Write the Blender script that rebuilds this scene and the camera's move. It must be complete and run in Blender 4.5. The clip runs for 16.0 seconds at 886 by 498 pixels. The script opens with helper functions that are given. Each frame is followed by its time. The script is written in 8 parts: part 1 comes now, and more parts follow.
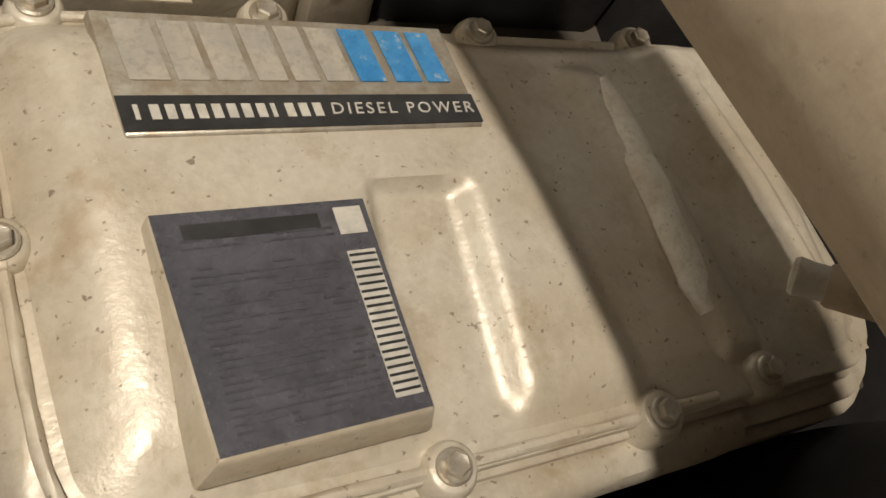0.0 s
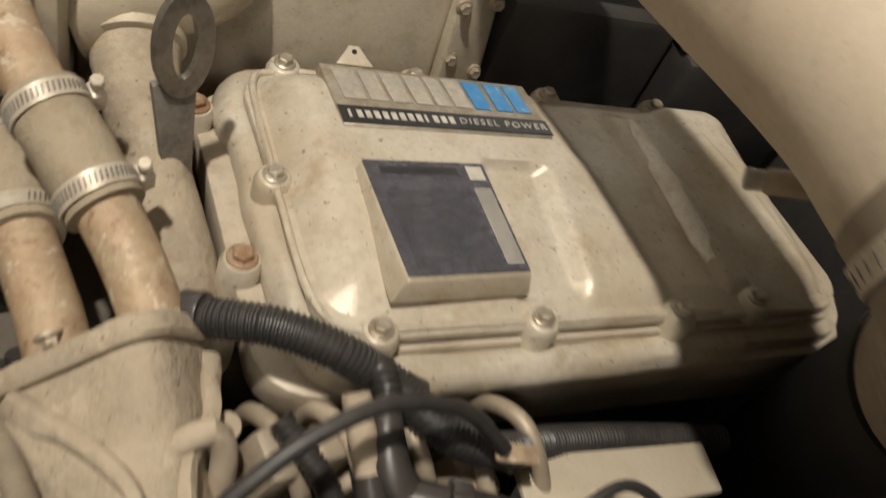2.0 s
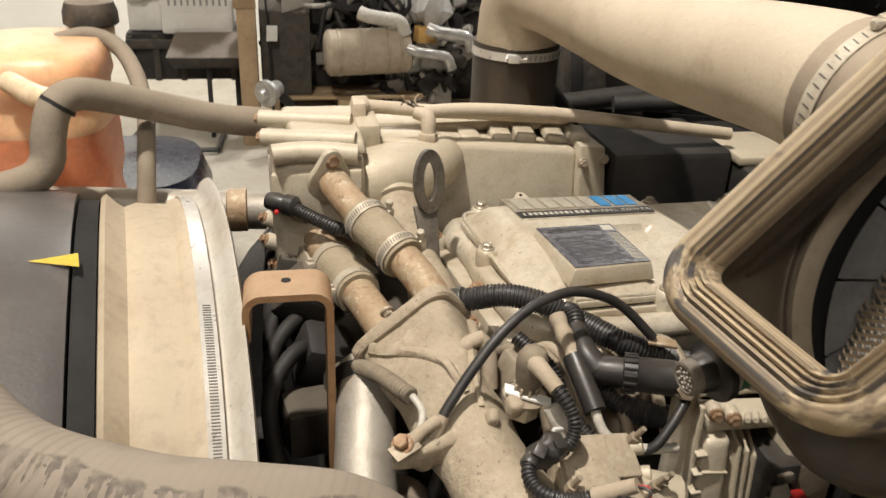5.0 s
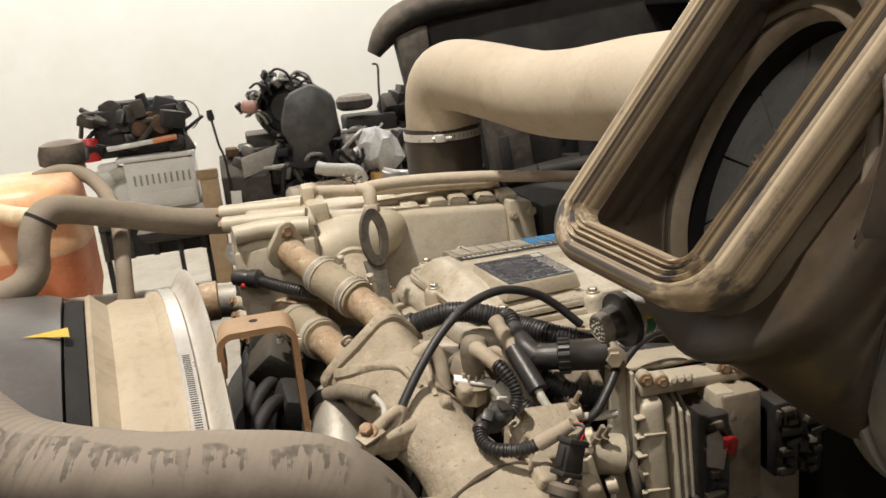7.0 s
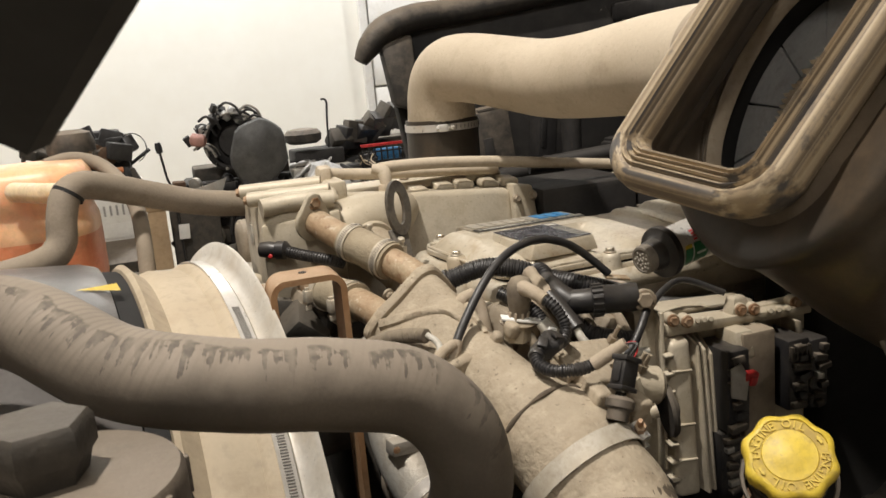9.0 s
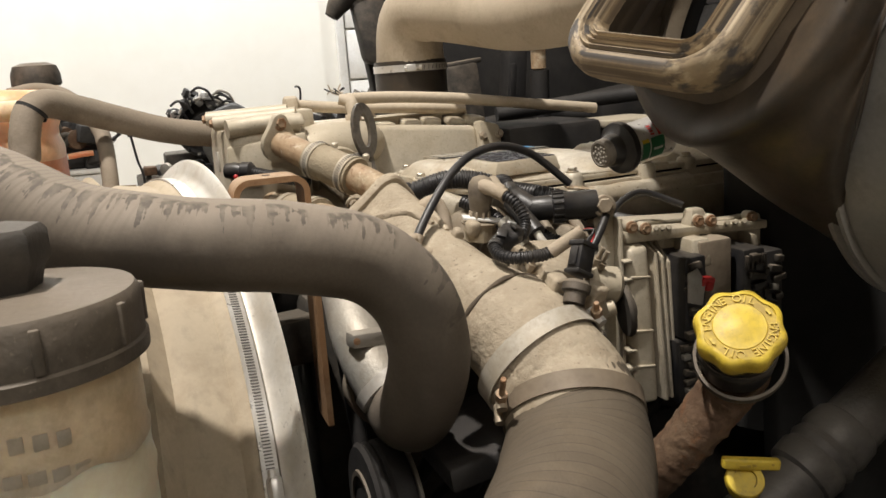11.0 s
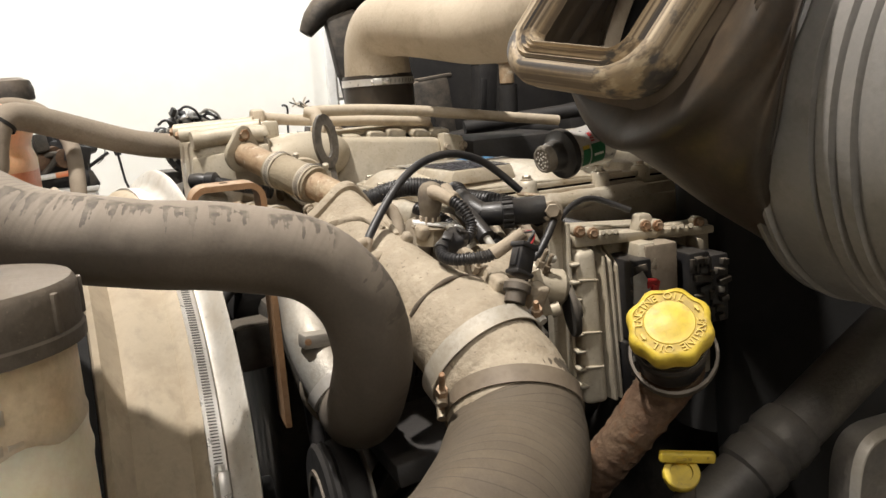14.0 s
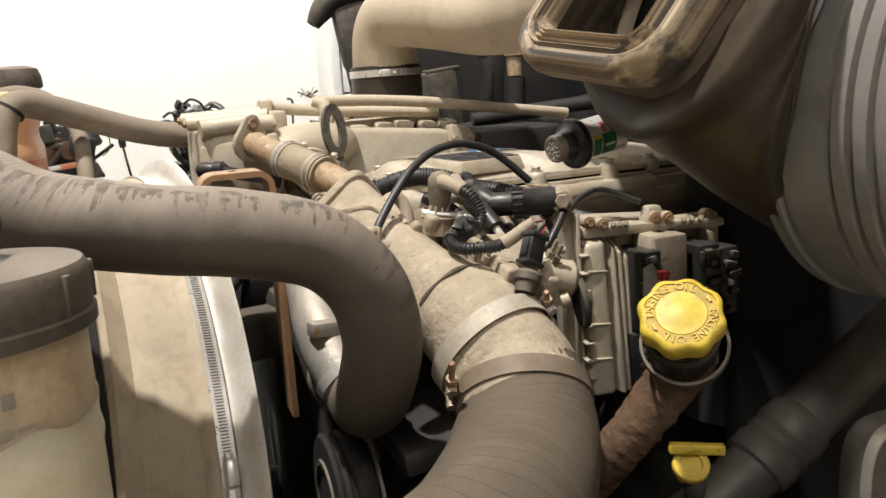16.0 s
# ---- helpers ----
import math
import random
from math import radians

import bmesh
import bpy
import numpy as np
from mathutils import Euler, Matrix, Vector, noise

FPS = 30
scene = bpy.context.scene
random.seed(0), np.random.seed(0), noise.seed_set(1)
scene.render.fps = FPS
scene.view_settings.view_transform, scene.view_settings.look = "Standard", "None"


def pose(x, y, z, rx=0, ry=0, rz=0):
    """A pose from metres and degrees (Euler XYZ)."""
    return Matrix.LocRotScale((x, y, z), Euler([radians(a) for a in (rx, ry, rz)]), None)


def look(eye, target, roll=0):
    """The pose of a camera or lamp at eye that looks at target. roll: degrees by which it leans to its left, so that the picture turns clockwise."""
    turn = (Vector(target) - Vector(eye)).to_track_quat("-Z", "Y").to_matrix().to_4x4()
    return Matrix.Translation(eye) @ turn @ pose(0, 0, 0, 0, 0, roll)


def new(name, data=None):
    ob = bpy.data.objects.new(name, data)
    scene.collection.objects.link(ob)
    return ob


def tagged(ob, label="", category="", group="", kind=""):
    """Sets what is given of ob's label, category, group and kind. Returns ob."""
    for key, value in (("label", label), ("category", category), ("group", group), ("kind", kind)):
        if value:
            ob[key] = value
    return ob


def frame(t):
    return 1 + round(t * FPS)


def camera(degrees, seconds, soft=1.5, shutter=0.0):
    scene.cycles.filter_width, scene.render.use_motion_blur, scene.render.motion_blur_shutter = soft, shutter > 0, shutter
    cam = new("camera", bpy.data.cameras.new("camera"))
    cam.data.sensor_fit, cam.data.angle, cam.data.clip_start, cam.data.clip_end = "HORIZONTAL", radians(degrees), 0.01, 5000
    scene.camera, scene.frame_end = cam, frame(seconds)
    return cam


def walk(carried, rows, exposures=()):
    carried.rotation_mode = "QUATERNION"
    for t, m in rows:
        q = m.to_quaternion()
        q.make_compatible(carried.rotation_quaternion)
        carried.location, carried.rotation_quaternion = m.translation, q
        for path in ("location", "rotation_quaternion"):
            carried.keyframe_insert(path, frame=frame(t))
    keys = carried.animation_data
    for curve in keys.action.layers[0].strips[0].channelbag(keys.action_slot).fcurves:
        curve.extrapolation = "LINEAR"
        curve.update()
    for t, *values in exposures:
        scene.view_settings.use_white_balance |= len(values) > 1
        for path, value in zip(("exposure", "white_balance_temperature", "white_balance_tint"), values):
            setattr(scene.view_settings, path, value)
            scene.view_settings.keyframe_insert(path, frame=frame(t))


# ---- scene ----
cam = camera(55.2, 16.0, 1.5, 0.5)

PATH = [
    (0, (-0.026, -0.317, 1.773), (0.82, 0.431, 0.123), 39.2),
    (0.5, (-0.041, -0.314, 1.778), (0.793, 0.437, 0.122), 40.4),
    (1, (-0.076, -0.352, 1.803), (0.678, 0.544, 0.182), 34.6),
    (1.5, (-0.104, -0.425, 1.842), (0.645, 0.628, 0.315), 29.4),
    (2, (-0.168, -0.594, 1.86), (0.571, 0.602, 0.438), 25.7),
    (2.5, (-0.171, -0.799, 1.841), (0.377, 0.609, 0.53), 16.9),
    (3, (-0.156, -0.927, 1.872), (0.299, 0.586, 0.645), 10.8),
    (3.5, (-0.177, -1.009, 1.877), (0.236, 0.559, 0.707), 7.6),
    (4, (-0.287, -1.043, 1.911), (0.096, 0.618, 0.866), 6.0),
    (4.2, (-0.322, -1.045, 1.902), (0.056, 0.645, 0.9), 6.4),
    (6.3, (-0.267, -1.293, 1.803), (0.081, 0.576, 1.181), -6.3),
    (6.5, (-0.272, -1.304, 1.787), (0.097, 0.573, 1.206), -6.4),
    (7, (-0.295, -1.308, 1.768), (0.131, 0.575, 1.246), -5.6),
    (7.5, (-0.34, -1.287, 1.75), (0.185, 0.576, 1.249), -4.5),
    (8, (-0.429, -1.318, 1.715), (0.127, 0.542, 1.235), -4.5),
    (8.5, (-0.458, -1.351, 1.705), (0.118, 0.509, 1.251), -5.0),
    (9, (-0.467, -1.356, 1.677), (0.135, 0.503, 1.252), -5.0),
    (9.5, (-0.462, -1.367, 1.622), (0.155, 0.492, 1.218), -4.9),
    (10, (-0.461, -1.365, 1.585), (0.17, 0.49, 1.183), -4.8),
    (10.2, (-0.47, -1.375, 1.577), (0.171, 0.475, 1.168), -4.7),
    (12.3, (-0.476, -1.406, 1.519), (0.194, 0.431, 1.101), -3.8),
    (12.5, (-0.473, -1.41, 1.525), (0.196, 0.427, 1.102), -4.0),
    (13, (-0.46, -1.417, 1.525), (0.201, 0.427, 1.119), -4.4),
    (13.5, (-0.449, -1.436, 1.53), (0.216, 0.412, 1.154), -4.4),
    (14, (-0.436, -1.449, 1.53), (0.243, 0.396, 1.161), -4.3),
    (14.5, (-0.442, -1.449, 1.527), (0.244, 0.391, 1.151), -3.9),
    (15, (-0.445, -1.447, 1.527), (0.246, 0.393, 1.153), -3.5),
    (15.5, (-0.44, -1.444, 1.526), (0.25, 0.397, 1.159), -3.7),
    (16, (-0.443, -1.443, 1.522), (0.228, 0.403, 1.144), -3.9),
]
EXPOSURES = [(0, -0.77, 6450, 10), (1.5, -0.71, 6450, 10), (2.5, -0.58, 6450, 10), (3, -0.42, 6420, 10), (4, -0.25, 6380, 10), (6.3, -0.29, 6220, 10), (8, -0.41, 6220, 10), (9, -0.38, 6220, 10), (10, -0.38, 6200, 10), (12.3, -0.06, 6080, 10), (16, -0.03, 6040, 10)]
walk(cam, [(t, look(eye, target, roll)) for t, eye, target, roll in PATH], EXPOSURES)

# ---- light: a closed workshop lit by added high-bay lamps, all out of view ----
world = bpy.data.worlds.new("workshop_air")
scene.world = world
world.use_nodes = True
world.node_tree.nodes["Background"].inputs[0].default_value = (1.0, 0.93, 0.82, 1)
world.node_tree.nodes["Background"].inputs[1].default_value = 0.007
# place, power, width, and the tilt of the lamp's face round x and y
# second and third are added fills for the bay, last three brighten the wall
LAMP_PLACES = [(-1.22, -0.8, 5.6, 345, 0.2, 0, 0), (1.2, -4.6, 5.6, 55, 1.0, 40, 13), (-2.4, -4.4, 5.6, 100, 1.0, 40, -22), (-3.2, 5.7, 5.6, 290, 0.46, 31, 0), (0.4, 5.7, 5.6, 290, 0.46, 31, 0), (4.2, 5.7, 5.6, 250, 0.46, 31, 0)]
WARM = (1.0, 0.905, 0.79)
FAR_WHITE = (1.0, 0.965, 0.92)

# ---- geometry helpers ----
ORG = {}


def thing(name, place, label, category, group="", kind=""):
    ob = new(name)
    ob.empty_display_size = 0.02
    ob.location = place
    ORG[ob.name] = Vector(place)
    return tagged(ob, label, category, group, kind)


def mesh_of(name, geo, mat, org, sharp=38):
    verts, faces = geo
    me = bpy.data.meshes.new(name)
    me.from_pydata([tuple(Vector(v) - org) for v in verts], [], faces)
    me.update()
    me.polygons.foreach_set("use_smooth", [True] * len(me.polygons))
    me.set_sharp_from_angle(angle=radians(sharp))
    me.materials.append(mat)
    return me


def part(name, geo, mat, parent, label="", sharp=38):
    org = ORG[parent.name]
    ob = new(name, mesh_of(name, geo, mat, org, sharp))
    ob.parent = parent
    ORG[ob.name] = org
    return tagged(ob, label)


def solo(name, geo, mat, label, category, group="", kind="", sharp=38):
    vs = [Vector(v) for v in geo[0]]
    org = Vector((sum(v.x for v in vs) / len(vs), sum(v.y for v in vs) / len(vs), min(v.z for v in vs)))
    ob = new(name, mesh_of(name, geo, mat, org, sharp))
    ob.location = org
    ORG[ob.name] = org
    return tagged(ob, label, category, group, kind)


def from_bm(bm, m=None):
    if m is not None:
        bm.transform(m)
    bm.verts.index_update()
    out = [v.co.copy() for v in bm.verts], [[v.index for v in f.verts] for f in bm.faces]
    bm.free()
    return out


def join(*geos):
    verts, faces = [], []
    for g in geos:
        k = len(verts)
        verts += g[0]
        faces += [[i + k for i in f] for f in g[1]]
    return verts, faces


def moved(geo, m):
    return [m @ Vector(v) for v in geo[0]], geo[1]


def box(c, size, bev=0.003, turn=(0, 0, 0), seg=2):
    bm = bmesh.new()
    bmesh.ops.create_cube(bm, size=1)
    bmesh.ops.scale(bm, vec=size, verts=bm.verts)
    if bev > 0:
        bmesh.ops.bevel(bm, geom=bm.edges[:], offset=min(bev, min(size) * 0.45), segments=seg, profile=0.5, affect="EDGES")
    return from_bm(bm, pose(*c, *turn))


def span(a, b, bev=0.003, seg=2):
    return box([(p + q) / 2 for p, q in zip(a, b)], [abs(q - p) for p, q in zip(a, b)], bev, (0, 0, 0), seg)


def hexa(low, high, bev=0.004, seg=2):
    """A block from four lower and four upper corners, both anticlockwise from above."""
    bm = bmesh.new()
    a = [bm.verts.new(v) for v in low]
    b = [bm.verts.new(v) for v in high]
    bm.faces.new(a[::-1])
    bm.faces.new(b)
    for i in range(4):
        j = (i + 1) % 4
        bm.faces.new((a[i], a[j], b[j], b[i]))
    if bev > 0:
        bmesh.ops.bevel(bm, geom=bm.edges[:], offset=bev, segments=seg, profile=0.5, affect="EDGES")
    return from_bm(bm)


def prism(poly, depth, m, bev=0.0, seg=2):
    """A polygon of the xy plane, drawn up along z by depth and set at the pose m."""
    bm = bmesh.new()
    vs = [bm.verts.new((x, y, 0)) for x, y in poly]
    f = bm.faces.new(vs)
    ret = bmesh.ops.extrude_face_region(bm, geom=[f])
    bmesh.ops.translate(bm, vec=(0, 0, depth), verts=[v for v in ret["geom"] if isinstance(v, bmesh.types.BMVert)])
    bmesh.ops.recalc_face_normals(bm, faces=bm.faces[:])
    if bev > 0:
        bmesh.ops.bevel(bm, geom=bm.edges[:], offset=bev, segments=seg, profile=0.5, affect="EDGES")
    return from_bm(bm, m)


def along(p, n, side=(0, 0, 1)):
    """A pose at p whose z axis points along n."""
    z = Vector(n).normalized()
    s = Vector(side)
    if abs(z.dot(s.normalized())) > 0.98:
        s = Vector((1, 0, 0))
    x = s.cross(z).normalized()
    y = z.cross(x)
    m = Matrix((x, y, z)).transposed().to_4x4()
    m.translation = p
    return m


def lathe(profile, m, seg=28, wave=None, cap=True):
    verts, faces = [], []
    n = len(profile)
    for i in range(seg):
        a = 2 * math.pi * i / seg
        for j, (r, h) in enumerate(profile):
            k = r * (1 + (wave(a, j) if wave else 0))
            verts.append(m @ Vector((k * math.cos(a), k * math.sin(a), h)))
    for i in range(seg):
        q = (i + 1) % seg
        for j in range(n - 1):
            faces.append([i * n + j, q * n + j, q * n + j + 1, i * n + j + 1])
    if cap:
        faces.append([i * n for i in range(seg)][::-1])
        faces.append([i * n + n - 1 for i in range(seg)])
    return verts, faces


def smooth_path(pts, step):
    pts = [Vector(p) for p in pts]
    ext = [pts[0] * 2 - pts[1]] + pts + [pts[-1] * 2 - pts[-2]]
    out, ctl = [], []
    for i in range(1, len(ext) - 2):
        a, b, c, d = ext[i - 1:i + 3]
        n = max(2, int((c - b).length / step))
        for k in range(n):
            t = k / n
            out.append(0.5 * ((2 * b) + (c - a) * t + (2 * a - 5 * b + 4 * c - d) * t * t + (3 * b - a - 3 * c + d) * t ** 3))
            ctl.append(i - 1 + t)
    out.append(pts[-1])
    ctl.append(len(pts) - 1.0)
    return out, ctl


def sweep(pts, r, seg=18, step=0.008, relief=None, cap=True, squash=1.0):
    """A tube along a smooth path. r: a radius, or one for each point. relief: what is added to the radius at s metres, angle a."""
    path, ctl = smooth_path(pts, step)
    verts, faces = [], []
    t0 = (path[1] - path[0]).normalized()
    up = Vector((0, 0, 1)) if abs(t0.z) < 0.9 else Vector((0, 1, 0))
    u = up.cross(t0).normalized()
    s = 0.0
    for i, p in enumerate(path):
        t = (path[min(i + 1, len(path) - 1)] - path[max(i - 1, 0)]).normalized()
        u = (u - t * u.dot(t)).normalized()
        v = t.cross(u)
        if i:
            s += (p - path[i - 1]).length
        c = ctl[i]
        k = min(int(c), len(pts) - 2)
        rad = r if isinstance(r, (int, float)) else r[k] + (r[k + 1] - r[k]) * (c - k)
        for j in range(seg):
            a = 2 * math.pi * j / seg
            q = rad + (relief(s, a) if relief else 0)
            verts.append(p + u * (q * math.cos(a)) + v * (q * squash * math.sin(a)))
    for i in range(len(path) - 1):
        for j in range(seg):
            k = (j + 1) % seg
            faces.append([i * seg + j, i * seg + k, (i + 1) * seg + k, (i + 1) * seg + j])
    if cap:
        faces.append(list(range(seg))[::-1])
        faces.append([(len(path) - 1) * seg + j for j in range(seg)])
    return verts, faces


def ribbed(pts, r, pitch=0.0042, depth=0.001, seg=16):
    """Split corrugated loom."""
    return sweep(pts, r, seg, pitch / 4, lambda s, a: depth * (1 if (s / pitch) % 1 < 0.5 else -0.4))


def lumpy(amount, scale):
    def f(s, a):
        return amount * noise.noise(Vector((s * scale, math.cos(a) * 1.3, math.sin(a) * 1.3)))
    return f


def bolt_geo(p, n, r=0.0075, h=0.0065):
    m = along(p, n)
    fl = lathe([(r * 1.45, -0.001), (r * 1.45, 0.0012), (r * 1.25, 0.0022)], m, 18)
    hd = lathe([(r, 0.0015), (r * 1.02, h), (r * 0.86, h + 0.001), (r * 0.6, h + 0.0006)], m, 6)
    return join(fl, hd)


def bolt(p, n, mat, parent, r=0.0075, h=0.0065, label=""):
    return part("bolt", bolt_geo(p, n, r, h), mat, parent, label, 25)


def clamp(p, n, r, mat, parent, screw=None, width=0.013, slots=True):
    """A worm-drive hose clamp: a band with slots and its screw housing."""
    m = along(p, n)
    w = width / 2
    band = part("hose_clamp", lathe([(r, -w), (r + 0.0016, -w), (r + 0.0016, -w + 0.001), (r + 0.0012, 0), (r + 0.0016, w - 0.001), (r + 0.0016, w), (r, w)], m, 48, None, False), mat, parent, "worm-drive band clamp")
    if screw is not None:
        d = Vector(screw)
        d = (d - m.col[2].to_3d() * d.dot(m.col[2].to_3d())).normalized()
        t = m.col[2].to_3d().cross(d)
        q = Vector(p) + d * (r + 0.005)
        mm = along(q, t, d)
        part("screw_housing", join(moved(box((0, 0, 0), (0.011, width * 1.02, 0.02), 0.002), mm @ pose(0, 0, 0, 0, 0, 90)), lathe([(0.0042, -0.014), (0.0042, -0.01), (0.0036, 0.014), (0.0052, 0.015), (0.0052, 0.021), (0.004, 0.022)], mm, 8)), mat, band)
        if slots:
            for i in range(34):
                a = i * 0.125 + 0.35
                dd = d * math.cos(a) + t * math.sin(a)
                tt = t * math.cos(a) - d * math.sin(a)
                sl = along(Vector(p) + dd * (r + 0.0017), dd, tt)
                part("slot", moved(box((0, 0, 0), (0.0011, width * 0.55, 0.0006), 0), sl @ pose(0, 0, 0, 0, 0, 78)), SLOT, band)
    return band


def text_geo(words, size, m, depth=0.001, spacing=1.0):
    cu = bpy.data.curves.new("letters", "FONT")
    cu.body, cu.size, cu.extrude, cu.align_x, cu.align_y, cu.space_character = words, size, depth / 2, "CENTER", "CENTER", spacing
    cu.resolution_u = 3
    ob = bpy.data.objects.new("letters", cu)
    scene.collection.objects.link(ob)
    bpy.context.view_layer.update()
    me = bpy.data.meshes.new_from_object(ob.evaluated_get(bpy.context.evaluated_depsgraph_get()))
    geo = [m @ v.co for v in me.vertices], [list(p.vertices) for p in me.polygons]
    bpy.data.objects.remove(ob)
    bpy.data.meshes.remove(me)
    bpy.data.curves.remove(cu)
    return geo


def oval(rx, ry, n=32, cx=0.0, cy=0.0, power=2.0):
    out = []
    for i in range(n):
        t = 2 * math.pi * i / n
        c, s = math.cos(t), math.sin(t)
        out.append((cx + rx * math.copysign(abs(c) ** (2 / power), c), cy + ry * math.copysign(abs(s) ** (2 / power), s)))
    return out


def loft(rings, close=True):
    verts, faces = [], []
    n = len(rings[0])
    for r in rings:
        verts += r
    for i in range(len(rings) - 1):
        for j in range(n):
            k = (j + 1) % n
            faces.append([i * n + j, i * n + k, (i + 1) * n + k, (i + 1) * n + j])
    return verts, faces


def roughened(geo, amount, scale):
    return [v + Vector((noise.noise(v * scale), noise.noise(v * scale + Vector((7, 3, 1))), noise.noise(v * scale + Vector((2, 9, 5))))) * amount for v in geo[0]], geo[1]


# ---- materials ----
def material(name, base, second=None, third=None, rough=0.6, metal=0.0, big=9.0, fine=160.0, mix=(0.42, 0.62), specks=0.0, speck=(0.05, 0.04, 0.03), bump=0.25, topdust=0.0, dust=(0.44, 0.37, 0.27), rust=0.0, glossy=0.0, streak=0.0, mottle=0.4, patch=None, glow=0.0):
    """Painted, cast or moulded surface: a base colour with stains, fine grain, specks, rust, and dust lying on what faces up."""
    mat = bpy.data.materials.new(name)
    mat.use_nodes = True
    nt = mat.node_tree
    bsdf = nt.nodes["Principled BSDF"]
    tc = nt.nodes.new("ShaderNodeTexCoord")
    co = tc.outputs["Object"]

    def tex(scale, detail=6.0, rgh=0.6, src=None):
        n = nt.nodes.new("ShaderNodeTexNoise")
        n.inputs["Scale"].default_value, n.inputs["Detail"].default_value, n.inputs["Roughness"].default_value = scale, detail, rgh
        nt.links.new(src or co, n.inputs["Vector"])
        return n.outputs["Fac"]

    def ramp(src, a, b):
        n = nt.nodes.new("ShaderNodeMapRange")
        n.inputs[1].default_value, n.inputs[2].default_value = a, b
        nt.links.new(src, n.inputs[0])
        return n.outputs[0]

    def blend(fac, a, b, k=1.0):
        if k != 1.0:
            mu = nt.nodes.new("ShaderNodeMath")
            mu.operation = "MULTIPLY"
            mu.inputs[1].default_value = k
            nt.links.new(fac, mu.inputs[0])
            fac = mu.outputs[0]
        n = nt.nodes.new("ShaderNodeMix")
        n.data_type = "RGBA"
        nt.links.new(fac, n.inputs[0])
        for sock, c in ((n.inputs[6], a), (n.inputs[7], b)):
            if isinstance(c, tuple):
                sock.default_value = (*c, 1)
            else:
                nt.links.new(c, sock)
        return n.outputs[2]

    second = second or tuple(c * 0.72 for c in base)
    col = blend(ramp(tex(big), *mix), base, second)
    col = blend(ramp(tex(fine, 3.0), 0.35, 0.7), col, third or tuple(c * 0.8 for c in base), 0.4)
    if mottle:
        col = blend(ramp(tex(big * 3.1, 9.0, 0.72), 0.5, 0.64), col, (base[0] * 0.55, base[1] * 0.5, base[2] * 0.44), mottle)
    if patch:
        col = blend(ramp(tex(patch[1], 7.0, 0.65), patch[2], patch[3]), col, patch[0], patch[4])
    if streak:
        mp = nt.nodes.new("ShaderNodeMapping")
        mp.inputs["Scale"].default_value = (1.0, 1.0, 0.12)
        nt.links.new(co, mp.inputs["Vector"])
        col = blend(ramp(tex(60.0, 4.0, 0.6, mp.outputs[0]), 0.52, 0.7), col, tuple(c * 0.5 for c in base), streak)
    if topdust:
        ge = nt.nodes.new("ShaderNodeNewGeometry")
        sx = nt.nodes.new("ShaderNodeSeparateXYZ")
        nt.links.new(ge.outputs["Normal"], sx.inputs[0])
        ad = nt.nodes.new("ShaderNodeMath")
        ad.operation = "MULTIPLY_ADD"
        nt.links.new(ramp(tex(big * 1.7), 0.25, 0.8), ad.inputs[0])
        ad.inputs[1].default_value = 0.8
        nt.links.new(sx.outputs["Z"], ad.inputs[2])
        col = blend(ramp(ad.outputs[0], 0.35, 1.25), col, dust, topdust)
    if rust:
        col = blend(ramp(tex(big * 2.3, 8.0, 0.7), 0.55, 0.68), col, (0.17, 0.075, 0.03), rust)
    if specks:
        col = blend(ramp(tex(fine * 1.1, 2.0), 0.66, 0.72), col, speck, specks)
    nt.links.new(col, bsdf.inputs["Base Color"])
    bsdf.inputs["Metallic"].default_value = metal
    rr = nt.nodes.new("ShaderNodeMapRange")
    rr.inputs[3].default_value, rr.inputs[4].default_value = max(0.03, rough - 0.13), min(1, rough + 0.15)
    nt.links.new(tex(big * 3), rr.inputs[0])
    nt.links.new(rr.outputs[0], bsdf.inputs["Roughness"])
    if glow:
        bsdf.inputs["Subsurface Weight"].default_value = glow
        bsdf.inputs["Subsurface Scale"].default_value = 0.06
        bsdf.inputs["Subsurface Radius"].default_value = (1.0, 0.7, 0.45)
    if glossy:
        bsdf.inputs["Coat Weight"].default_value = glossy
        bsdf.inputs["Coat Roughness"].default_value = 0.2
    if bump:
        bp = nt.nodes.new("ShaderNodeBump")
        bp.inputs["Strength"].default_value, bp.inputs["Distance"].default_value = bump, 0.002
        nt.links.new(tex(fine, 5.0), bp.inputs["Height"])
        nt.links.new(bp.outputs[0], bsdf.inputs["Normal"])
    return mat


TAN = (0.47, 0.40, 0.29)
# near-black for black parts, and for shade in holes, recesses and gaps
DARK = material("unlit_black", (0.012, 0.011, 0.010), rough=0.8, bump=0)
CAST = material("dusty_cast_aluminium", (0.52, 0.47, 0.375), (0.45, 0.39, 0.285), (0.40, 0.345, 0.255), 0.5, 0.12, 10, 210, specks=0.3, bump=0.25, topdust=0.5, dust=(0.52, 0.45, 0.335))
COVER = material("valve_cover_paint", (0.58, 0.53, 0.43), (0.48, 0.41, 0.30), (0.42, 0.36, 0.27), 0.37, 0.16, 10, 170, specks=0.7, speck=(0.15, 0.10, 0.06), bump=0.22, patch=((0.36, 0.27, 0.165), 26.0, 0.56, 0.68, 0.6))
COVER_DULL = material("cover_base_paint", (0.52, 0.46, 0.36), (0.44, 0.37, 0.27), None, 0.45, 0.1, 12, 170, specks=0.4, speck=(0.16, 0.1, 0.06), bump=0.2, rust=0.25)
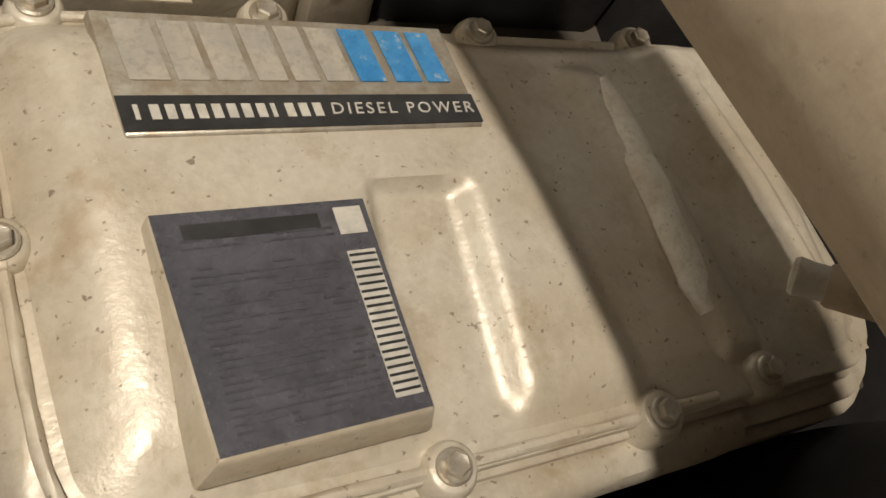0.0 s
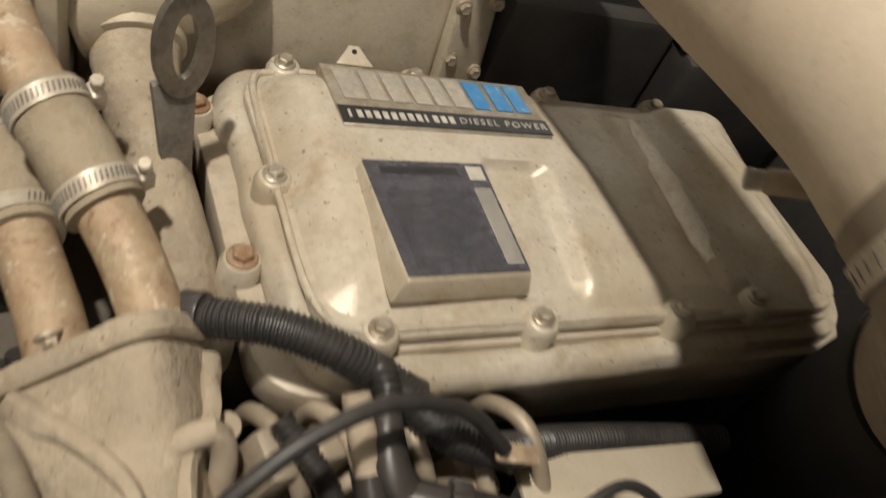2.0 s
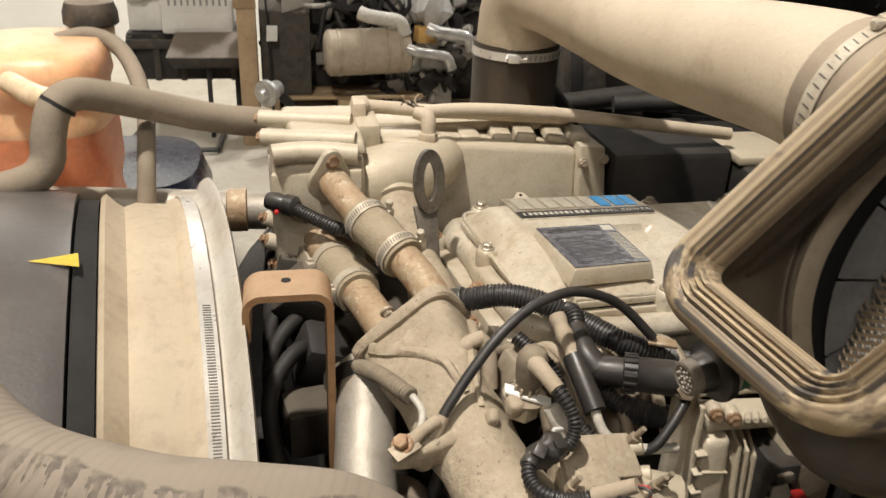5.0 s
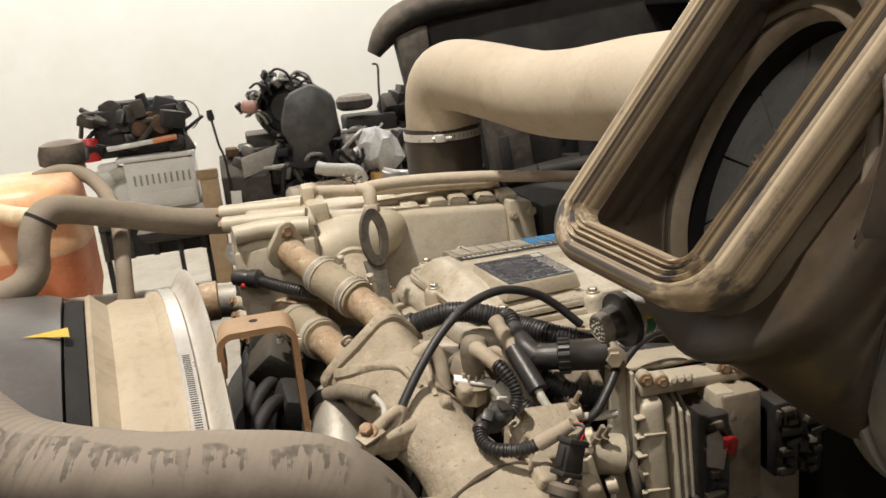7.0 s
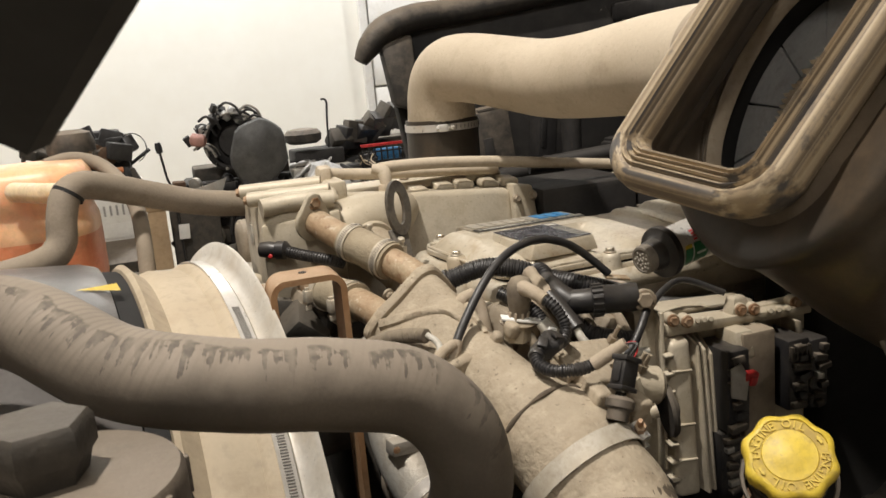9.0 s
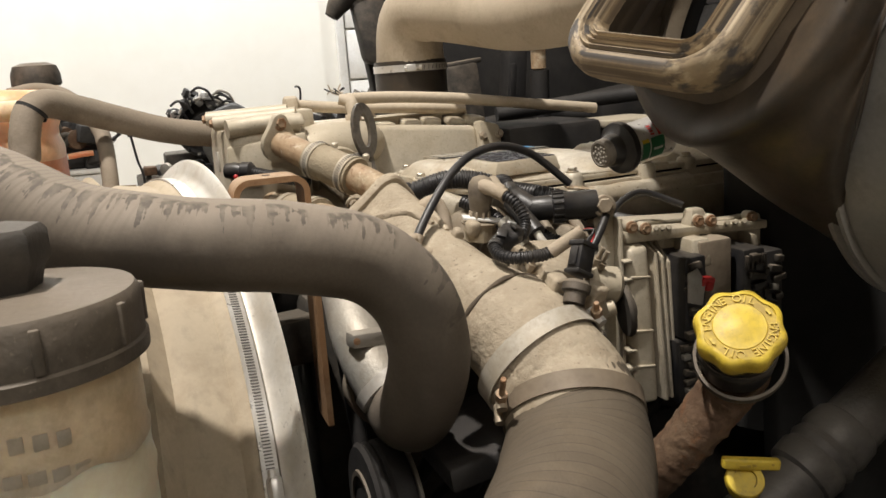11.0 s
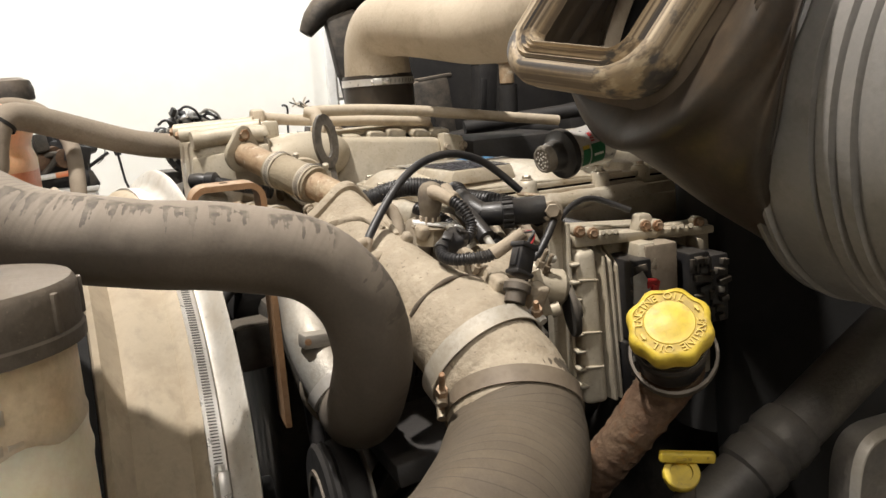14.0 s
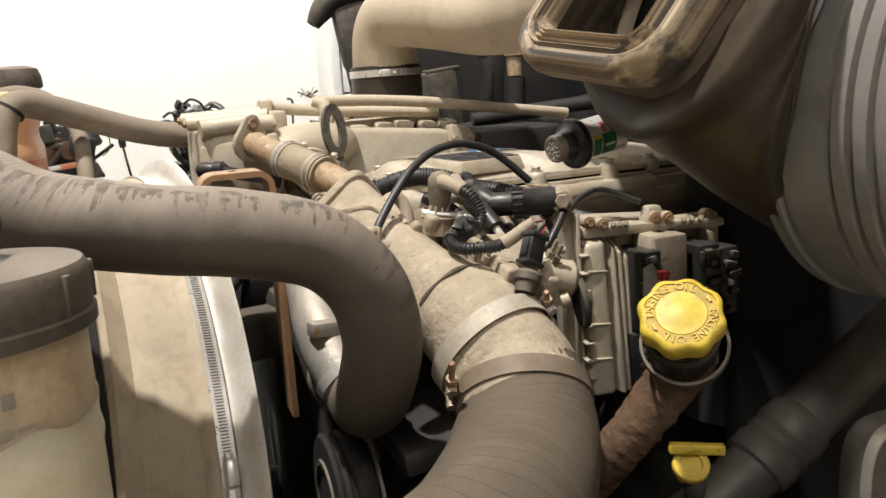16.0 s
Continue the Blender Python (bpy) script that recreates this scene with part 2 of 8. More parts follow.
MANIFOLD = material("sand_cast_dusty", (0.39, 0.325, 0.235), (0.30, 0.25, 0.18), (0.22, 0.18, 0.13), 0.75, 0.0, 14, 130, specks=0.7, speck=(0.14, 0.105, 0.07), bump=1.3, topdust=0.4, mottle=0.65, patch=((0.50, 0.43, 0.32), 34.0, 0.55, 0.66, 0.55))
DUSTY_STEEL = material("dusty_steel", (0.40, 0.34, 0.26), (0.30, 0.24, 0.17), None, 0.55, 0.4, 15, 150, specks=0.4, bump=0.3, topdust=0.4)
RUSTY = material("rusted_pipe", (0.40, 0.28, 0.17), (0.44, 0.35, 0.23), (0.28, 0.16, 0.08), 0.58, 0.15, 26, 150, rust=0.75, bump=0.7, topdust=0.2, patch=((0.66, 0.58, 0.45), 55.0, 0.56, 0.64, 0.75))
RUST_TUBE = material("deeply_rusted_tube", (0.1, 0.055, 0.03), (0.15, 0.095, 0.055), (0.05, 0.029, 0.018), 0.85, 0.0, 22, 120, rust=0.8, bump=1.0, topdust=0.12, dust=(0.2, 0.135, 0.075))
RUST_BOLT = material("rusty_bolt", (0.30, 0.17, 0.09), (0.40, 0.30, 0.20), None, 0.6, 0.4, 60, 300, bump=0.4)
SCREW_A = 152
WARN = ((-0.685, 100.5), (-0.634, 98.8), (-0.632, 101.6))
BOLT = material("plated_bolt", (0.50, 0.46, 0.38), (0.38, 0.31, 0.22), None, 0.36, 0.55, 60, 300, bump=0.2)
SLEEVE = material("dusty_sleeve_hose", (0.40, 0.33, 0.25), (0.34, 0.28, 0.20), None, 0.85, 0, 20, 220, bump=0.5, topdust=0.4)
# slots' inner shade as a grey colour, worn by thin raised boxes
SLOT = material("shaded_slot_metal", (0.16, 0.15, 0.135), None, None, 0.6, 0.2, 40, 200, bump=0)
STAINLESS = material("stainless_band", (0.76, 0.745, 0.71), (0.64, 0.60, 0.54), None, 0.3, 0.5, 20, 250, bump=0.05, topdust=0.12, mottle=0.2)
FLARE = material("pale_worn_metal", (0.62, 0.59, 0.53), (0.54, 0.49, 0.41), None, 0.4, 0.3, 16, 160, bump=0.1, specks=0.3, mottle=0.25)
BROWN_LINE = material("matt_brown_line", (0.13, 0.10, 0.07), (0.09, 0.07, 0.05), None, 0.85, 0, 40, 220, bump=0.3)
HOSE = material("dusty_rubber_hose", (0.23, 0.19, 0.145), (0.19, 0.16, 0.12), (0.14, 0.115, 0.09), 0.8, 0, 7, 260, bump=0.3, topdust=0.45, dust=(0.34, 0.28, 0.205))


def add_drips(mat):
    """Dried dark leak runs along the hose's shoulder, from the tube's own run and turn."""
    nt = mat.node_tree
    bsdf = nt.nodes["Principled BSDF"]
    old = bsdf.inputs["Base Color"].links[0].from_socket

    def attr(name):
        n = nt.nodes.new("ShaderNodeAttribute")
        n.attribute_name = name
        return n.outputs["Fac"]

    def calc(op, a, b, c=None):
        n = nt.nodes.new("ShaderNodeMath")
        n.operation = op
        for k, v in enumerate((a, b, c)):
            if v is None:
                continue
            if isinstance(v, (int, float)):
                n.inputs[k].default_value = v
            else:
                nt.links.new(v, n.inputs[k])
        return n.outputs[0]

    def wave(src, scale, detail=2.0):
        n = nt.nodes.new("ShaderNodeTexNoise")
        n.noise_dimensions = "1D"
        n.inputs["Scale"].default_value, n.inputs["Detail"].default_value = scale, detail
        nt.links.new(src, n.inputs["W"])
        return n.outputs["Fac"]

    def soft(src, a, b, lo=0.0, hi=1.0):
        n = nt.nodes.new("ShaderNodeMapRange")
        for k, v in ((1, a), (2, b), (3, lo), (4, hi)):
            n.inputs[k].default_value = v
        nt.links.new(src, n.inputs[0])
        return n.outputs[0]

    run, turn = attr("run"), attr("turn")
    line = calc("MULTIPLY_ADD", wave(run, 14.0, 5.0), 0.13, 0.25)
    deep = calc("SUBTRACT", turn, line)
    tc = nt.nodes.new("ShaderNodeTexCoord")
    sp = nt.nodes.new("ShaderNodeTexNoise")
    sp.inputs["Scale"].default_value, sp.inputs["Detail"].default_value = 95.0, 6.0
    nt.links.new(tc.outputs["Object"], sp.inputs["Vector"])
    length = calc("ADD", soft(wave(run, 105.0, 5.0), 0.40, 0.74, 0.006, 0.15), soft(sp.outputs["Fac"], 0.3, 0.7, -0.045, 0.045))
    below = soft(calc("SUBTRACT", length, deep), 0.0, 0.008)
    above = soft(deep, -0.004, 0.006)
    gaps = soft(wave(run, 23.0, 3.0), 0.33, 0.45)
    mottled = soft(sp.outputs["Fac"], 0.3, 0.6, 0.1, 0.72)
    out = calc("MULTIPLY", calc("MULTIPLY", below, above), calc("MULTIPLY", gaps, mottled))
    mx = nt.nodes.new("ShaderNodeMix")
    mx.data_type = "RGBA"
    nt.links.new(out, mx.inputs[0])
    nt.links.new(old, mx.inputs[6])
    mx.inputs[7].default_value = (0.06, 0.05, 0.04, 1)
    cord = calc("SINE", calc("ADD", calc("MULTIPLY", run, 760.0), calc("MULTIPLY", turn, 16 * math.pi)), 0.0)
    weave = calc("MULTIPLY", soft(cord, 0.0, 1.0, 0.0, 0.3), soft(wave(run, 5.0, 2.0), 0.42, 0.6))
    mw = nt.nodes.new("ShaderNodeMix")
    mw.data_type = "RGBA"
    nt.links.new(weave, mw.inputs[0])
    nt.links.new(mx.outputs[2], mw.inputs[6])
    mw.inputs[7].default_value = (0.10, 0.082, 0.062, 1)
    nt.links.new(mw.outputs[2], bsdf.inputs["Base Color"])


FRONT_HOSE = material("leak_streaked_hose", (0.115, 0.094, 0.072), (0.085, 0.07, 0.054), (0.068, 0.057, 0.046), 0.75, 0, 7, 260, bump=0.15, topdust=0.75, dust=(0.31, 0.26, 0.205), mottle=0.2)
add_drips(FRONT_HOSE)
PANEL = material("grey_filter_rubber", (0.27, 0.27, 0.268), (0.34, 0.335, 0.325), None, 0.55, 0, 14, 200, bump=0.2, specks=0.2, speck=(0.2, 0.18, 0.15))
WRAP = material("wrapped_rubber_hose", (0.092, 0.073, 0.05), (0.066, 0.052, 0.037), None, 0.8, 0, 11, 260, bump=0.5, topdust=0.4, dust=(0.16, 0.124, 0.084), patch=((0.15, 0.115, 0.075), 16.0, 0.52, 0.7, 0.6))


def add_windings(mat):
    """Each winding a little lighter or darker than the next, with a dark seam between them."""
    nt = mat.node_tree
    bsdf = nt.nodes["Principled BSDF"]
    old = bsdf.inputs["Base Color"].links[0].from_socket
    at = nt.nodes.new("ShaderNodeAttribute")
    at.attribute_name = "winding"

    def calc(op, a, b=None):
        n = nt.nodes.new("ShaderNodeMath")
        n.operation = op
        nt.links.new(a, n.inputs[0])
        if b is not None:
            n.inputs[1].default_value = b
        return n.outputs[0]

    def ranged(src, lo, hi, to0, to1):
        n = nt.nodes.new("ShaderNodeMapRange")
        for k, v in ((1, lo), (2, hi), (3, to0), (4, to1)):
            n.inputs[k].default_value = v
        nt.links.new(src, n.inputs[0])
        return n.outputs[0]

    seam = ranged(calc("FRACT", at.outputs["Fac"]), 0.92, 0.95, 1.0, 0.6)
    wn = nt.nodes.new("ShaderNodeTexWhiteNoise")
    wn.noise_dimensions = "1D"
    nt.links.new(calc("FLOOR", at.outputs["Fac"]), wn.inputs["W"])
    tone = ranged(wn.outputs["Value"], 0.0, 1.0, 0.95, 1.05)
    both = nt.nodes.new("ShaderNodeMath")
    both.operation = "MULTIPLY"
    nt.links.new(seam, both.inputs[0])
    nt.links.new(tone, both.inputs[1])
    sc = nt.nodes.new("ShaderNodeVectorMath")
    sc.operation = "SCALE"
    nt.links.new(old, sc.inputs[0])
    nt.links.new(both.outputs[0], sc.inputs["Scale"])
    nt.links.new(sc.outputs[0], bsdf.inputs["Base Color"])


add_windings(WRAP)
LOOM = material("black_loom_plastic", (0.018, 0.018, 0.02), (0.035, 0.032, 0.03), None, 0.42, 0, 25, 240, bump=0.15, topdust=0.12, dust=(0.14, 0.12, 0.095))
PLASTIC = material("black_connector_plastic", (0.016, 0.016, 0.018), (0.03, 0.028, 0.027), None, 0.38, 0, 22, 240, bump=0.12, topdust=0.15, dust=(0.2, 0.17, 0.13))
PLASTIC_DUSTY = material("dusty_black_plastic", (0.028, 0.025, 0.022), (0.06, 0.05, 0.039), None, 0.6, 0, 18, 200, bump=0.3, topdust=0.6, dust=(0.27, 0.22, 0.165))
DUCT = material("dusty_duct_rubber", (0.04, 0.031, 0.022), (0.08, 0.057, 0.036), (0.025, 0.021, 0.017), 0.42, 0, 6, 140, bump=0.2, topdust=0.2, dust=(0.12, 0.088, 0.058), streak=0.25, patch=((0.03, 0.027, 0.024), 5.0, 0.48, 0.6, 0.8))
# dark brown for the inside of the neck
LINING = material("dark_brown_duct_lining", (0.075, 0.058, 0.04), (0.12, 0.09, 0.06), None, 0.6, 0, 8, 140, bump=0.2, topdust=0.35, dust=(0.3, 0.235, 0.16))
SEAL = material("seal_lip_rubber", (0.33, 0.25, 0.155), (0.42, 0.33, 0.21), (0.2, 0.17, 0.14), 0.6, 0, 13, 120, bump=0.25, specks=0.0, topdust=0.3, dust=(0.46, 0.365, 0.24), patch=((0.055, 0.056, 0.062), 17.0, 0.6, 0.66, 0.8))


def add_streaks(mat):
    """Rubbed lines that run along the lip, from its own places across and along."""
    nt = mat.node_tree
    bsdf = nt.nodes["Principled BSDF"]
    col = bsdf.inputs["Base Color"].links[0].from_socket
    xyz = nt.nodes.new("ShaderNodeCombineXYZ")
    for k, name in enumerate(("across", "along_x", "along_y")):
        at = nt.nodes.new("ShaderNodeAttribute")
        at.attribute_name = name
        nt.links.new(at.outputs["Fac"], xyz.inputs[k])
    for scale, lo, hi, tone, share in ((0.62, 0.46, 0.56, (0.12, 0.092, 0.065), 0.8), (0.9, 0.52, 0.62, (0.58, 0.48, 0.33), 0.65), (0.36, 0.53, 0.6, (0.05, 0.052, 0.06), 0.85)):
        no = nt.nodes.new("ShaderNodeTexNoise")
        no.inputs["Scale"].default_value, no.inputs["Detail"].default_value, no.inputs["Roughness"].default_value = scale, 4.0, 0.55
        nt.links.new(xyz.outputs[0], no.inputs["Vector"])
        mr = nt.nodes.new("ShaderNodeMapRange")
        for k, v in ((1, lo), (2, hi), (3, 0.0), (4, share)):
            mr.inputs[k].default_value = v
        nt.links.new(no.outputs["Fac"], mr.inputs[0])
        mx = nt.nodes.new("ShaderNodeMix")
        mx.data_type = "RGBA"
        nt.links.new(mr.outputs[0], mx.inputs[0])
        nt.links.new(col, mx.inputs[6])
        mx.inputs[7].default_value = (*tone, 1)
        col = mx.outputs[2]
    nt.links.new(col, bsdf.inputs["Base Color"])


add_streaks(SEAL)
CANISTER = material("air_cleaner_plastic", (0.215, 0.207, 0.194), (0.275, 0.252, 0.222), None, 0.5, 0, 6, 170, bump=0.15, topdust=0.3, dust=(0.2, 0.17, 0.14), specks=0.25, speck=(0.2, 0.18, 0.15))
PIPE = material("dusty_intake_pipe", (0.52, 0.445, 0.335), (0.46, 0.385, 0.28), (0.39, 0.315, 0.23), 0.7, 0, 6, 190, bump=0.2, specks=0.35, speck=(0.22, 0.17, 0.12), topdust=0.45, dust=(0.61, 0.525, 0.41))
SHROUD = material("dusty_fan_shroud", (0.50, 0.42, 0.305), (0.43, 0.35, 0.245), None, 0.72, 0, 6, 180, bump=0.2, topdust=0.4, streak=0.5)
TANK = material("aged_white_plastic", (0.84, 0.79, 0.62), (0.78, 0.71, 0.52), (0.7, 0.61, 0.43), 0.4, 0, 7, 150, bump=0.12, mix=(0.45, 0.7), glow=0.9, mottle=0.1)
TANK_STAINED = material("brown_stained_plastic", (0.72, 0.6, 0.42), (0.62, 0.48, 0.31), (0.5, 0.38, 0.24), 0.5, 0, 9, 150, bump=0.15, glow=0.7, patch=((0.34, 0.22, 0.12), 12.0, 0.5, 0.64, 0.6))
LID = material("dusty_lid_plastic", (0.075, 0.063, 0.05), (0.12, 0.098, 0.075), None, 0.6, 0, 14, 200, bump=0.35, topdust=0.6, dust=(0.22, 0.18, 0.135), specks=0.3, speck=(0.25, 0.21, 0.16))
KNOB = material("grimy_black_knob", (0.045, 0.04, 0.034), (0.08, 0.068, 0.054), None, 0.6, 0, 16, 200, bump=0.4, topdust=0.35, dust=(0.15, 0.125, 0.095))
ORANGE = material("orange_bottle", (0.75, 0.26, 0.12), (0.62, 0.17, 0.07), (0.8, 0.38, 0.2), 0.4, 0, 6, 120, bump=0.05, topdust=0.45, dust=(0.72, 0.5, 0.34), glow=0.5)
YELLOW = material("yellow_cap_plastic", (0.66, 0.49, 0.045), (0.56, 0.40, 0.035), (0.47, 0.35, 0.06), 0.48, 0, 30, 160, bump=0.15, specks=0.35, speck=(0.2, 0.14, 0.04), patch=((0.30, 0.215, 0.055), 38.0, 0.54, 0.66, 0.65))
YELLOW_DIRTY = material("grimy_yellow_plastic", (0.52, 0.37, 0.04), (0.36, 0.25, 0.04), (0.28, 0.2, 0.05), 0.6, 0, 60, 200, bump=0.2)
BRACKET = material("rust_brown_strap", (0.34, 0.185, 0.085), (0.38, 0.23, 0.12), None, 0.65, 0.1, 14, 190, bump=0.3, topdust=0.3)
ALLOY = material("grey_cast_alloy", (0.36, 0.35, 0.32), (0.30, 0.27, 0.23), None, 0.5, 0.35, 14, 180, bump=0.4, topdust=0.35)
BLOCK = material("engine_block_grime", (0.04, 0.036, 0.03), (0.075, 0.062, 0.048), None, 0.75, 0.0, 12, 90, bump=0.6, topdust=0.3, dust=(0.2, 0.165, 0.12))
GRIME = material("grimy_black_parts", (0.014, 0.013, 0.013), (0.03, 0.027, 0.024), None, 0.65, 0.0, 10, 80, bump=0.5, topdust=0.12, dust=(0.13, 0.11, 0.09))
WHITE = material("white_wall_paint", (0.80, 0.78, 0.72), (0.76, 0.74, 0.67), (0.74, 0.71, 0.64), 0.7, 0, 0.5, 4, bump=0.05, mottle=0)
GREYWALL = material("grey_painted_steel", (0.30, 0.29, 0.27), (0.26, 0.25, 0.23), None, 0.7, 0, 0.6, 5, bump=0.05)
CONCRETE = material("concrete_floor", (0.46, 0.42, 0.34), (0.38, 0.34, 0.27), (0.32, 0.28, 0.22), 0.7, 0, 1.2, 25, bump=0.1)
SILVER = material("bare_alloy_parts", (0.52, 0.51, 0.49), (0.35, 0.33, 0.3), None, 0.35, 0.6, 12, 60, bump=0.3)
WOOD = material("pallet_wood", (0.40, 0.29, 0.17), (0.33, 0.23, 0.13), None, 0.75, 0, 6, 60, bump=0.3)
RED = material("red_clip_plastic", (0.55, 0.03, 0.03), None, None, 0.4, 0, 40, 200, bump=0.05)
BLUE = material("blue_print", (0.035, 0.20, 0.46), (0.07, 0.27, 0.52), None, 0.35, 0, 60, 200, bump=0.02, patch=((0.42, 0.42, 0.40), 120.0, 0.58, 0.66, 0.8))
GREYPRINT = material("worn_grey_print", (0.46, 0.43, 0.37), (0.56, 0.51, 0.42), None, 0.35, 0.3, 60, 200, bump=0.02)
BLACKPRINT = material("worn_black_print", (0.025, 0.025, 0.025), (0.04, 0.04, 0.04), None, 0.35, 0, 50, 300, bump=0.05)
LABELPRINT = material("faint_label_print", (0.05, 0.05, 0.056), (0.08, 0.08, 0.09), None, 0.35, 0, 60, 300, bump=0.02)
LABEL = material("dark_label_foil", (0.085, 0.085, 0.10), (0.12, 0.12, 0.138), (0.17, 0.17, 0.185), 0.26, 0.35, 22, 300, bump=0.03)
MESHMETAL = material("dusty_mesh", (0.62, 0.55, 0.43), (0.48, 0.38, 0.26), None, 0.6, 0.3, 40, 200, bump=0.1)
PALE = material("pale_print", (0.55, 0.52, 0.45), (0.42, 0.40, 0.35), None, 0.5, 0, 60, 300, bump=0.02)
GREEN = material("green_print", (0.03, 0.16, 0.07), None, None, 0.4, 0, 60, 200, bump=0)
WHITE_PART = material("white_appliance_paint", (0.74, 0.73, 0.70), (0.68, 0.66, 0.61), None, 0.5, 0, 5, 60, bump=0.05, mottle=0.15)
CARD = material("cardboard", (0.42, 0.30, 0.18), None, None, 0.85, 0, 5, 60, bump=0.1)

# ---- the hall ----
def setting(name, geo, mat, label="", category=""):
    return solo(name, geo, mat, label, category, "", "structure")


setting("floor", span((-9, -6, -0.2), (9, 7.6, 0), 0), CONCRETE, "dusty grey-brown concrete workshop floor", "floor")
setting("wall_north", span((-9, 7.2, 0), (9, 7.4, 6.6), 0), WHITE, "plain white painted workshop wall", "wall")
# south and east walls and ceiling are assumed, grey to cut bounced light
setting("wall_south", span((-9, -6.2, 0), (9, -6, 6.6), 0), GREYWALL, "assumed workshop wall out of view, grey to limit bounced light", "wall")
setting("wall_west", span((-9.2, -6, 0), (-9, 7.2, 6.6), 0), WHITE, "plain white painted workshop wall", "wall")
setting("wall_east", span((9, -6, 0), (9.2, 7.2, 6.6), 0), GREYWALL, "assumed workshop wall out of view, grey to limit bounced light", "wall")
setting("ceiling", span((-9, -6, 6.6), (9, 7.4, 6.8), 0), GREYWALL, "assumed workshop ceiling out of view, grey to limit bounced light", "ceiling")

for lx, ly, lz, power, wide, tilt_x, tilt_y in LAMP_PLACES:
    ob = thing("unseen_bay_lamp", (lx, ly, lz), "round high-bay lamp added out of view under the ceiling", "lamp", "high-bay lamps")
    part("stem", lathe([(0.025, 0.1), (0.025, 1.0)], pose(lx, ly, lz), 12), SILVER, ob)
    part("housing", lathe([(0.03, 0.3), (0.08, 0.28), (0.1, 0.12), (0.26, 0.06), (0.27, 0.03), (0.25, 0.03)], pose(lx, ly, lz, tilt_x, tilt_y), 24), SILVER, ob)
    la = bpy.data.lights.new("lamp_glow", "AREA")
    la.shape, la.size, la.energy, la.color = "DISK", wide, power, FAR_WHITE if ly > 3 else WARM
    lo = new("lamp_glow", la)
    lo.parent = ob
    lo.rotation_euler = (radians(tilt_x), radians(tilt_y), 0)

# ---- valve cover ----
VC = thing("valve_cover", (0.2, -0.12, 1.33), "sand-coloured cast valve cover with rusty bolts and stains", "valve cover", "")


def vc_top(x, y):
    z = 1.4 - 0.11 * max(0, -0.11 - y) - 0.08 * max(0, y + 0.0)
    u = x + 0.3 * y
    def step(a, b, t):
        t = min(1, max(0, (t - a) / (b - a)))
        return t * t * (3 - 2 * t)
    z -= 0.013 * step(0.195, 0.225, u)
    z += 0.011 * (step(0.275, 0.286, u) - step(0.304, 0.316, u)) * step(-0.235, -0.215, y) * (1 - step(-0.03, -0.01, y))
    z += 0.012 * (step(0.352, 0.372, u))
    z -= 0.006 * (step(0.385, 0.392, u) - step(0.425, 0.432, u)) * step(-0.225, -0.215, y) * (1 - step(-0.03, -0.02, y))
    inn = step(0.13, 0.137, x) * (1 - step(0.178 - 0.06 * (y + 0.1), 0.2 - 0.06 * (y + 0.1), x)) * step(-0.252, -0.225, y) * (1 - step(-0.108, -0.103, y))
    z -= 0.011 * inn
    return z


def cover_shell(x0, x1, y0, y1, zlow, rim, nx, ny, skew=0.03):
    verts, faces = [], []
    for i in range(nx + 1):
        for j in range(ny + 1):
            a, b = i / nx, j / ny
            a = a + 0.06 * math.sin(2 * math.pi * a) * -0.5
            b = b + 0.1 * math.sin(2 * math.pi * b) * -0.5
            y = y0 + (y1 - y0) * b + 0.034 * a * (1 - b)
            x = x0 + (x1 - x0) * a + skew * (1 - b)
            d = min(a * (x1 - x0), (1 - a) * (x1 - x0), b * (y1 - y0), (1 - b) * (y1 - y0))
            dx, dy = min(a, 1 - a) * (x1 - x0), min(b, 1 - b) * (y1 - y0)
            c = 0.035
            if dx < c and dy < c:
                d = max(0.0, c - math.hypot(c - dx, c - dy))
            k = min(1, d / (rim + 0.034 * max(0.0, 1 - a * (x1 - x0) / 0.14) + 0.01 * max(0.0, 1 - b * (y1 - y0) / 0.08)))
            e = 1 - (1 - k) ** 2.2
            verts.append(Vector((x, y, zlow + (vc_top(x, y) - zlow) * e)))
    for i in range(nx):
        for j in range(ny):
            k = i * (ny + 1) + j
            faces.append([k, k + ny + 1, k + ny + 2, k + 1])
    return verts, faces


part("cover", cover_shell(-0.055, 0.445, -0.264, 0.014, 1.372, 0.026, 150, 90), COVER, VC, "stained sand-coloured cover", 60)


def ring_plate(x0, x1, y0, y1, z0, z1, r, skew):
    pts = []
    for cx, cy, a0, r in ((x1 - r + skew, y0 + r + 0.03, -90, r), (x1 - r, y1 - r, 0, r), (x0 + r, y1 - r, 90, r), (x0 + r + skew, y0 + r, 180, r)):
        for k in range(7):
            a = radians(a0 + 15 * k)
            pts.append((cx + r * math.cos(a), cy + r * math.sin(a)))
    return prism(pts, z1 - z0, pose(0, 0, z0), 0.0025)


# raised rib along the cover, paler than the rest and speckled
rib_rings = []
for q in range(17):
    y = -0.03 - 0.165 * q / 16
    c = Vector((0.309 - 0.012 * math.sin(q / 16 * 1.4) - 0.3 * (y + 0.01) * 0.78, y, 0))
    c.z = vc_top(c.x, c.y)
    w = 0.013 * min(1.0, 0.3 + q * 0.35, 0.3 + (16 - q) * 0.35)
    rib_rings.append([c + Vector((0.98, 0.2, 0)) * (w * math.cos(a)) + Vector((0, 0, -0.004 + 0.0062 * math.sin(a))) for a in [2 * math.pi * i / 14 for i in range(14)]])
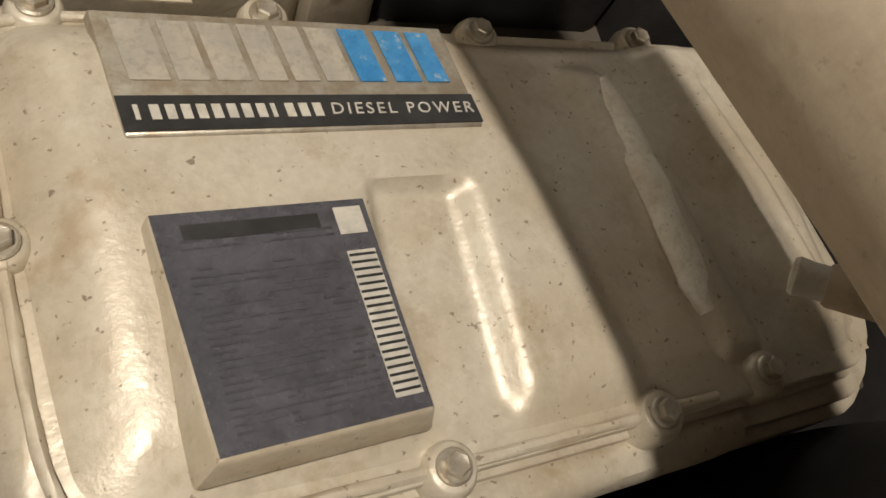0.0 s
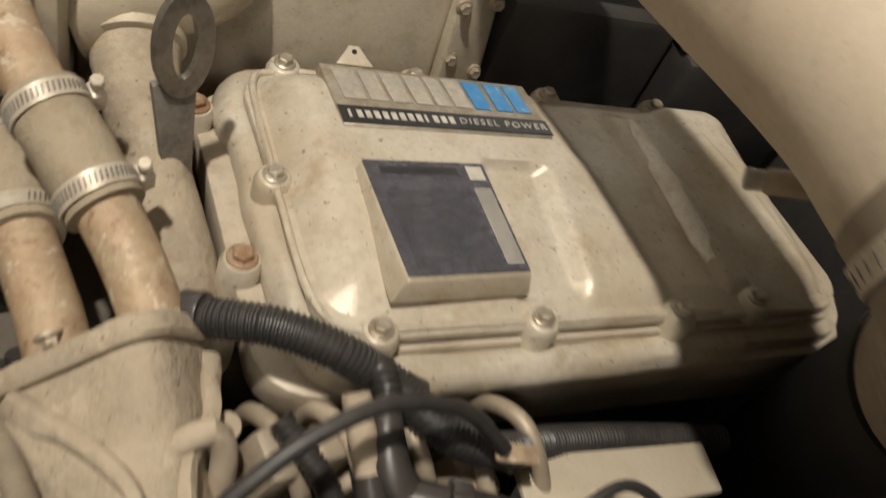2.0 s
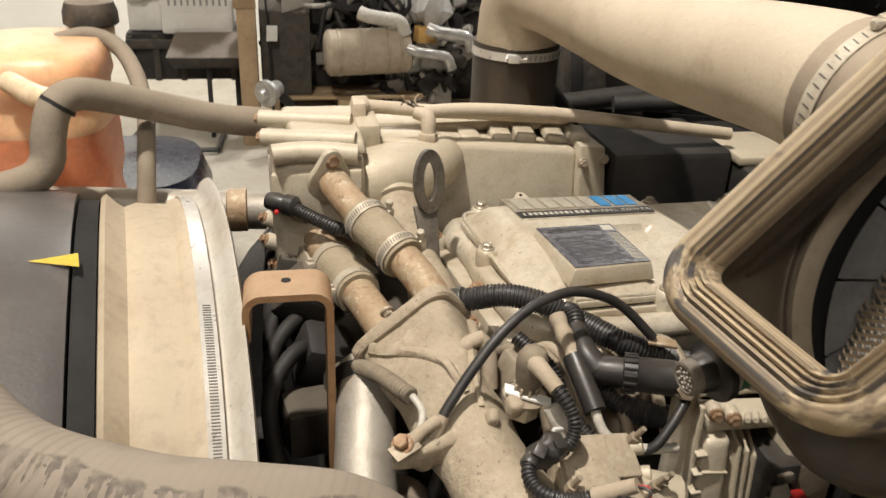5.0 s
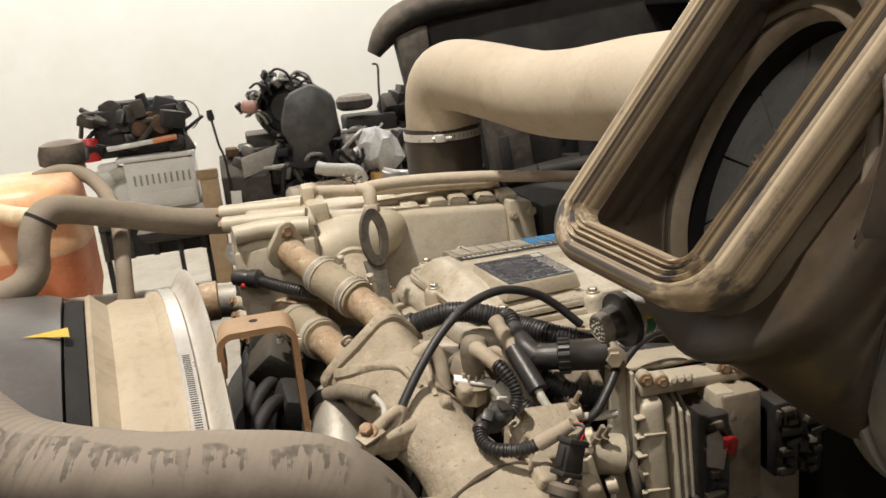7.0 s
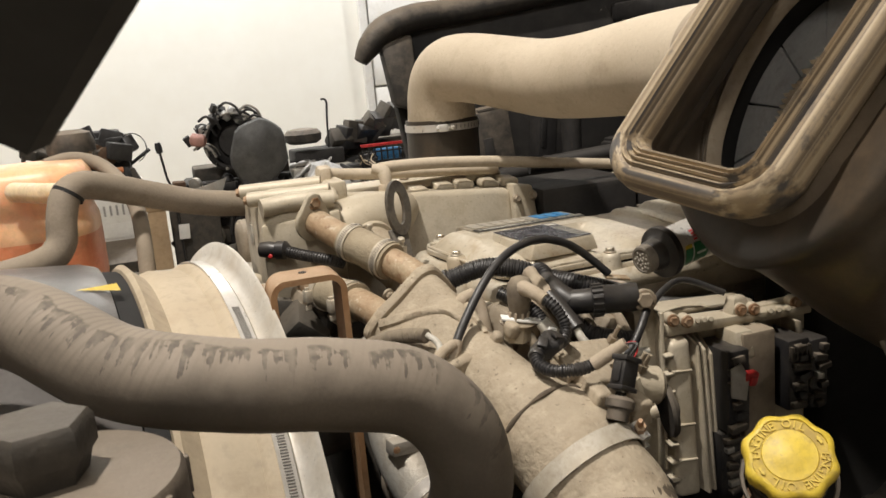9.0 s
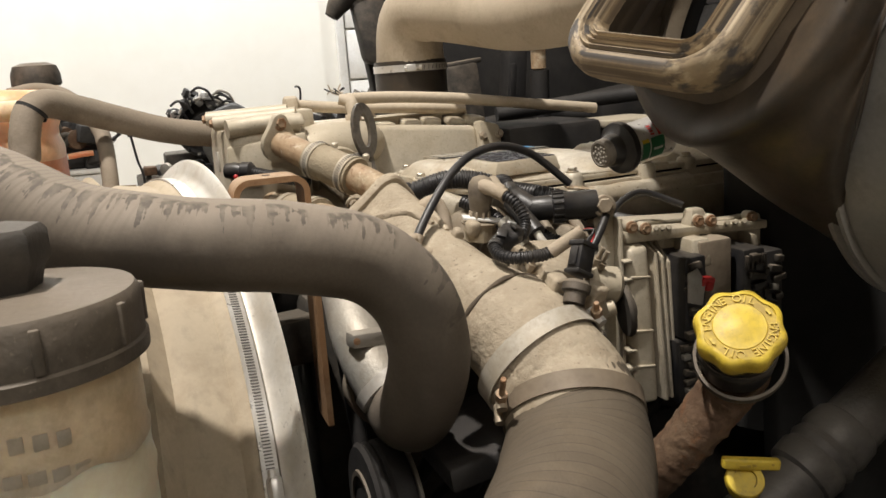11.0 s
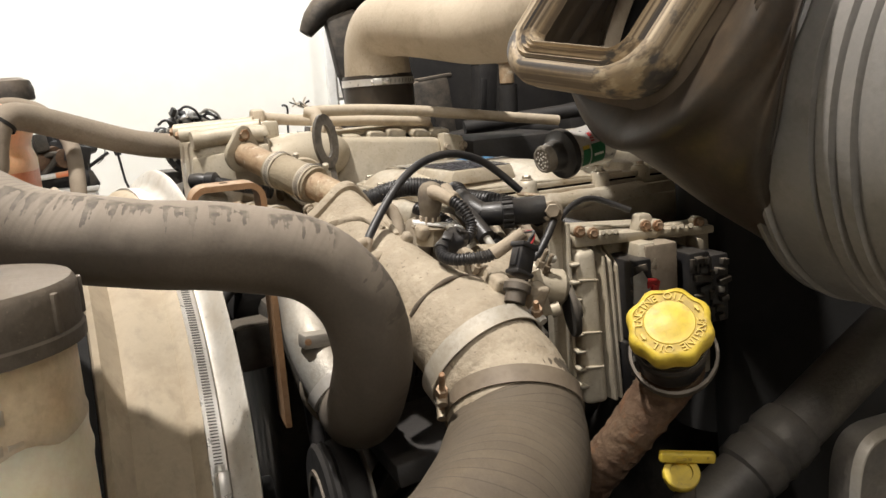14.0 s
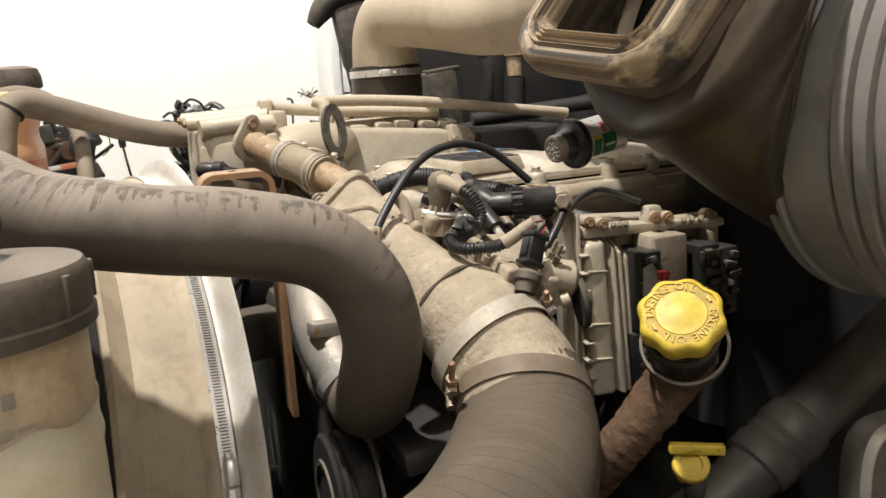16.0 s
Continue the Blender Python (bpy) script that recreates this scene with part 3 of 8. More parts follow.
part("pale_rib", roughened(loft(rib_rings), 0.0012, 70), material("pale_rib_paint", (0.8, 0.74, 0.62), (0.66, 0.58, 0.45), None, 0.4, 0.1, 40, 300, specks=0.5, speck=(0.3, 0.22, 0.14), bump=0.4), VC, "pale speckled rib")
part("flange", ring_plate(-0.062, 0.452, -0.272, 0.02, 1.366, 1.375, 0.04, 0.03), COVER, VC)
part("gasket", ring_plate(-0.058, 0.449, -0.268, 0.016, 1.362, 1.3665, 0.04, 0.03), DARK, VC, "dark gasket line")
part("lower_rim", ring_plate(-0.066, 0.456, -0.276, 0.024, 1.352, 1.3625, 0.04, 0.03), COVER_DULL, VC)
part("cover_base", ring_plate(-0.076, 0.47, -0.288, 0.03, 1.25, 1.353, 0.05, 0.03), COVER_DULL, VC, "cast carrier under the cover")
part("carrier_flange", ring_plate(-0.1, 0.478, -0.296, 0.034, 1.3, 1.336, 0.05, 0.03), COVER_DULL, VC, "ledge of the carrier")
part("edge_bead", sweep([(0.1, 0.014, 1.376), (0.0, 0.016, 1.376), (-0.035, 0.012, 1.376), (-0.054, -0.006, 1.376), (-0.047, -0.1, 1.376), (-0.039, -0.183, 1.376), (-0.031, -0.232, 1.376), (-0.016, -0.26, 1.376), (0.012, -0.266, 1.376), (0.06, -0.262, 1.376), (0.2, -0.254, 1.376), (0.33, -0.245, 1.376)], 0.0034, 10, 0.006, lumpy(0.0008, 50)), COVER, VC)
part("carrier_roll", sweep([(-0.03, 0.028, 1.346), (-0.058, 0.016, 1.347), (-0.066, -0.02, 1.347), (-0.057, -0.055, 1.346), (-0.053, -0.09, 1.346), (-0.05, -0.136, 1.345), (-0.041, -0.175, 1.346), (-0.035, -0.21, 1.347), (-0.03, -0.245, 1.346), (-0.012, -0.275, 1.344), (0.03, -0.284, 1.342), (0.15, -0.277, 1.342), (0.36, -0.258, 1.342)], [0.016, 0.018, 0.021, 0.017, 0.017, 0.016, 0.019, 0.02, 0.018, 0.017, 0.017, 0.016, 0.016], 20, 0.008, lumpy(0.0025, 22)), COVER, VC, "rounded pale edge of the carrier")
for p in ((-0.046, -0.121), (0.016, -0.268), (0.15, -0.258), (0.285, -0.25), (0.372, -0.236), (-0.024, 0.02), (0.1, 0.021), (0.242, 0.016), (0.371, 0.016)):
    part("bolt_boss", lathe([(0.016, 1.355), (0.016, 1.374), (0.0135, 1.38), (0.012, 1.381)], pose(p[0], p[1], 0), 20), COVER, VC)
    bolt((p[0], p[1], 1.3815), (0, 0, 1), BOLT, VC, 0.0068)
for p in ((-0.072, -0.184, 1.352), (-0.1, -0.016, 1.352), (-0.092, -0.23, 1.33)):
    part("bolt_boss", lathe([(0.017, 1.26), (0.017, p[2] - 0.004), (0.014, p[2] + 0.002)], pose(p[0], p[1], 0), 20), COVER, VC)
    bolt((p[0], p[1], p[2] + 0.003), (0, 0, 1), RUST_BOLT, VC, 0.0085, label="rusted bolt")
part("lug", prism([(-0.018, 0), (0.018, 0), (0.009, 0.014), (0.005, 0.021), (-0.005, 0.021), (-0.009, 0.014)], 0.004, pose(0.04, 0.022, 1.384, 20, 0, 0), 0.001), COVER_DULL, VC)
# raised near-black disc stands for the shaded hole of the lug
part("lug_hole", lathe([(0.0025, 0), (0.0025, 0.0008)], pose(0.04, 0.022, 1.384, 20, 0, 0) @ Matrix.Translation((0, 0.014, 0.004)), 12), DARK, VC)
part("label_block", hexa([(0.024, -0.250, 1.385), (0.142, -0.240, 1.385), (0.126, -0.118, 1.385), (0.012, -0.124, 1.385)], [(0.034, -0.243, 1.407), (0.137, -0.234, 1.407), (0.124, -0.119, 1.409), (0.016, -0.124, 1.409)], 0.003), COVER, VC)


def on_label(u, v, lift=0.0006):
    """A place on the block's top: u across, v from its front to its back."""
    a = Vector((0.034, -0.243, 1.407)).lerp(Vector((0.137, -0.234, 1.407)), u)
    b = Vector((0.016, -0.124, 1.409)).lerp(Vector((0.124, -0.119, 1.409)), u)
    return a.lerp(b, v) + Vector((0, 0, lift))


def label_bar(u0, u1, v0, v1, lift, thick=0.0004):
    q = [on_label(u0, v0, lift), on_label(u1, v0, lift), on_label(u1, v1, lift), on_label(u0, v1, lift)]
    return hexa(q, [p + Vector((0, 0, thick)) for p in q], 0)


lab = part("emission_label", label_bar(0.008, 0.985, 0.015, 0.985, 0.0004, 0.0006), LABEL, VC, "dark foil label with worn small print")
rnd = random.Random(5)
for i in range(26):
    v = 0.86 - i * 0.031
    if i in (2, 3):
        continue
    u = 0.1
    while u < 0.76:
        w = rnd.uniform(0.03, 0.16)
        if rnd.random() < 0.8:
            part("print_line", label_bar(u, min(0.79, u + w), v - 0.006, v + 0.004, 0.0012, 0.0002), LABELPRINT, lab)
        u += w + 0.015
part("print_heading", label_bar(0.12, 0.74, 0.86, 0.93, 0.0012, 0.0002), BLACKPRINT, lab)
part("print_field", label_bar(0.82, 0.96, 0.08, 0.74, 0.0012, 0.0002), PALE, lab)
part("print_square", label_bar(0.82, 0.955, 0.82, 0.95, 0.0012, 0.0002), PALE, lab)
for i in range(19):
    part("print_line", label_bar(0.825, 0.955, 0.1 + i * 0.034, 0.112 + i * 0.034, 0.0015, 0.0002), BLACKPRINT, lab)
# name plate
PL = part("name_plate", hexa([(0.011, -0.080, 1.392), (0.213, -0.073, 1.392), (0.203, 0.004, 1.392), (-0.002, 0.002, 1.392)], [(0.012, -0.077, 1.402), (0.211, -0.070, 1.402), (0.200, 0.0, 1.402), (0.0, 0.0, 1.402)], 0.0015), BOLT, VC, "worn metal name plate with a blue-and-grey emblem")


def on_plate(u, v, lift):
    a = Vector((0.012, -0.077, 1.402)).lerp(Vector((0.211, -0.070, 1.402)), u)
    b = Vector((0.0, 0.0, 1.402)).lerp(Vector((0.2, 0.0, 1.402)), u)
    return a.lerp(b, v) + Vector((0, 0, lift))


def plate_bar(u0, u1, v0, v1, lift, thick=0.0006, lean=0.0):
    q = [on_plate(u0, v0, lift), on_plate(u1, v0, lift), on_plate(u1 + lean, v1, lift), on_plate(u0 + lean, v1, lift)]
    return hexa(q, [p + Vector((0, 0, thick)) for p in q], 0)


part("strip", plate_bar(0.0, 1.0, 0.02, 0.29, 0.0003, 0.0012), BLACKPRINT, PL, "worn black strip")
for k, (u0, u1) in enumerate(((0.05, 0.15), (0.17, 0.25), (0.27, 0.36), (0.38, 0.46), (0.48, 0.55), (0.57, 0.65), (0.67, 0.75), (0.78, 0.86), (0.88, 0.95))):
    part("emblem_block", plate_bar(u0, u1, 0.42, 0.92, 0.0003, 0.001, -0.01), BLUE if k > 5 else GREYPRINT, PL, "" if k <= 5 else "blue block")
mplate = Matrix.Translation(on_plate(0.765, 0.155, 0.0018)) @ pose(0, 0, 0, 0, 0, 1.5)
part("letters", text_geo("DIESEL POWER", 0.0105, mplate, 0.0008, 1.3), PALE, PL, "raised pale capitals")
for k in range(13):
    part("word_bar", plate_bar(0.035 + 0.0385 * k, 0.035 + 0.0385 * k + (0.012 if k in (0, 9) else 0.024), 0.10, 0.215, 0.0015, 0.0005), PALE, PL)

# ---- engine block and chassis, in the dark below ----
EB = thing("engine_block", (0.1, 0.05, 0.5), "grimy dark engine block under the covers", "engine")
part("crankcase", span((-0.27, -0.2, 0.72), (0.62, 0.26, 1.24), 0.02), BLOCK, EB)
part("oil_pan", span((-0.2, -0.16, 0.45), (0.58, 0.22, 0.715), 0.03), BLOCK, EB)
part("cylinder_head", span((-0.12, -0.245, 1.243), (0.56, 0.2, 1.29), 0.008), BLOCK, EB)

# ---- upper gas-recirculation housings behind the valve cover ----
CO = thing("exhaust_cooler", (0.0, 0.15, 1.25), "long sand-coloured cast cooler housing behind the valve cover", "cooler")
part("body", hexa([(-0.2, 0.06, 1.27), (0.15, 0.085, 1.27), (0.15, 0.27, 1.27), (-0.2, 0.27, 1.27)], [(-0.2, 0.085, 1.474), (0.15, 0.105, 1.44), (0.15, 0.26, 1.43), (-0.2, 0.26, 1.46)], 0.012, 3), CAST, CO)
part("end_flange", hexa([(0.15, 0.07, 1.27), (0.21, 0.09, 1.27), (0.21, 0.28, 1.27), (0.15, 0.28, 1.27)], [(0.148, 0.09, 1.45), (0.2, 0.115, 1.438), (0.2, 0.26, 1.43), (0.148, 0.27, 1.438)], 0.006), CAST, CO)
part("top_rail", span((-0.19, 0.17, 1.45), (0.16, 0.25, 1.468), 0.006), CAST, CO)
FH = thing("front_housing", (-0.27, 0.08, 1.25), "sand-coloured cast housing with bolted cover plate and tag", "housing")
part("body", hexa([(-0.325, -0.005, 1.28), (-0.2, -0.03, 1.28), (-0.2, 0.2, 1.28), (-0.335, 0.2, 1.28)], [(-0.325, 0.0, 1.475), (-0.2, -0.02, 1.475), (-0.2, 0.2, 1.475), (-0.335, 0.2, 1.475)], 0.01), CAST, FH)
part("top_cover", hexa([(-0.3, 0.02, 1.474), (-0.195, 0.0, 1.474), (-0.195, 0.19, 1.474), (-0.315, 0.19, 1.474)], [(-0.295, 0.03, 1.495), (-0.2, 0.01, 1.495), (-0.2, 0.18, 1.495), (-0.31, 0.18, 1.495)], 0.006), CAST, FH)

SLEEVE_TAN = material("woven_sleeve_rubber", (0.34, 0.285, 0.195), (0.28, 0.23, 0.155), None, 0.85, 0, 24, 260, bump=0.9, topdust=0.35, dust=(0.43, 0.36, 0.26), mottle=0.5)
DUSTY_BAND = material("dusty_steel_band", (0.64, 0.59, 0.49), (0.5, 0.43, 0.33), None, 0.42, 0.3, 34, 220, bump=0.1, topdust=0.3, mottle=0.5)
# ---- crossover pipes ----
def gas_pipe(name, pts, r, sl, label, screws):
    ob = thing(name, pts[0], label, "pipe", "crossover pipes")
    part("pipe", sweep(pts, r, 22, 0.01, lumpy(0.0006, 60)), RUSTY, ob, "rust-flecked steel pipe")
    a, b = Vector(pts[sl]), Vector(pts[sl + 1])
    d = (b - a).normalized()
    part("sleeve", sweep([a, a.lerp(b, 0.33), a.lerp(b, 0.66), b], r + 0.006, 26, 0.006, lumpy(0.001, 40)), SLEEVE_TAN, ob, "dusty rubber coupling sleeve")
    for k, f in enumerate((0.13, 0.87)):
        clamp(a.lerp(b, f), d, r + 0.0065, DUSTY_BAND, ob, screws[k], 0.014)
    return ob


UP = gas_pipe("upper_crossover_pipe", [(-0.252, -0.02, 1.455), (-0.235, -0.06, 1.442), (-0.213, -0.105, 1.428), (-0.168, -0.185, 1.402), (-0.145, -0.235, 1.385), (-0.135, -0.27, 1.37)], 0.0215, 2, "rusty pipe with a clamped rubber sleeve", [(1, 0.5, 0.1), (1, 0.5, 0.2)])
gas_pipe("lower_crossover_pipe", [(-0.27, 0.03, 1.36), (-0.262, -0.02, 1.35), (-0.252, -0.06, 1.345), (-0.222, -0.165, 1.345), (-0.203, -0.225, 1.338), (-0.19, -0.27, 1.33)], 0.0225, 2, "dusty pipe with a clamped rubber sleeve", [(-1, 0.3, 0), (-1, 0.3, 0)])
part("pipe_flange", prism([(0.031 * math.sin(radians(a)), 0.031 * math.cos(radians(a))) for a in range(50, 311, 13)] + [(0.0145 * math.sin(radians(a)), 0.034 + 0.0145 * math.cos(radians(a))) for a in range(-80, 81, 16)], 0.011, along((-0.252, -0.028, 1.452), (0.32, -0.9, -0.2)) , 0.003), CAST, UP)
bolt((-0.247, -0.042, 1.483), (0.3, -0.9, 0.0), RUST_BOLT, UP, 0.0085)

# ---- intake elbow ----
IM = thing("intake_elbow", (-0.12, -0.45, 1.2), "rough dusty cast intake elbow on the engine's side", "intake elbow")
W1 = Vector((0.82, -0.2, 0.56)).normalized()


def casting_ring(c, t, hw, hh, power, n=48):
    t = Vector(t).normalized()
    e1 = (W1 - t * W1.dot(t)).normalized()
    e2 = t.cross(e1)
    return [Vector(c) + e1 * x + e2 * y for x, y in oval(hw, hh, n, 0, 0, power)]


ep, ec = smooth_path([(-0.166, -0.278, 1.342), (-0.152, -0.34, 1.327), (-0.132, -0.41, 1.306), (-0.108, -0.475, 1.28), (-0.088, -0.54, 1.248), (-0.076, -0.592, 1.218)], 0.006)


def elbow_half(k):
    """Half the casting's width along its run: wide at the flange, slim at the waist, round at the hose."""
    knots = ((0.0, 0.062), (0.12, 0.058), (0.3, 0.048), (0.5, 0.044), (0.64, 0.05), (0.8, 0.066), (1.0, 0.067))
    for (a, p), (b, q) in zip(knots, knots[1:]):
        if k <= b:
            t = (k - a) / (b - a)
            return p + (q - p) * t * t * (3 - 2 * t)
    return knots[-1][1]


er = []
for i, c in enumerate(ep):
    k = ec[i] / 5
    er.append(casting_ring(c, ep[min(i + 1, len(ep) - 1)] - ep[max(i - 1, 0)], elbow_half(k), 0.04 + 0.026 * min(1, max(0, k - 0.15) * 1.5), 4.5 - 2.5 * min(1, k * 1.7)))
part("body", roughened(loft(er), 0.004, 22), MANIFOLD, IM)
jt = max(range(48), key=lambda j: er[len(er) // 4][j].z)
ne = len(er)
for side, k0, k1 in ((-10, 0.02, 0.42), (9, 0.02, 0.36)):
    rp = []
    for q in range(7):
        ii = int((k0 + (k1 - k0) * q / 6) * (ne - 1))
        rp.append(er[ii][(jt + int(side * (1 - q / 7))) % 48])
    part("web", sweep(rp, [0.009, 0.009, 0.008, 0.007, 0.006, 0.005, 0.003], 10, 0.008, lumpy(0.002, 40)), MANIFOLD, IM)
line_ring = er[int(0.76 * (ne - 1))]
# thin brown bead curving over the casting's upper side
part("curved_line", sweep([line_ring[(jt + q) % 48] for q in range(-12, 11)], [0.0026 + 0.0008 * math.sin(q) for q in range(23)], 8), BROWN_LINE, IM, "curved brown line across the casting")
fn = Vector((0.25, -0.92, -0.28))
part("flange", roughened(loft([casting_ring(Vector((-0.166, -0.276, 1.343)) - fn * d, fn, 0.069 * q, 0.046 * q, 5) for d, q in ((0, 0.0), (0, 0.96), (0.003, 1.0), (0.013, 1.0), (0.016, 0.96), (0.016, 0.0))]), 0.002, 30), MANIFOLD, IM)
CH = thing("charge_air_hose", (-0.08, -0.7, 1.1), "dusty black wrapped charge-air hose with clamp bands", "hose")
def winding(s, a):
    return (s + 0.012 * math.sin(a + 0.6) + 0.003 * math.sin(3 * a + s * 40) + 0.0135 * a / (2 * math.pi)) / 0.0135


CHP = part("hose", sweep([(-0.078, -0.585, 1.222), (-0.066, -0.63, 1.185), (-0.097, -0.693, 1.137), (-0.19, -0.81, 1.125), (-0.28, -0.838, 1.095), (-0.371, -0.845, 1.055), (-0.5, -0.86, 0.95)], [0.066, 0.072, 0.08, 0.079, 0.079, 0.079, 0.079], 56, 0.0022, lambda s, a: -0.0006 if winding(s, a) % 1 > 0.92 and s > 0.09 else 0.0004 * math.sin(s * 60 + 2 * a)), WRAP, CH, "wound wrapping with fine spiral seams", 80)
wa = CHP.data.attributes.new("winding", "FLOAT", "POINT")
wa.data.foreach_set("value", [winding((i // 56) * 0.0022, 2 * math.pi * (i % 56) / 56) for i in range(len(CHP.data.vertices))])

# ---- coolant hose in front ----
def wrapped(ob, seg, step):
    """Gives each point of a tube its run along the tube in metres and its turn round it."""
    me = ob.data
    run = me.attributes.new("run", "FLOAT", "POINT")
    turn = me.attributes.new("turn", "FLOAT", "POINT")
    n = len(me.vertices)
    run.data.foreach_set("value", [(i // seg) * step for i in range(n)])
    turn.data.foreach_set("value", [(i % seg) / seg for i in range(n)])


HO = thing("coolant_hose", (-0.35, -0.6, 1.2), "thick dusty black coolant hose with dried leak streaks", "hose")
HOP = part("hose", sweep([(-0.834, -0.464, 1.548), (-0.719, -0.472, 1.502), (-0.613, -0.487, 1.468), (-0.528, -0.557, 1.427), (-0.431, -0.593, 1.406), (-0.348, -0.602, 1.393), (-0.272, -0.599, 1.369), (-0.227, -0.599, 1.324), (-0.210, -0.593, 1.262), (-0.214, -0.566, 1.2), (-0.213, -0.515, 1.163), (-0.206, -0.44, 1.15), (-0.2, -0.36, 1.14)], 0.0435, 48, 0.006, lumpy(0.0012, 14)), FRONT_HOSE, HO)
wrapped(HOP, 48, 0.006)
part("hose_end", lathe([(0.048, -0.012), (0.0505, -0.01), (0.0505, 0.03), (0.044, 0.032)], along((-0.2, -0.36, 1.14), (0.02, 1, -0.1)), 30), HOSE, HO)

# ---- fan ring ----
FC0, FAX, FR = Vector((0, -0.023, 0.819)), Vector((1, 0.161, -0.125)).normalized(), 0.539
FUP = (Vector((0, 0, 1)) - FAX * FAX.z).normalized()
FSIDE = FUP.cross(FAX)


def ring_pt(s, a, r):
    a = radians(a)
    return FC0 + FAX * s + (FSIDE * math.cos(a) + FUP * math.sin(a)) * r


def turned_ring(profile, n=180):
    return loft([[ring_pt(s, 360 * i / n, r) for i in range(n)] for r, s in profile])


FS = thing("fan_shroud", (-0.45, -0.1, 0.3), "dusty tan fan shroud ring with a metal band clamp", "fan shroud")
part("ring", turned_ring([(FR - 0.02, -0.614), (FR - 0.002, -0.612), (FR + 0.004, -0.606), (FR - 0.005, -0.596), (FR - 0.015, -0.582), (FR - 0.008, -0.565), (FR - 0.009, -0.55), (FR - 0.009, -0.524), (FR - 0.002, -0.517), (FR, -0.51), (FR, -0.49), (FR - 0.03, -0.489), (FR - 0.03, -0.6)]), SHROUD, FS)
part("flare", turned_ring([(FR - 0.004, -0.4895), (FR, -0.488), (FR + 0.003, -0.482), (FR + 0.012, -0.475), (FR + 0.027, -0.471), (FR + 0.031, -0.466), (FR + 0.024, -0.463), (FR - 0.01, -0.469), (FR - 0.03, -0.478)]), FLARE, FS, "pale worn metal flare")
band = part("band", turned_ring([(FR + 0.001, -0.509), (FR + 0.003, -0.509), (FR + 0.003, -0.491), (FR + 0.001, -0.491)]), STAINLESS, FS, "bright slotted steel band")
for k in range(110):
    a = 108 + k * 0.38
    dd = (ring_pt(0, a, 1) - ring_pt(0, a, 0)).normalized()
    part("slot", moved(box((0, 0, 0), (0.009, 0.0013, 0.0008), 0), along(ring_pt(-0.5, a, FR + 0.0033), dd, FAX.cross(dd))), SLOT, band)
dd = (ring_pt(0, SCREW_A, 1) - ring_pt(0, SCREW_A, 0)).normalized()
sm = along(ring_pt(-0.5, SCREW_A, FR + 0.008), FAX.cross(dd), dd)
part("screw_housing", join(moved(box((0, 0, 0), (0.022, 0.013, 0.03), 0.003), sm @ pose(0, 0, 0, 0, 0, 90)), lathe([(0.005, -0.022), (0.005, 0.016), (0.0075, 0.017), (0.0075, 0.026), (0.005, 0.027)], sm, 8)), STAINLESS, band)
RT = thing("radiator_shroud_panel", (-0.7, -0.1, 0.3), "dusty black plastic radiator shroud with a yellow warning label", "shroud panel")
part("panel", turned_ring([(FR - 0.03, -0.95), (FR + 0.006, -0.94), (FR + 0.008, -0.665), (FR + 0.003, -0.643), (FR - 0.03, -0.64)], 120), material("scuffed_grey_plastic", (0.07, 0.068, 0.07), (0.1, 0.095, 0.093), (0.05, 0.048, 0.05), 0.34, 0, 9, 150, bump=0.2, topdust=0.22, dust=(0.2, 0.175, 0.15), streak=0.2, patch=((0.17, 0.155, 0.14), 7.0, 0.55, 0.7, 0.5)), RT)
part("warning_label", ([ring_pt(s, a, FR + 0.0095) for s, a in WARN], [[0, 1, 2]]), YELLOW, RT, "yellow warning triangle")
part("seam_strip", turned_ring([(FR - 0.03, -0.6395), (FR - 0.005, -0.6395), (FR - 0.006, -0.6145), (FR - 0.03, -0.6145)], 120), DARK, RT)

# ---- reservoir at the front ----
TK = thing("fluid_reservoir", (-0.575, -0.74, 1.0), "aged translucent white fluid reservoir with a dusty black screw lid", "reservoir")
TM = pose(-0.575, -0.74, 0)
nz = 30
for name, z0, z1, mat in (("bottle", 1.0, 1.3, TANK), ("stained_shoulder", 1.3, 1.37, TANK_STAINED)):
    rows = []
    for k in range(nz + 1):
        z = z0 + (z1 - z0) * k / nz
        row = []
        for i in range(64):
            a = 2 * math.pi * i / 64
            edge = 0.008 * noise.noise(Vector((math.cos(a) * 2.2, math.sin(a) * 2.2, 0.3)))
            zz = z + edge * (k / nz if name == "bottle" else 1 - k / nz)
            r = 0.087 + 0.0015 * math.exp(-((z - 1.3) / 0.003) ** 2) + 0.0025 * math.exp(-((z - 1.272) / 0.004) ** 2) - 0.003 * max(0, (1.05 - z) / 0.05)
            row.append(TM @ Vector((r * math.cos(a), r * math.sin(a), zz)))
        rows.append(row)
    part(name, loft(rows), mat, TK, "" if name == "bottle" else "brown-stained upper part")
part("lid", lathe([(0.0905, 1.362), (0.0965, 1.364), (0.0965, 1.374), (0.0945, 1.376), (0.0945, 1.406), (0.091, 1.412), (0.05, 1.417), (0.04, 1.417)], TM, 72), LID, TK, "dusty black screw lid")
MARKS = material("raised_plastic_marks", (0.66, 0.54, 0.37), (0.58, 0.46, 0.3), None, 0.5, 0, 9, 150, bump=0.1, glow=0.6)
for k in range(5):
    for z, w, h in ((1.334, 0.009, 0.011), (1.309, 0.011, 0.009)):
        part("raised_mark", moved(box((0.0869, 0, z - 0.0015 * abs(k - 1)), (0.0011, w, h), 0.0004), TM @ Matrix.Rotation(radians(-104 + 9.5 * k + (6 if z < 1.32 else 0)), 4, "Z")), MARKS, TK)
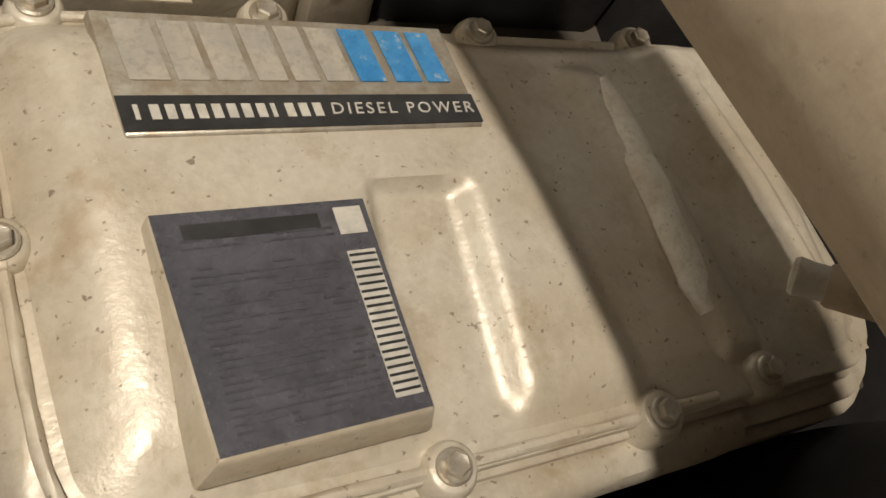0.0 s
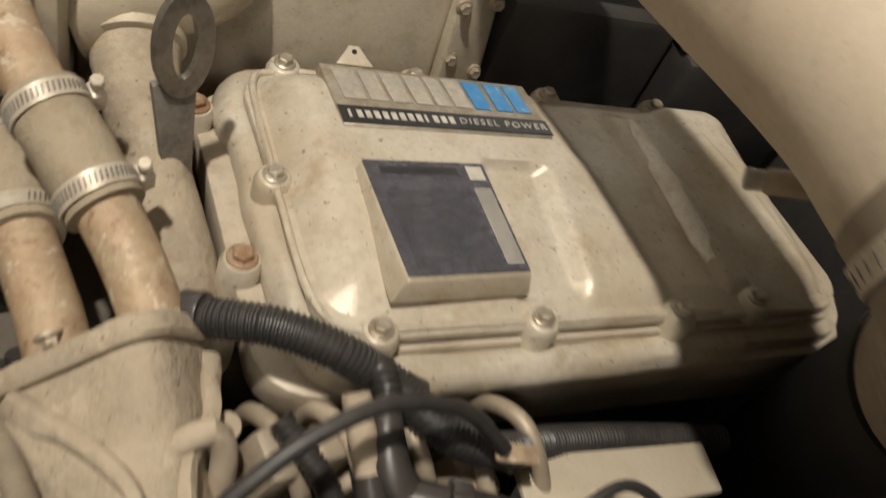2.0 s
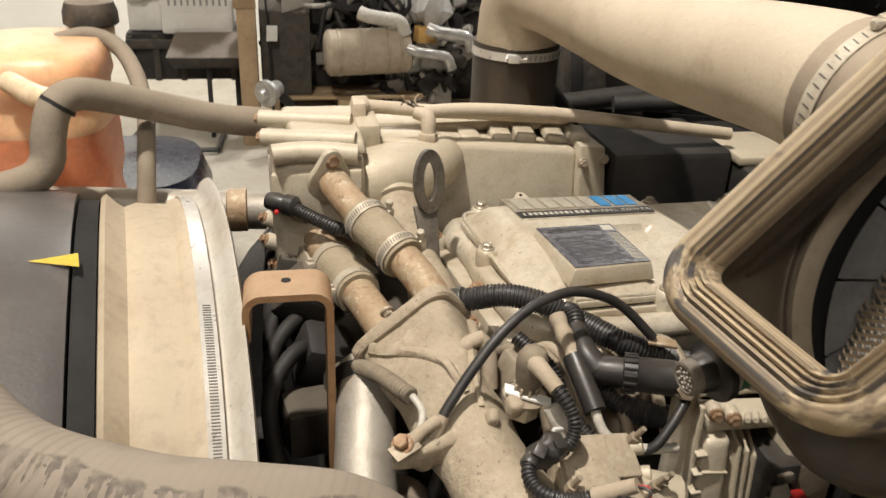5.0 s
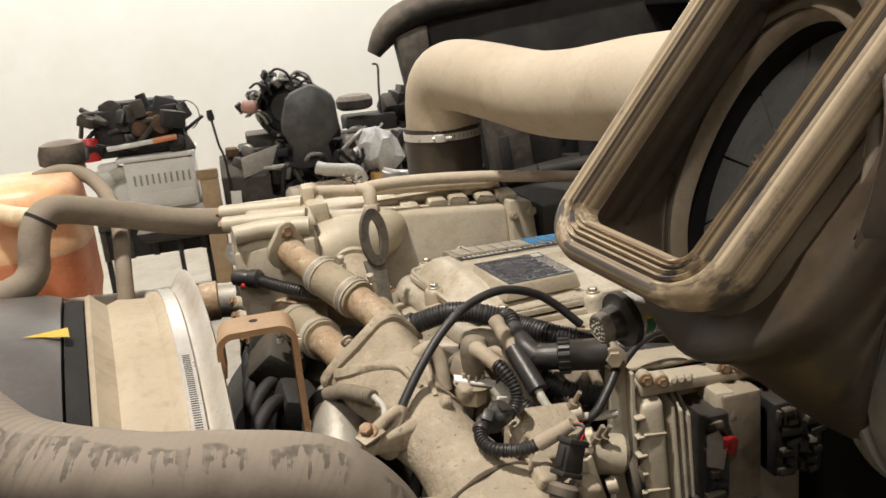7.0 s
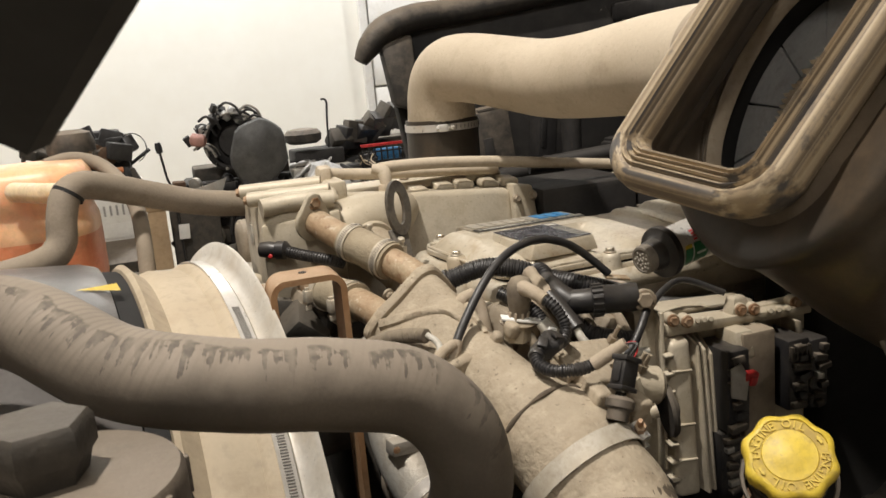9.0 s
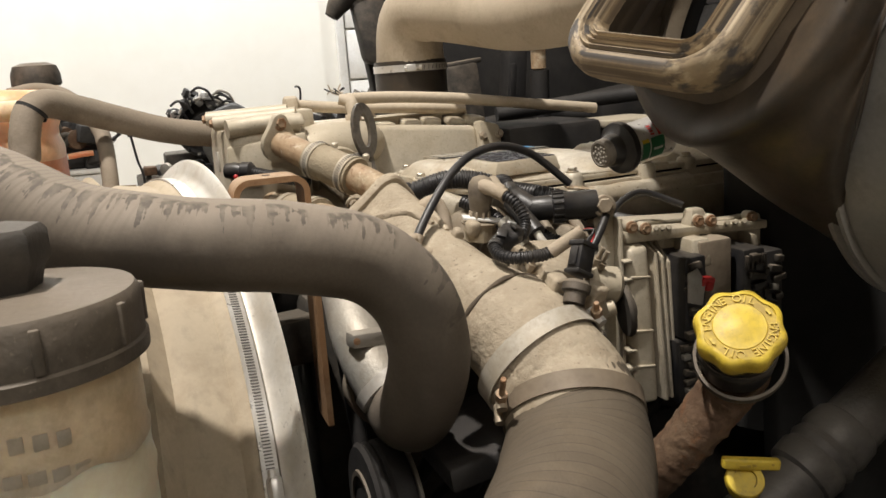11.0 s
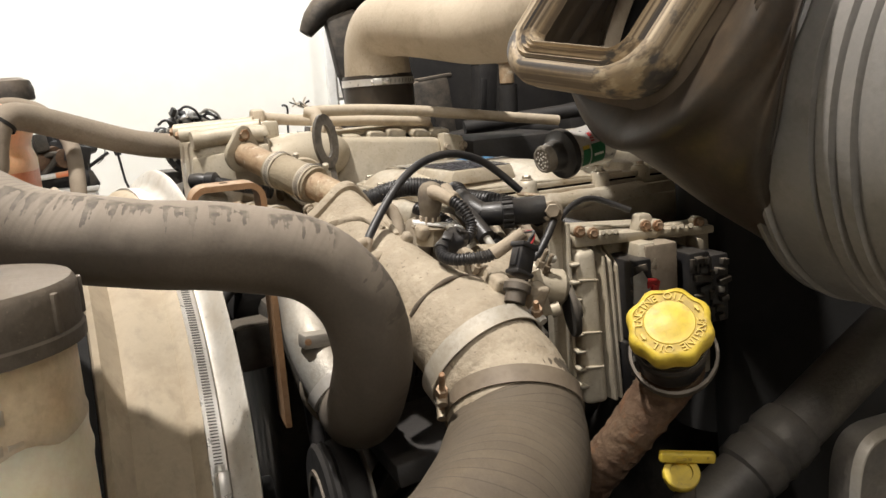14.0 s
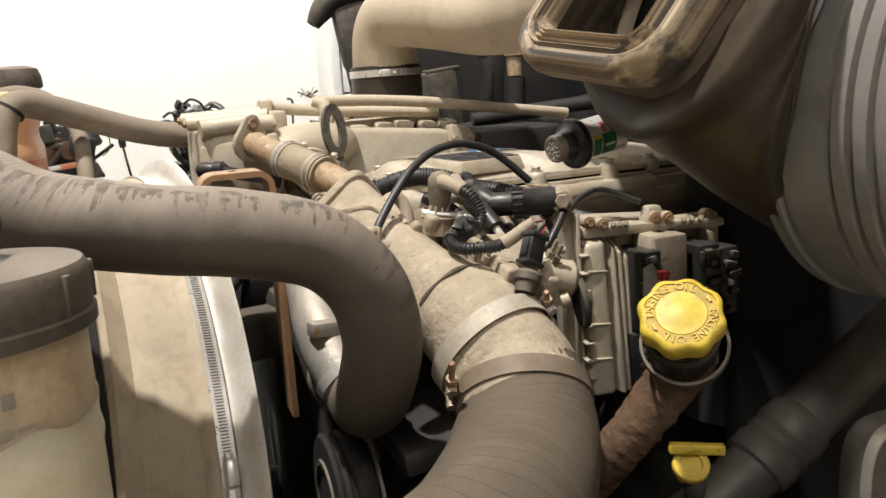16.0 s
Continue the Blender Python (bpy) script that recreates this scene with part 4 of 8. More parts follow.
for k in range(9):
    part("lid_rib", moved(box((0.0945, 0, 1.392), (0.006, 0.007, 0.03), 0.0015), TM @ Matrix.Rotation(radians(k * 40 + 8), 4, "Z")), LID, TK)
part("knob", lathe([(0.03, 1.416), (0.034, 1.43), (0.039, 1.436), (0.039, 1.456), (0.035, 1.461)], TM @ pose(0, 0, 0, 0, 0, 15), 6), KNOB, TK, "hexagonal black knob")

# ---- big intake pipe ----
AP = thing("air_intake_pipe", (0.1, 0.29, 1.35), "large dusty tan air intake pipe crossing over the engine", "pipe")
part("pipe", sweep([(0.09, 0.30, 1.5), (0.09, 0.30, 1.56), (0.097, 0.233, 1.664), (0.194, -0.008, 1.637), (0.25, -0.25, 1.65), (0.264, -0.34, 1.65), (0.276, -0.4, 1.64)], [0.07, 0.07, 0.064, 0.067, 0.074, 0.078, 0.077], 44, 0.008, lumpy(0.0012, 9)), PIPE, AP)
ELBOW = material("brown_elbow_rubber", (0.26, 0.21, 0.155), (0.2, 0.16, 0.12), None, 0.7, 0, 9, 200, bump=0.3, topdust=0.6, dust=(0.44, 0.365, 0.27))
part("rear_elbow", sweep([(0.266, -0.35, 1.65), (0.274, -0.388, 1.645), (0.292, -0.413, 1.626), (0.326, -0.42, 1.588), (0.372, -0.405, 1.53), (0.415, -0.38, 1.47)], [0.0805, 0.082, 0.083, 0.082, 0.079, 0.077], 40, 0.005, lambda s, a: 0.0022 * math.sin(s * 190) if s > 0.075 else 0), ELBOW, AP, "dusty brown rubber elbow going down")
# lower run of the elbow, its colour sunk to near-black for shade
part("lower_duct", sweep([(0.4, -0.385, 1.48), (0.44, -0.36, 1.4), (0.46, -0.34, 1.28), (0.46, -0.33, 1.1), (0.45, -0.33, 0.95)], 0.075, 32, 0.02), DARK, AP, "dark duct going down, coloured near-black for the shade there")
clamp((0.271, -0.376, 1.647), (0.22, -0.95, -0.16), 0.083, DUSTY_BAND, AP, (-0.2, 0.2, 0.95), 0.017)
part("lower_hose", sweep([(0.09, 0.30, 1.3), (0.09, 0.30, 1.45), (0.09, 0.30, 1.57)], 0.074, 36, 0.01), DUCT, AP, "black rubber hose end")
clamp((0.09, 0.30, 1.555), (0, 0, 1), 0.0745, STAINLESS, AP, (-0.3, -1, 0), 0.014)

# ---- air cleaner with its flared mouth ----
AC = thing("air_cleaner", (0.4, -0.65, 1.2), "dusty black air cleaner with a flared ribbed rubber mouth", "air cleaner")
A0, B0 = Vector((-0.014, -0.582, 1.558)), Vector((0.03, -0.725, 1.535))
DL = Vector((0.56, -0.16, 0.8)).normalized()


def mouth_ring(inset, back, n=96):
    """A rounded quadrilateral ring of the mouth, set in by inset and back along its depth."""
    mid = (A0 + B0) / 2 + DL * 0.21 - (B0 - A0).normalized() * 0.012
    ax = (B0 - A0).normalized()
    nn = DL.cross(ax).normalized()
    if nn.x > 0:
        nn = -nn
    hw, hl, rr = 0.1 - inset, 0.22 - inset, 0.05
    pts = []
    for i in range(n):
        k = i / n * 4
        q = int(k)
        a = (k - q) * math.pi / 2 + q * math.pi / 2
        sx, sy = ((1, 1), (-1, 1), (-1, -1), (1, -1))[q]
        r = max(0.006, rr - inset)
        pts.append(mid + ax * (sx * (hw - r) + r * math.cos(a)) + DL * (sy * (hl - r) + r * math.sin(a)) - nn * back)
    return pts, mid, ax, nn


lip = [(0.038, 0.018), (0.036, 0.008), (0.0345, 0.002), (0.032, -0.001), (0.0298, 0.0035), (0.0275, -0.002), (0.025, 0.003), (0.0225, -0.0025), (0.0195, 0.0025), (0.0165, -0.002), (0.0135, 0.003), (0.010, -0.0005), (0.004, 0.001), (-0.002, 0.006), (-0.006, 0.016), (-0.007, 0.03), (-0.003, 0.046), (0.006, 0.064), (0.016, 0.078)]
LIP = part("lip", loft([mouth_ring(a, b)[0] for a, b in lip]), SEAL, AC, "ribbed tan seal lip with dark rubbed streaks", 60)
LIP.data.attributes.new("across", "FLOAT", "POINT").data.foreach_set("value", [float(i // 96) for i in range(len(lip) * 96)])
LIP.data.attributes.new("along_x", "FLOAT", "POINT").data.foreach_set("value", [3.2 * math.cos(2 * math.pi * (i % 96) / 96) for i in range(len(lip) * 96)])
LIP.data.attributes.new("along_y", "FLOAT", "POINT").data.foreach_set("value", [3.2 * math.sin(2 * math.pi * (i % 96) / 96) for i in range(len(lip) * 96)])
def ring_at(c, normal, rx, ry, n=96, low=1.0):
    """An oval ring round a centre, its first point towards the open side and its quarter point upwards; low flattens its lower half."""
    ax = Vector(normal).normalized()
    e1 = Vector((0, 0, 1)).cross(ax).normalized() * -1
    e2 = ax.cross(e1)
    if e2.z < 0:
        e2 = -e2
    return [Vector(c) + e1 * (rx * math.cos(2 * math.pi * i / n)) + e2 * (ry * math.sin(2 * math.pi * i / n) * (low if 2 * i > n else 1.0)) for i in range(n)]


def eased(rings, n):
    """Rings drawn smoothly through the given ones."""
    out = []
    k = len(rings)
    for i in range(k - 1):
        a, b, c, d = rings[max(i - 1, 0)], rings[i], rings[i + 1], rings[min(i + 2, k - 1)]
        for j in range(n):
            t = j / n
            out.append([0.5 * ((2 * q) + (r - p) * t + (2 * p - 5 * q + 4 * r - s) * t * t + (3 * q - p - 3 * r + s) * t ** 3) for p, q, r, s in zip(a, b, c, d)])
    out.append(rings[-1])
    return out


PORT_C, PORT_N = Vector((0.15, -0.643, 1.585)), Vector((1, 0.043, -0.412)).normalized()
CAN_C, CAN_D, CAN_R = Vector((0.424, -0.685, 1.48)), Vector((0.157, -1, -0.065)).normalized(), 0.242
neck = eased([mouth_ring(0.008, 0.058)[0], mouth_ring(0.022, 0.08)[0], ring_at(PORT_C - PORT_N * 0.03 + Vector((0, -0.012, 0)), PORT_N, 0.143, 0.196, low=0.76), ring_at(PORT_C + PORT_N * 0.016 + Vector((0, -0.012, 0)), PORT_N, 0.146, 0.194, low=0.78), ring_at((0.25, -0.655, 1.545), (1, -0.6, -0.3), 0.176, 0.2, low=0.92), ring_at(CAN_C - CAN_D * 0.045, CAN_D + Vector((0.25, 0, 0)), CAN_R - 0.022, CAN_R - 0.016), ring_at(CAN_C - CAN_D * 0.012, CAN_D, CAN_R - 0.006, CAN_R - 0.006)], 7)
part("flared_neck", roughened(loft(neck), 0.003, 9), DUCT, AC, "dusty brown rubber neck", 60)
for k0, i0, i1, r0 in ((31, -6, 24, 0.006), (34, -12, 26, 0.005)):
    part("neck_fold", sweep([neck[k0][i % 96] + (neck[k0][i % 96] - CAN_C).normalized() * (0.002 * math.sin(i * 0.7)) for i in range(i0, i1, 3)], [r0 * min(1.0, 0.25 + 0.25 * min(q, 9 - q)) for q in range(len(range(i0, i1, 3)))], 10, 0.006), DUCT, AC, "brown folded rubber edge")
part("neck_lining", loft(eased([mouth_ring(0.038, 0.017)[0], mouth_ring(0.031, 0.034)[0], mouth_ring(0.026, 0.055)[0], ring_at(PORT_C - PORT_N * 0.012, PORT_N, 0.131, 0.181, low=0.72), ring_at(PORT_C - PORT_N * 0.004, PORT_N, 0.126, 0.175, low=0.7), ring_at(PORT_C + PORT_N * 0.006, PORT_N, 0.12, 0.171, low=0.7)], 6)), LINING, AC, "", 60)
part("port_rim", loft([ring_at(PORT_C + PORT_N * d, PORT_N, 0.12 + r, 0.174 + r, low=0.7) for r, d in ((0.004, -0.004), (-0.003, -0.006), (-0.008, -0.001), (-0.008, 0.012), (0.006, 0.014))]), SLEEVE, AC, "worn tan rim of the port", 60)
# port's inner shade put into a near-black wall colour
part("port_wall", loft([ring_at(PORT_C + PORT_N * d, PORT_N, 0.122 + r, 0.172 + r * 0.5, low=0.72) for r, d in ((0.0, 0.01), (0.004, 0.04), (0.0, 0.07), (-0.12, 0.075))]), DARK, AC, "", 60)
R_ = CAN_R
rib = [ring_at(CAN_C + CAN_D * s0, CAN_D, R_ + dr, R_ + dr, 120) for s0, dr in ((-0.03, -0.12), (-0.024, -0.02), (-0.018, -0.004), (-0.012, 0.001), (-0.006, 0.001), (-0.003, -0.005), (0.001, -0.005), (0.004, 0.003), (0.009, 0.003), (0.012, -0.004), (0.016, -0.004), (0.02, 0.001), (0.072, 0.001), (0.0745, -0.005), (0.0795, -0.005), (0.082, 0.003), (0.096, 0.003), (0.0985, -0.005), (0.1035, -0.005), (0.106, 0.003), (0.119, 0.003), (0.1215, -0.005), (0.1265, -0.005), (0.129, 0.001), (0.25, 0.001), (0.27, -0.02), (0.27, -0.2))]
part("canister", loft(rib), CANISTER, AC, "ribbed black canister", 40)
# filter element behind the port
FN = Vector((1, 0.064, -0.465)).normalized()
FC = Vector((0.195, -0.652, 1.588)) - FN * 0.012
FE_ = ring_at(Vector((0, 0, 0)), FN, 1, 1, 4)
FU, FV = FE_[0], FE_[1]


def on_filter(a, q, lift=0.0):
    """A place on the element's domed end: a turn, a share of its radius, a lift."""
    return FC + FU * (0.132 * q * math.cos(a)) + FV * (0.155 * q * math.sin(a)) + FN * (0.012 * q * q - lift)


def wedge(a0, a1, q0, q1, lift, deep, n=4):
    top = [on_filter(a0 + (a1 - a0) * k / n, q, lift) for q in (q0, q1) for k in range(n + 1)]
    low = [on_filter(a0 + (a1 - a0) * k / n, q, lift - deep) for q in (q0, q1) for k in range(n + 1)]
    e = 2 * (n + 1)
    fc = [[k, k + 1, n + 2 + k, n + 1 + k] for k in range(n)]
    fc += [[k, e + k, e + k + 1, k + 1] for k in range(n)] + [[n + 1 + k, n + 2 + k, e + n + 2 + k, e + n + 1 + k] for k in range(n)]
    fc += [[0, n + 1, e + n + 1, e], [n, e + n, e + 2 * n + 1, 2 * n + 1]]
    return top + low, fc


FE = thing("air_filter", FC + FN * 0.05, "round dusty air filter with grey panels and a torn metal mesh", "air filter")
# near-black backing for the shade between panels and behind the mesh
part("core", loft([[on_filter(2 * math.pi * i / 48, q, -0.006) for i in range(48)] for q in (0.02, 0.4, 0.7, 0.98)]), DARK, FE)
for i in range(13):
    a = 2 * math.pi * (i + 0.3) / 13
    part("panel", wedge(a + 0.01, a + 2 * math.pi / 13 - 0.01, 0.5, 0.985, 0.0, 0.006, 6), PANEL, FE)
mv, mf = [], []
rm = random.Random(4)
for i in range(-14, 15):
    for j in range(-22, 23):
        u, v = i * 0.0075, j * 0.0066 + (0.0033 if i % 2 else 0)
        edge = math.hypot((u - 0.012) / 0.082, (v + 0.05) / 0.13)
        if edge > 1.0 + rm.uniform(-0.05, 0.05) or math.hypot(u / 0.138, v / 0.155) > 0.94:
            continue
        k = len(mv)
        for du, dv, lf in ((-0.0075, 0.0, 0.001), (0.0, -0.0034, 0.005), (0.0075, 0.0, 0.002), (-0.0075, 0.0022, 0.005), (0.0, -0.0008, 0.010), (0.0075, 0.0022, 0.006)):
            uu, vv = u + du, v + dv
            mv.append(on_filter(math.atan2(vv / 0.155, uu / 0.138), math.hypot(uu / 0.138, vv / 0.155), lf + 0.003))
        mf += [[k, k + 1, k + 4, k + 3], [k + 1, k + 2, k + 5, k + 4]]
tagged(part("mesh_screen", (mv, mf), MESHMETAL, FE, "dusty expanded metal mesh"), kind="stuff")


def plate_hole(outer, inner, depth, m):
    """A flat plate with a hole; both outlines have the same number of points."""
    a = [m @ Vector((x, y, 0)) for x, y in outer]
    b = [m @ Vector((x, y, depth)) for x, y in outer]
    c = [m @ Vector((x, y, depth)) for x, y in inner]
    d = [m @ Vector((x, y, 0)) for x, y in inner]
    return loft([a, b, c, d, a])


# ---- wide clamps on the charge hose ----
WORN_BAND = material("worn_dusty_band", (0.47, 0.43, 0.36), (0.38, 0.33, 0.25), None, 0.6, 0.15, 25, 200, bump=0.1, specks=0.2)
CUFF_BAND = material("dirty_brown_band", (0.17, 0.135, 0.095), (0.12, 0.095, 0.068), None, 0.65, 0.1, 22, 200, bump=0.2, topdust=0.4, dust=(0.26, 0.205, 0.145))
def tbolt_clamp(p, n, r, width, parent, at, rusty):
    m = along(p, n)
    w = width / 2
    band = part("clamp_band", lathe([(r, -w), (r + 0.0016, -w), (r + 0.0012, 0.0), (r + 0.0016, w), (r, w)], m, 60, None, False), WORN_BAND if not rusty else CUFF_BAND, parent, "wide steel clamp band")
    z = m.col[2].to_3d()
    d = Vector(at)
    d = (d - z * d.dot(z)).normalized()
    t = z.cross(d) * (-1 if rusty else 1)
    q = Vector(p) + d * (r + 0.004) + t * (0.018 if rusty else 0.0)
    for k in (-1, 1):
        part("clamp_loop", lathe([(0.005, -w), (0.006, -w), (0.006, w), (0.005, w)], along(q + t * (0.016 * k), z), 14), STAINLESS if not rusty else DUSTY_STEEL, band)
    part("clamp_bolt", join(lathe([(0.0034, -0.03), (0.0034, 0.062 if rusty else 0.045), (0.0025, 0.063 if rusty else 0.047)], along(q, t), 10), lathe([(0.0065, 0.02), (0.0065, 0.032)], along(q, t), 6), lathe([(0.006, -0.03), (0.006, -0.022)], along(q, t), 6)), RUST_BOLT, band, "rusty clamp bolt")
    return band


tbolt_clamp((-0.078, -0.583, 1.222), (0.22, -0.78, -0.55), 0.0745, 0.022, IM, (0.9, 0.1, 0.5), False)
tbolt_clamp((-0.068, -0.637, 1.179), (-0.284, -0.768, -0.712), 0.0755, 0.021, CH, (-0.93, 0.33, 0.05), True)
part("hose_cuff", sweep([(-0.077, -0.587, 1.219), (-0.068, -0.615, 1.197), (-0.07, -0.645, 1.172)], [0.0715, 0.0725, 0.0748], 40, 0.006, lumpy(0.0015, 50)), MANIFOLD, CH, "dusty tan hose cuff")
for p, n in (((-0.04, -0.545, 1.305), (0.3, -0.3, 1)), ((0.0, -0.55, 1.275), (0.7, -0.3, 0.7)), ((-0.2, -0.46, 1.33), (-0.6, -0.4, 0.7))):
    part("boss", lathe([(0.014, -0.03), (0.013, 0.0), (0.011, 0.006), (0.008, 0.006)], along(p, n), 16), MANIFOLD, IM)
for x, y, z, sx, sy, sz in ((-0.088, -0.43, 1.352, 0.016, 0.02, 0.02), (-0.115, -0.445, 1.347, 0.014, 0.018, 0.02), (-0.022, -0.51, 1.3, 0.05, 0.045, 0.03), (-0.045, -0.563, 1.3, 0.022, 0.026, 0.026), (-0.005, -0.575, 1.282, 0.02, 0.026, 0.036), (-0.015, -0.56, 1.252, 0.03, 0.03, 0.05)):
    part("web", roughened(box((x, y, z), (sx, sy, sz), 0.005, (20, 12, 10), 3), 0.003, 60), MANIFOLD, IM)
part("stub_boss", lathe([(0.019, -0.06), (0.019, 0.0), (0.0175, 0.002), (0.016, 0.0), (0.0, -0.004)], along((-0.178, -0.536, 1.272), (-0.8, -0.35, 0.3)), 28), MANIFOLD, IM)
# lug with the bolted eyelet
part("lug", roughened(hexa([(-0.219, -0.478, 1.318), (-0.14, -0.452, 1.3), (-0.14, -0.418, 1.31), (-0.214, -0.452, 1.328)], [(-0.219, -0.478, 1.333), (-0.14, -0.456, 1.338), (-0.14, -0.42, 1.345), (-0.214, -0.452, 1.341)], 0.005, 3), 0.003, 40), MANIFOLD, IM)
part("terminal", sweep([(-0.2, -0.464, 1.342), (-0.185, -0.455, 1.35), (-0.17, -0.446, 1.352)], [0.0075, 0.006, 0.0065], 12), SLEEVE, IM, "dusty crimped terminal")
part("terminal_tongue", box((-0.206, -0.472, 1.342), (0.03, 0.018, 0.004), 0.001, (14, -8, 30)), DUSTY_STEEL, IM)
bolt((-0.208, -0.468, 1.344), (-0.3, -0.35, 0.88), RUST_BOLT, IM, 0.0078, 0.009)
for i in range(4):
    a = i * 1.6 + 0.5
    bolt((-0.17 + 0.058 * math.cos(a), -0.27, 1.352 + 0.03 * math.sin(a)), (0.3, -0.85, -0.3), DUSTY_STEEL, IM, 0.006)

# ---- throttle actuator beside the elbow ----
TA = thing("throttle_actuator", (-0.01, -0.48, 1.24), "dusty cast throttle actuator with ribbed cover and studs", "actuator")
part("body", hexa([(-0.062, -0.525, 1.235), (0.045, -0.515, 1.235), (0.05, -0.43, 1.235), (-0.055, -0.44, 1.235)], [(-0.058, -0.507, 1.305), (0.03, -0.5, 1.29), (0.035, -0.45, 1.322), (-0.05, -0.455, 1.328)], 0.006), MANIFOLD, TA)
part("cover_plate", box((-0.012, -0.482, 1.318), (0.082, 0.05, 0.01), 0.003, (22, 6, 5)), MANIFOLD, TA)
# near-black box on the face, shade of a recess put into its colour
part("recess", box((-0.012, -0.516, 1.283), (0.06, 0.008, 0.022), 0.002, (-12, 3, 5)), DARK, TA, "near-black block standing for a shaded recess in the casting")
part("recess_lip", join(box((-0.012, -0.52, 1.297), (0.074, 0.012, 0.006), 0.002, (0, 6, 5)), box((-0.05, -0.52, 1.28), (0.008, 0.012, 0.034), 0.002, (0, 4, 5)), box((0.028, -0.512, 1.275), (0.01, 0.014, 0.05), 0.002, (0, 4, 5))), MANIFOLD, TA)
for k in range(4):
    part("flange_lug", roughened(lathe([(0.009, -0.006), (0.0095, 0.0), (0.009, 0.006), (0.004, 0.0065)], along((0.034 + 0.006 * k, -0.47 - 0.016 * k, 1.318 - 0.024 * k), (0.9, -0.3, 0.25)), 14), 0.001, 60), CAST, TA)
part("motor", lathe([(0.02, -0.03), (0.024, -0.025), (0.024, 0.02), (0.018, 0.026)], along((0.055, -0.49, 1.27), (1, -0.2, -0.2)), 24), CAST, TA)
part("pulley_disc", lathe([(0.034, -0.004), (0.036, 0.0), (0.034, 0.004), (0.015, 0.005), (0.012, 0.012)], along((0.085, -0.5, 1.235), (1, -0.25, 0.1)), 32), BLOCK, TA)
for x, y, z in ((0.035, -0.52, 1.31), (0.05, -0.505, 1.3), (0.03, -0.47, 1.33), (-0.05, -0.515, 1.315)):
    part("stud", join(lathe([(0.003, -0.02), (0.003, 0.018)], along((x, y, z), (0.3, -0.4, 0.9)), 8), lathe([(0.0062, -0.006), (0.0062, 0.002)], along((x, y, z), (0.3, -0.4, 0.9)), 6)), DUSTY_STEEL, TA)
part("side_bracket", hexa([(-0.004, -0.572, 1.255), (0.03, -0.555, 1.25), (0.032, -0.548, 1.25), (-0.002, -0.565, 1.255)], [(-0.002, -0.566, 1.31), (0.012, -0.56, 1.312), (0.014, -0.553, 1.312), (0.0, -0.559, 1.31)], 0.002), CAST, TA, "pale angled bracket")
part("stop_screw", join(lathe([(0.0045, -0.034), (0.0042, 0.0), (0.0, 0.0005)], along((-0.018, -0.575, 1.297), (-0.72, -0.22, 0.65)), 10), lathe([(0.0075, -0.034), (0.0075, -0.026), (0.006, -0.024)], along((-0.018, -0.575, 1.297), (-0.72, -0.22, 0.65)), 6)), DUSTY_STEEL, TA, "dusty stop screw with its nut")

# ---- engine control module ----
RELAY = material("grey_brown_box", (0.22, 0.175, 0.125), (0.16, 0.125, 0.09), None, 0.7, 0, 18, 160, bump=0.3, topdust=0.5)
EC = thing("engine_control_module", (0.23, -0.42, 1.06), "dusty finned engine control module with black connectors", "control module")
part("mounting_plate", span((0.11, -0.415, 1.07), (0.372, -0.395, 1.312), 0.006), CAST, EC)
part("top_rail", hexa([(0.128, -0.44, 1.303), (0.365, -0.435, 1.293), (0.365, -0.40, 1.293), (0.128, -0.40, 1.303)], [(0.128, -0.44, 1.319), (0.365, -0.435, 1.305), (0.365, -0.40, 1.305), (0.128, -0.40, 1.319)], 0.003), CAST, EC)
part("heat_sink", hexa([(0.124, -0.462, 1.082), (0.158, -0.466, 1.082), (0.158, -0.41, 1.082), (0.124, -0.41, 1.082)], [(0.124, -0.45, 1.296), (0.154, -0.452, 1.30), (0.154, -0.41, 1.305), (0.124, -0.41, 1.305)], 0.008, 3), CAST, EC)
for i in range(8):
    z = 1.283 - i * 0.0245
    part("fin", box((0.121, -0.444 - 0.012 * (1.3 - z) / 0.21, z), (0.013, 0.018, 0.0035), 0.0012, (8, 0, 0)), CAST, EC)
for i in (1, 4, 6):
    part("fin", box((0.139, -0.4505 - 0.014 * (i * 0.0245 + 0.017) / 0.21, 1.283 - i * 0.0245), (0.03, 0.005, 0.003), 0.001, (8, 6, 0)), CAST, EC)
for i, x in enumerate((0.166, 0.177, 0.187)):
    part("rib", hexa([(x - 0.0022, -0.472 + 0.004 * i, 1.085), (x + 0.0022, -0.472 + 0.004 * i, 1.085), (x + 0.0022, -0.41, 1.08), (x - 0.0022, -0.41, 1.08)], [(x - 0.0022, -0.45, 1.288 - 0.008 * i), (x + 0.0022, -0.45, 1.288 - 0.008 * i), (x + 0.0022, -0.41, 1.302), (x - 0.0022, -0.41, 1.302)], 0.0012), CAST, EC)
part("relay_box", span((0.222, -0.47, 1.15), (0.275, -0.41, 1.298), 0.005), RELAY, EC, "brown dusty box")
part("box_corner", hexa([(0.212, -0.468, 1.262), (0.24, -0.473, 1.262), (0.24, -0.42, 1.262), (0.212, -0.42, 1.262)], [(0.216, -0.462, 1.30), (0.24, -0.468, 1.301), (0.24, -0.42, 1.301), (0.216, -0.42, 1.30)], 0.004), CAST, EC)


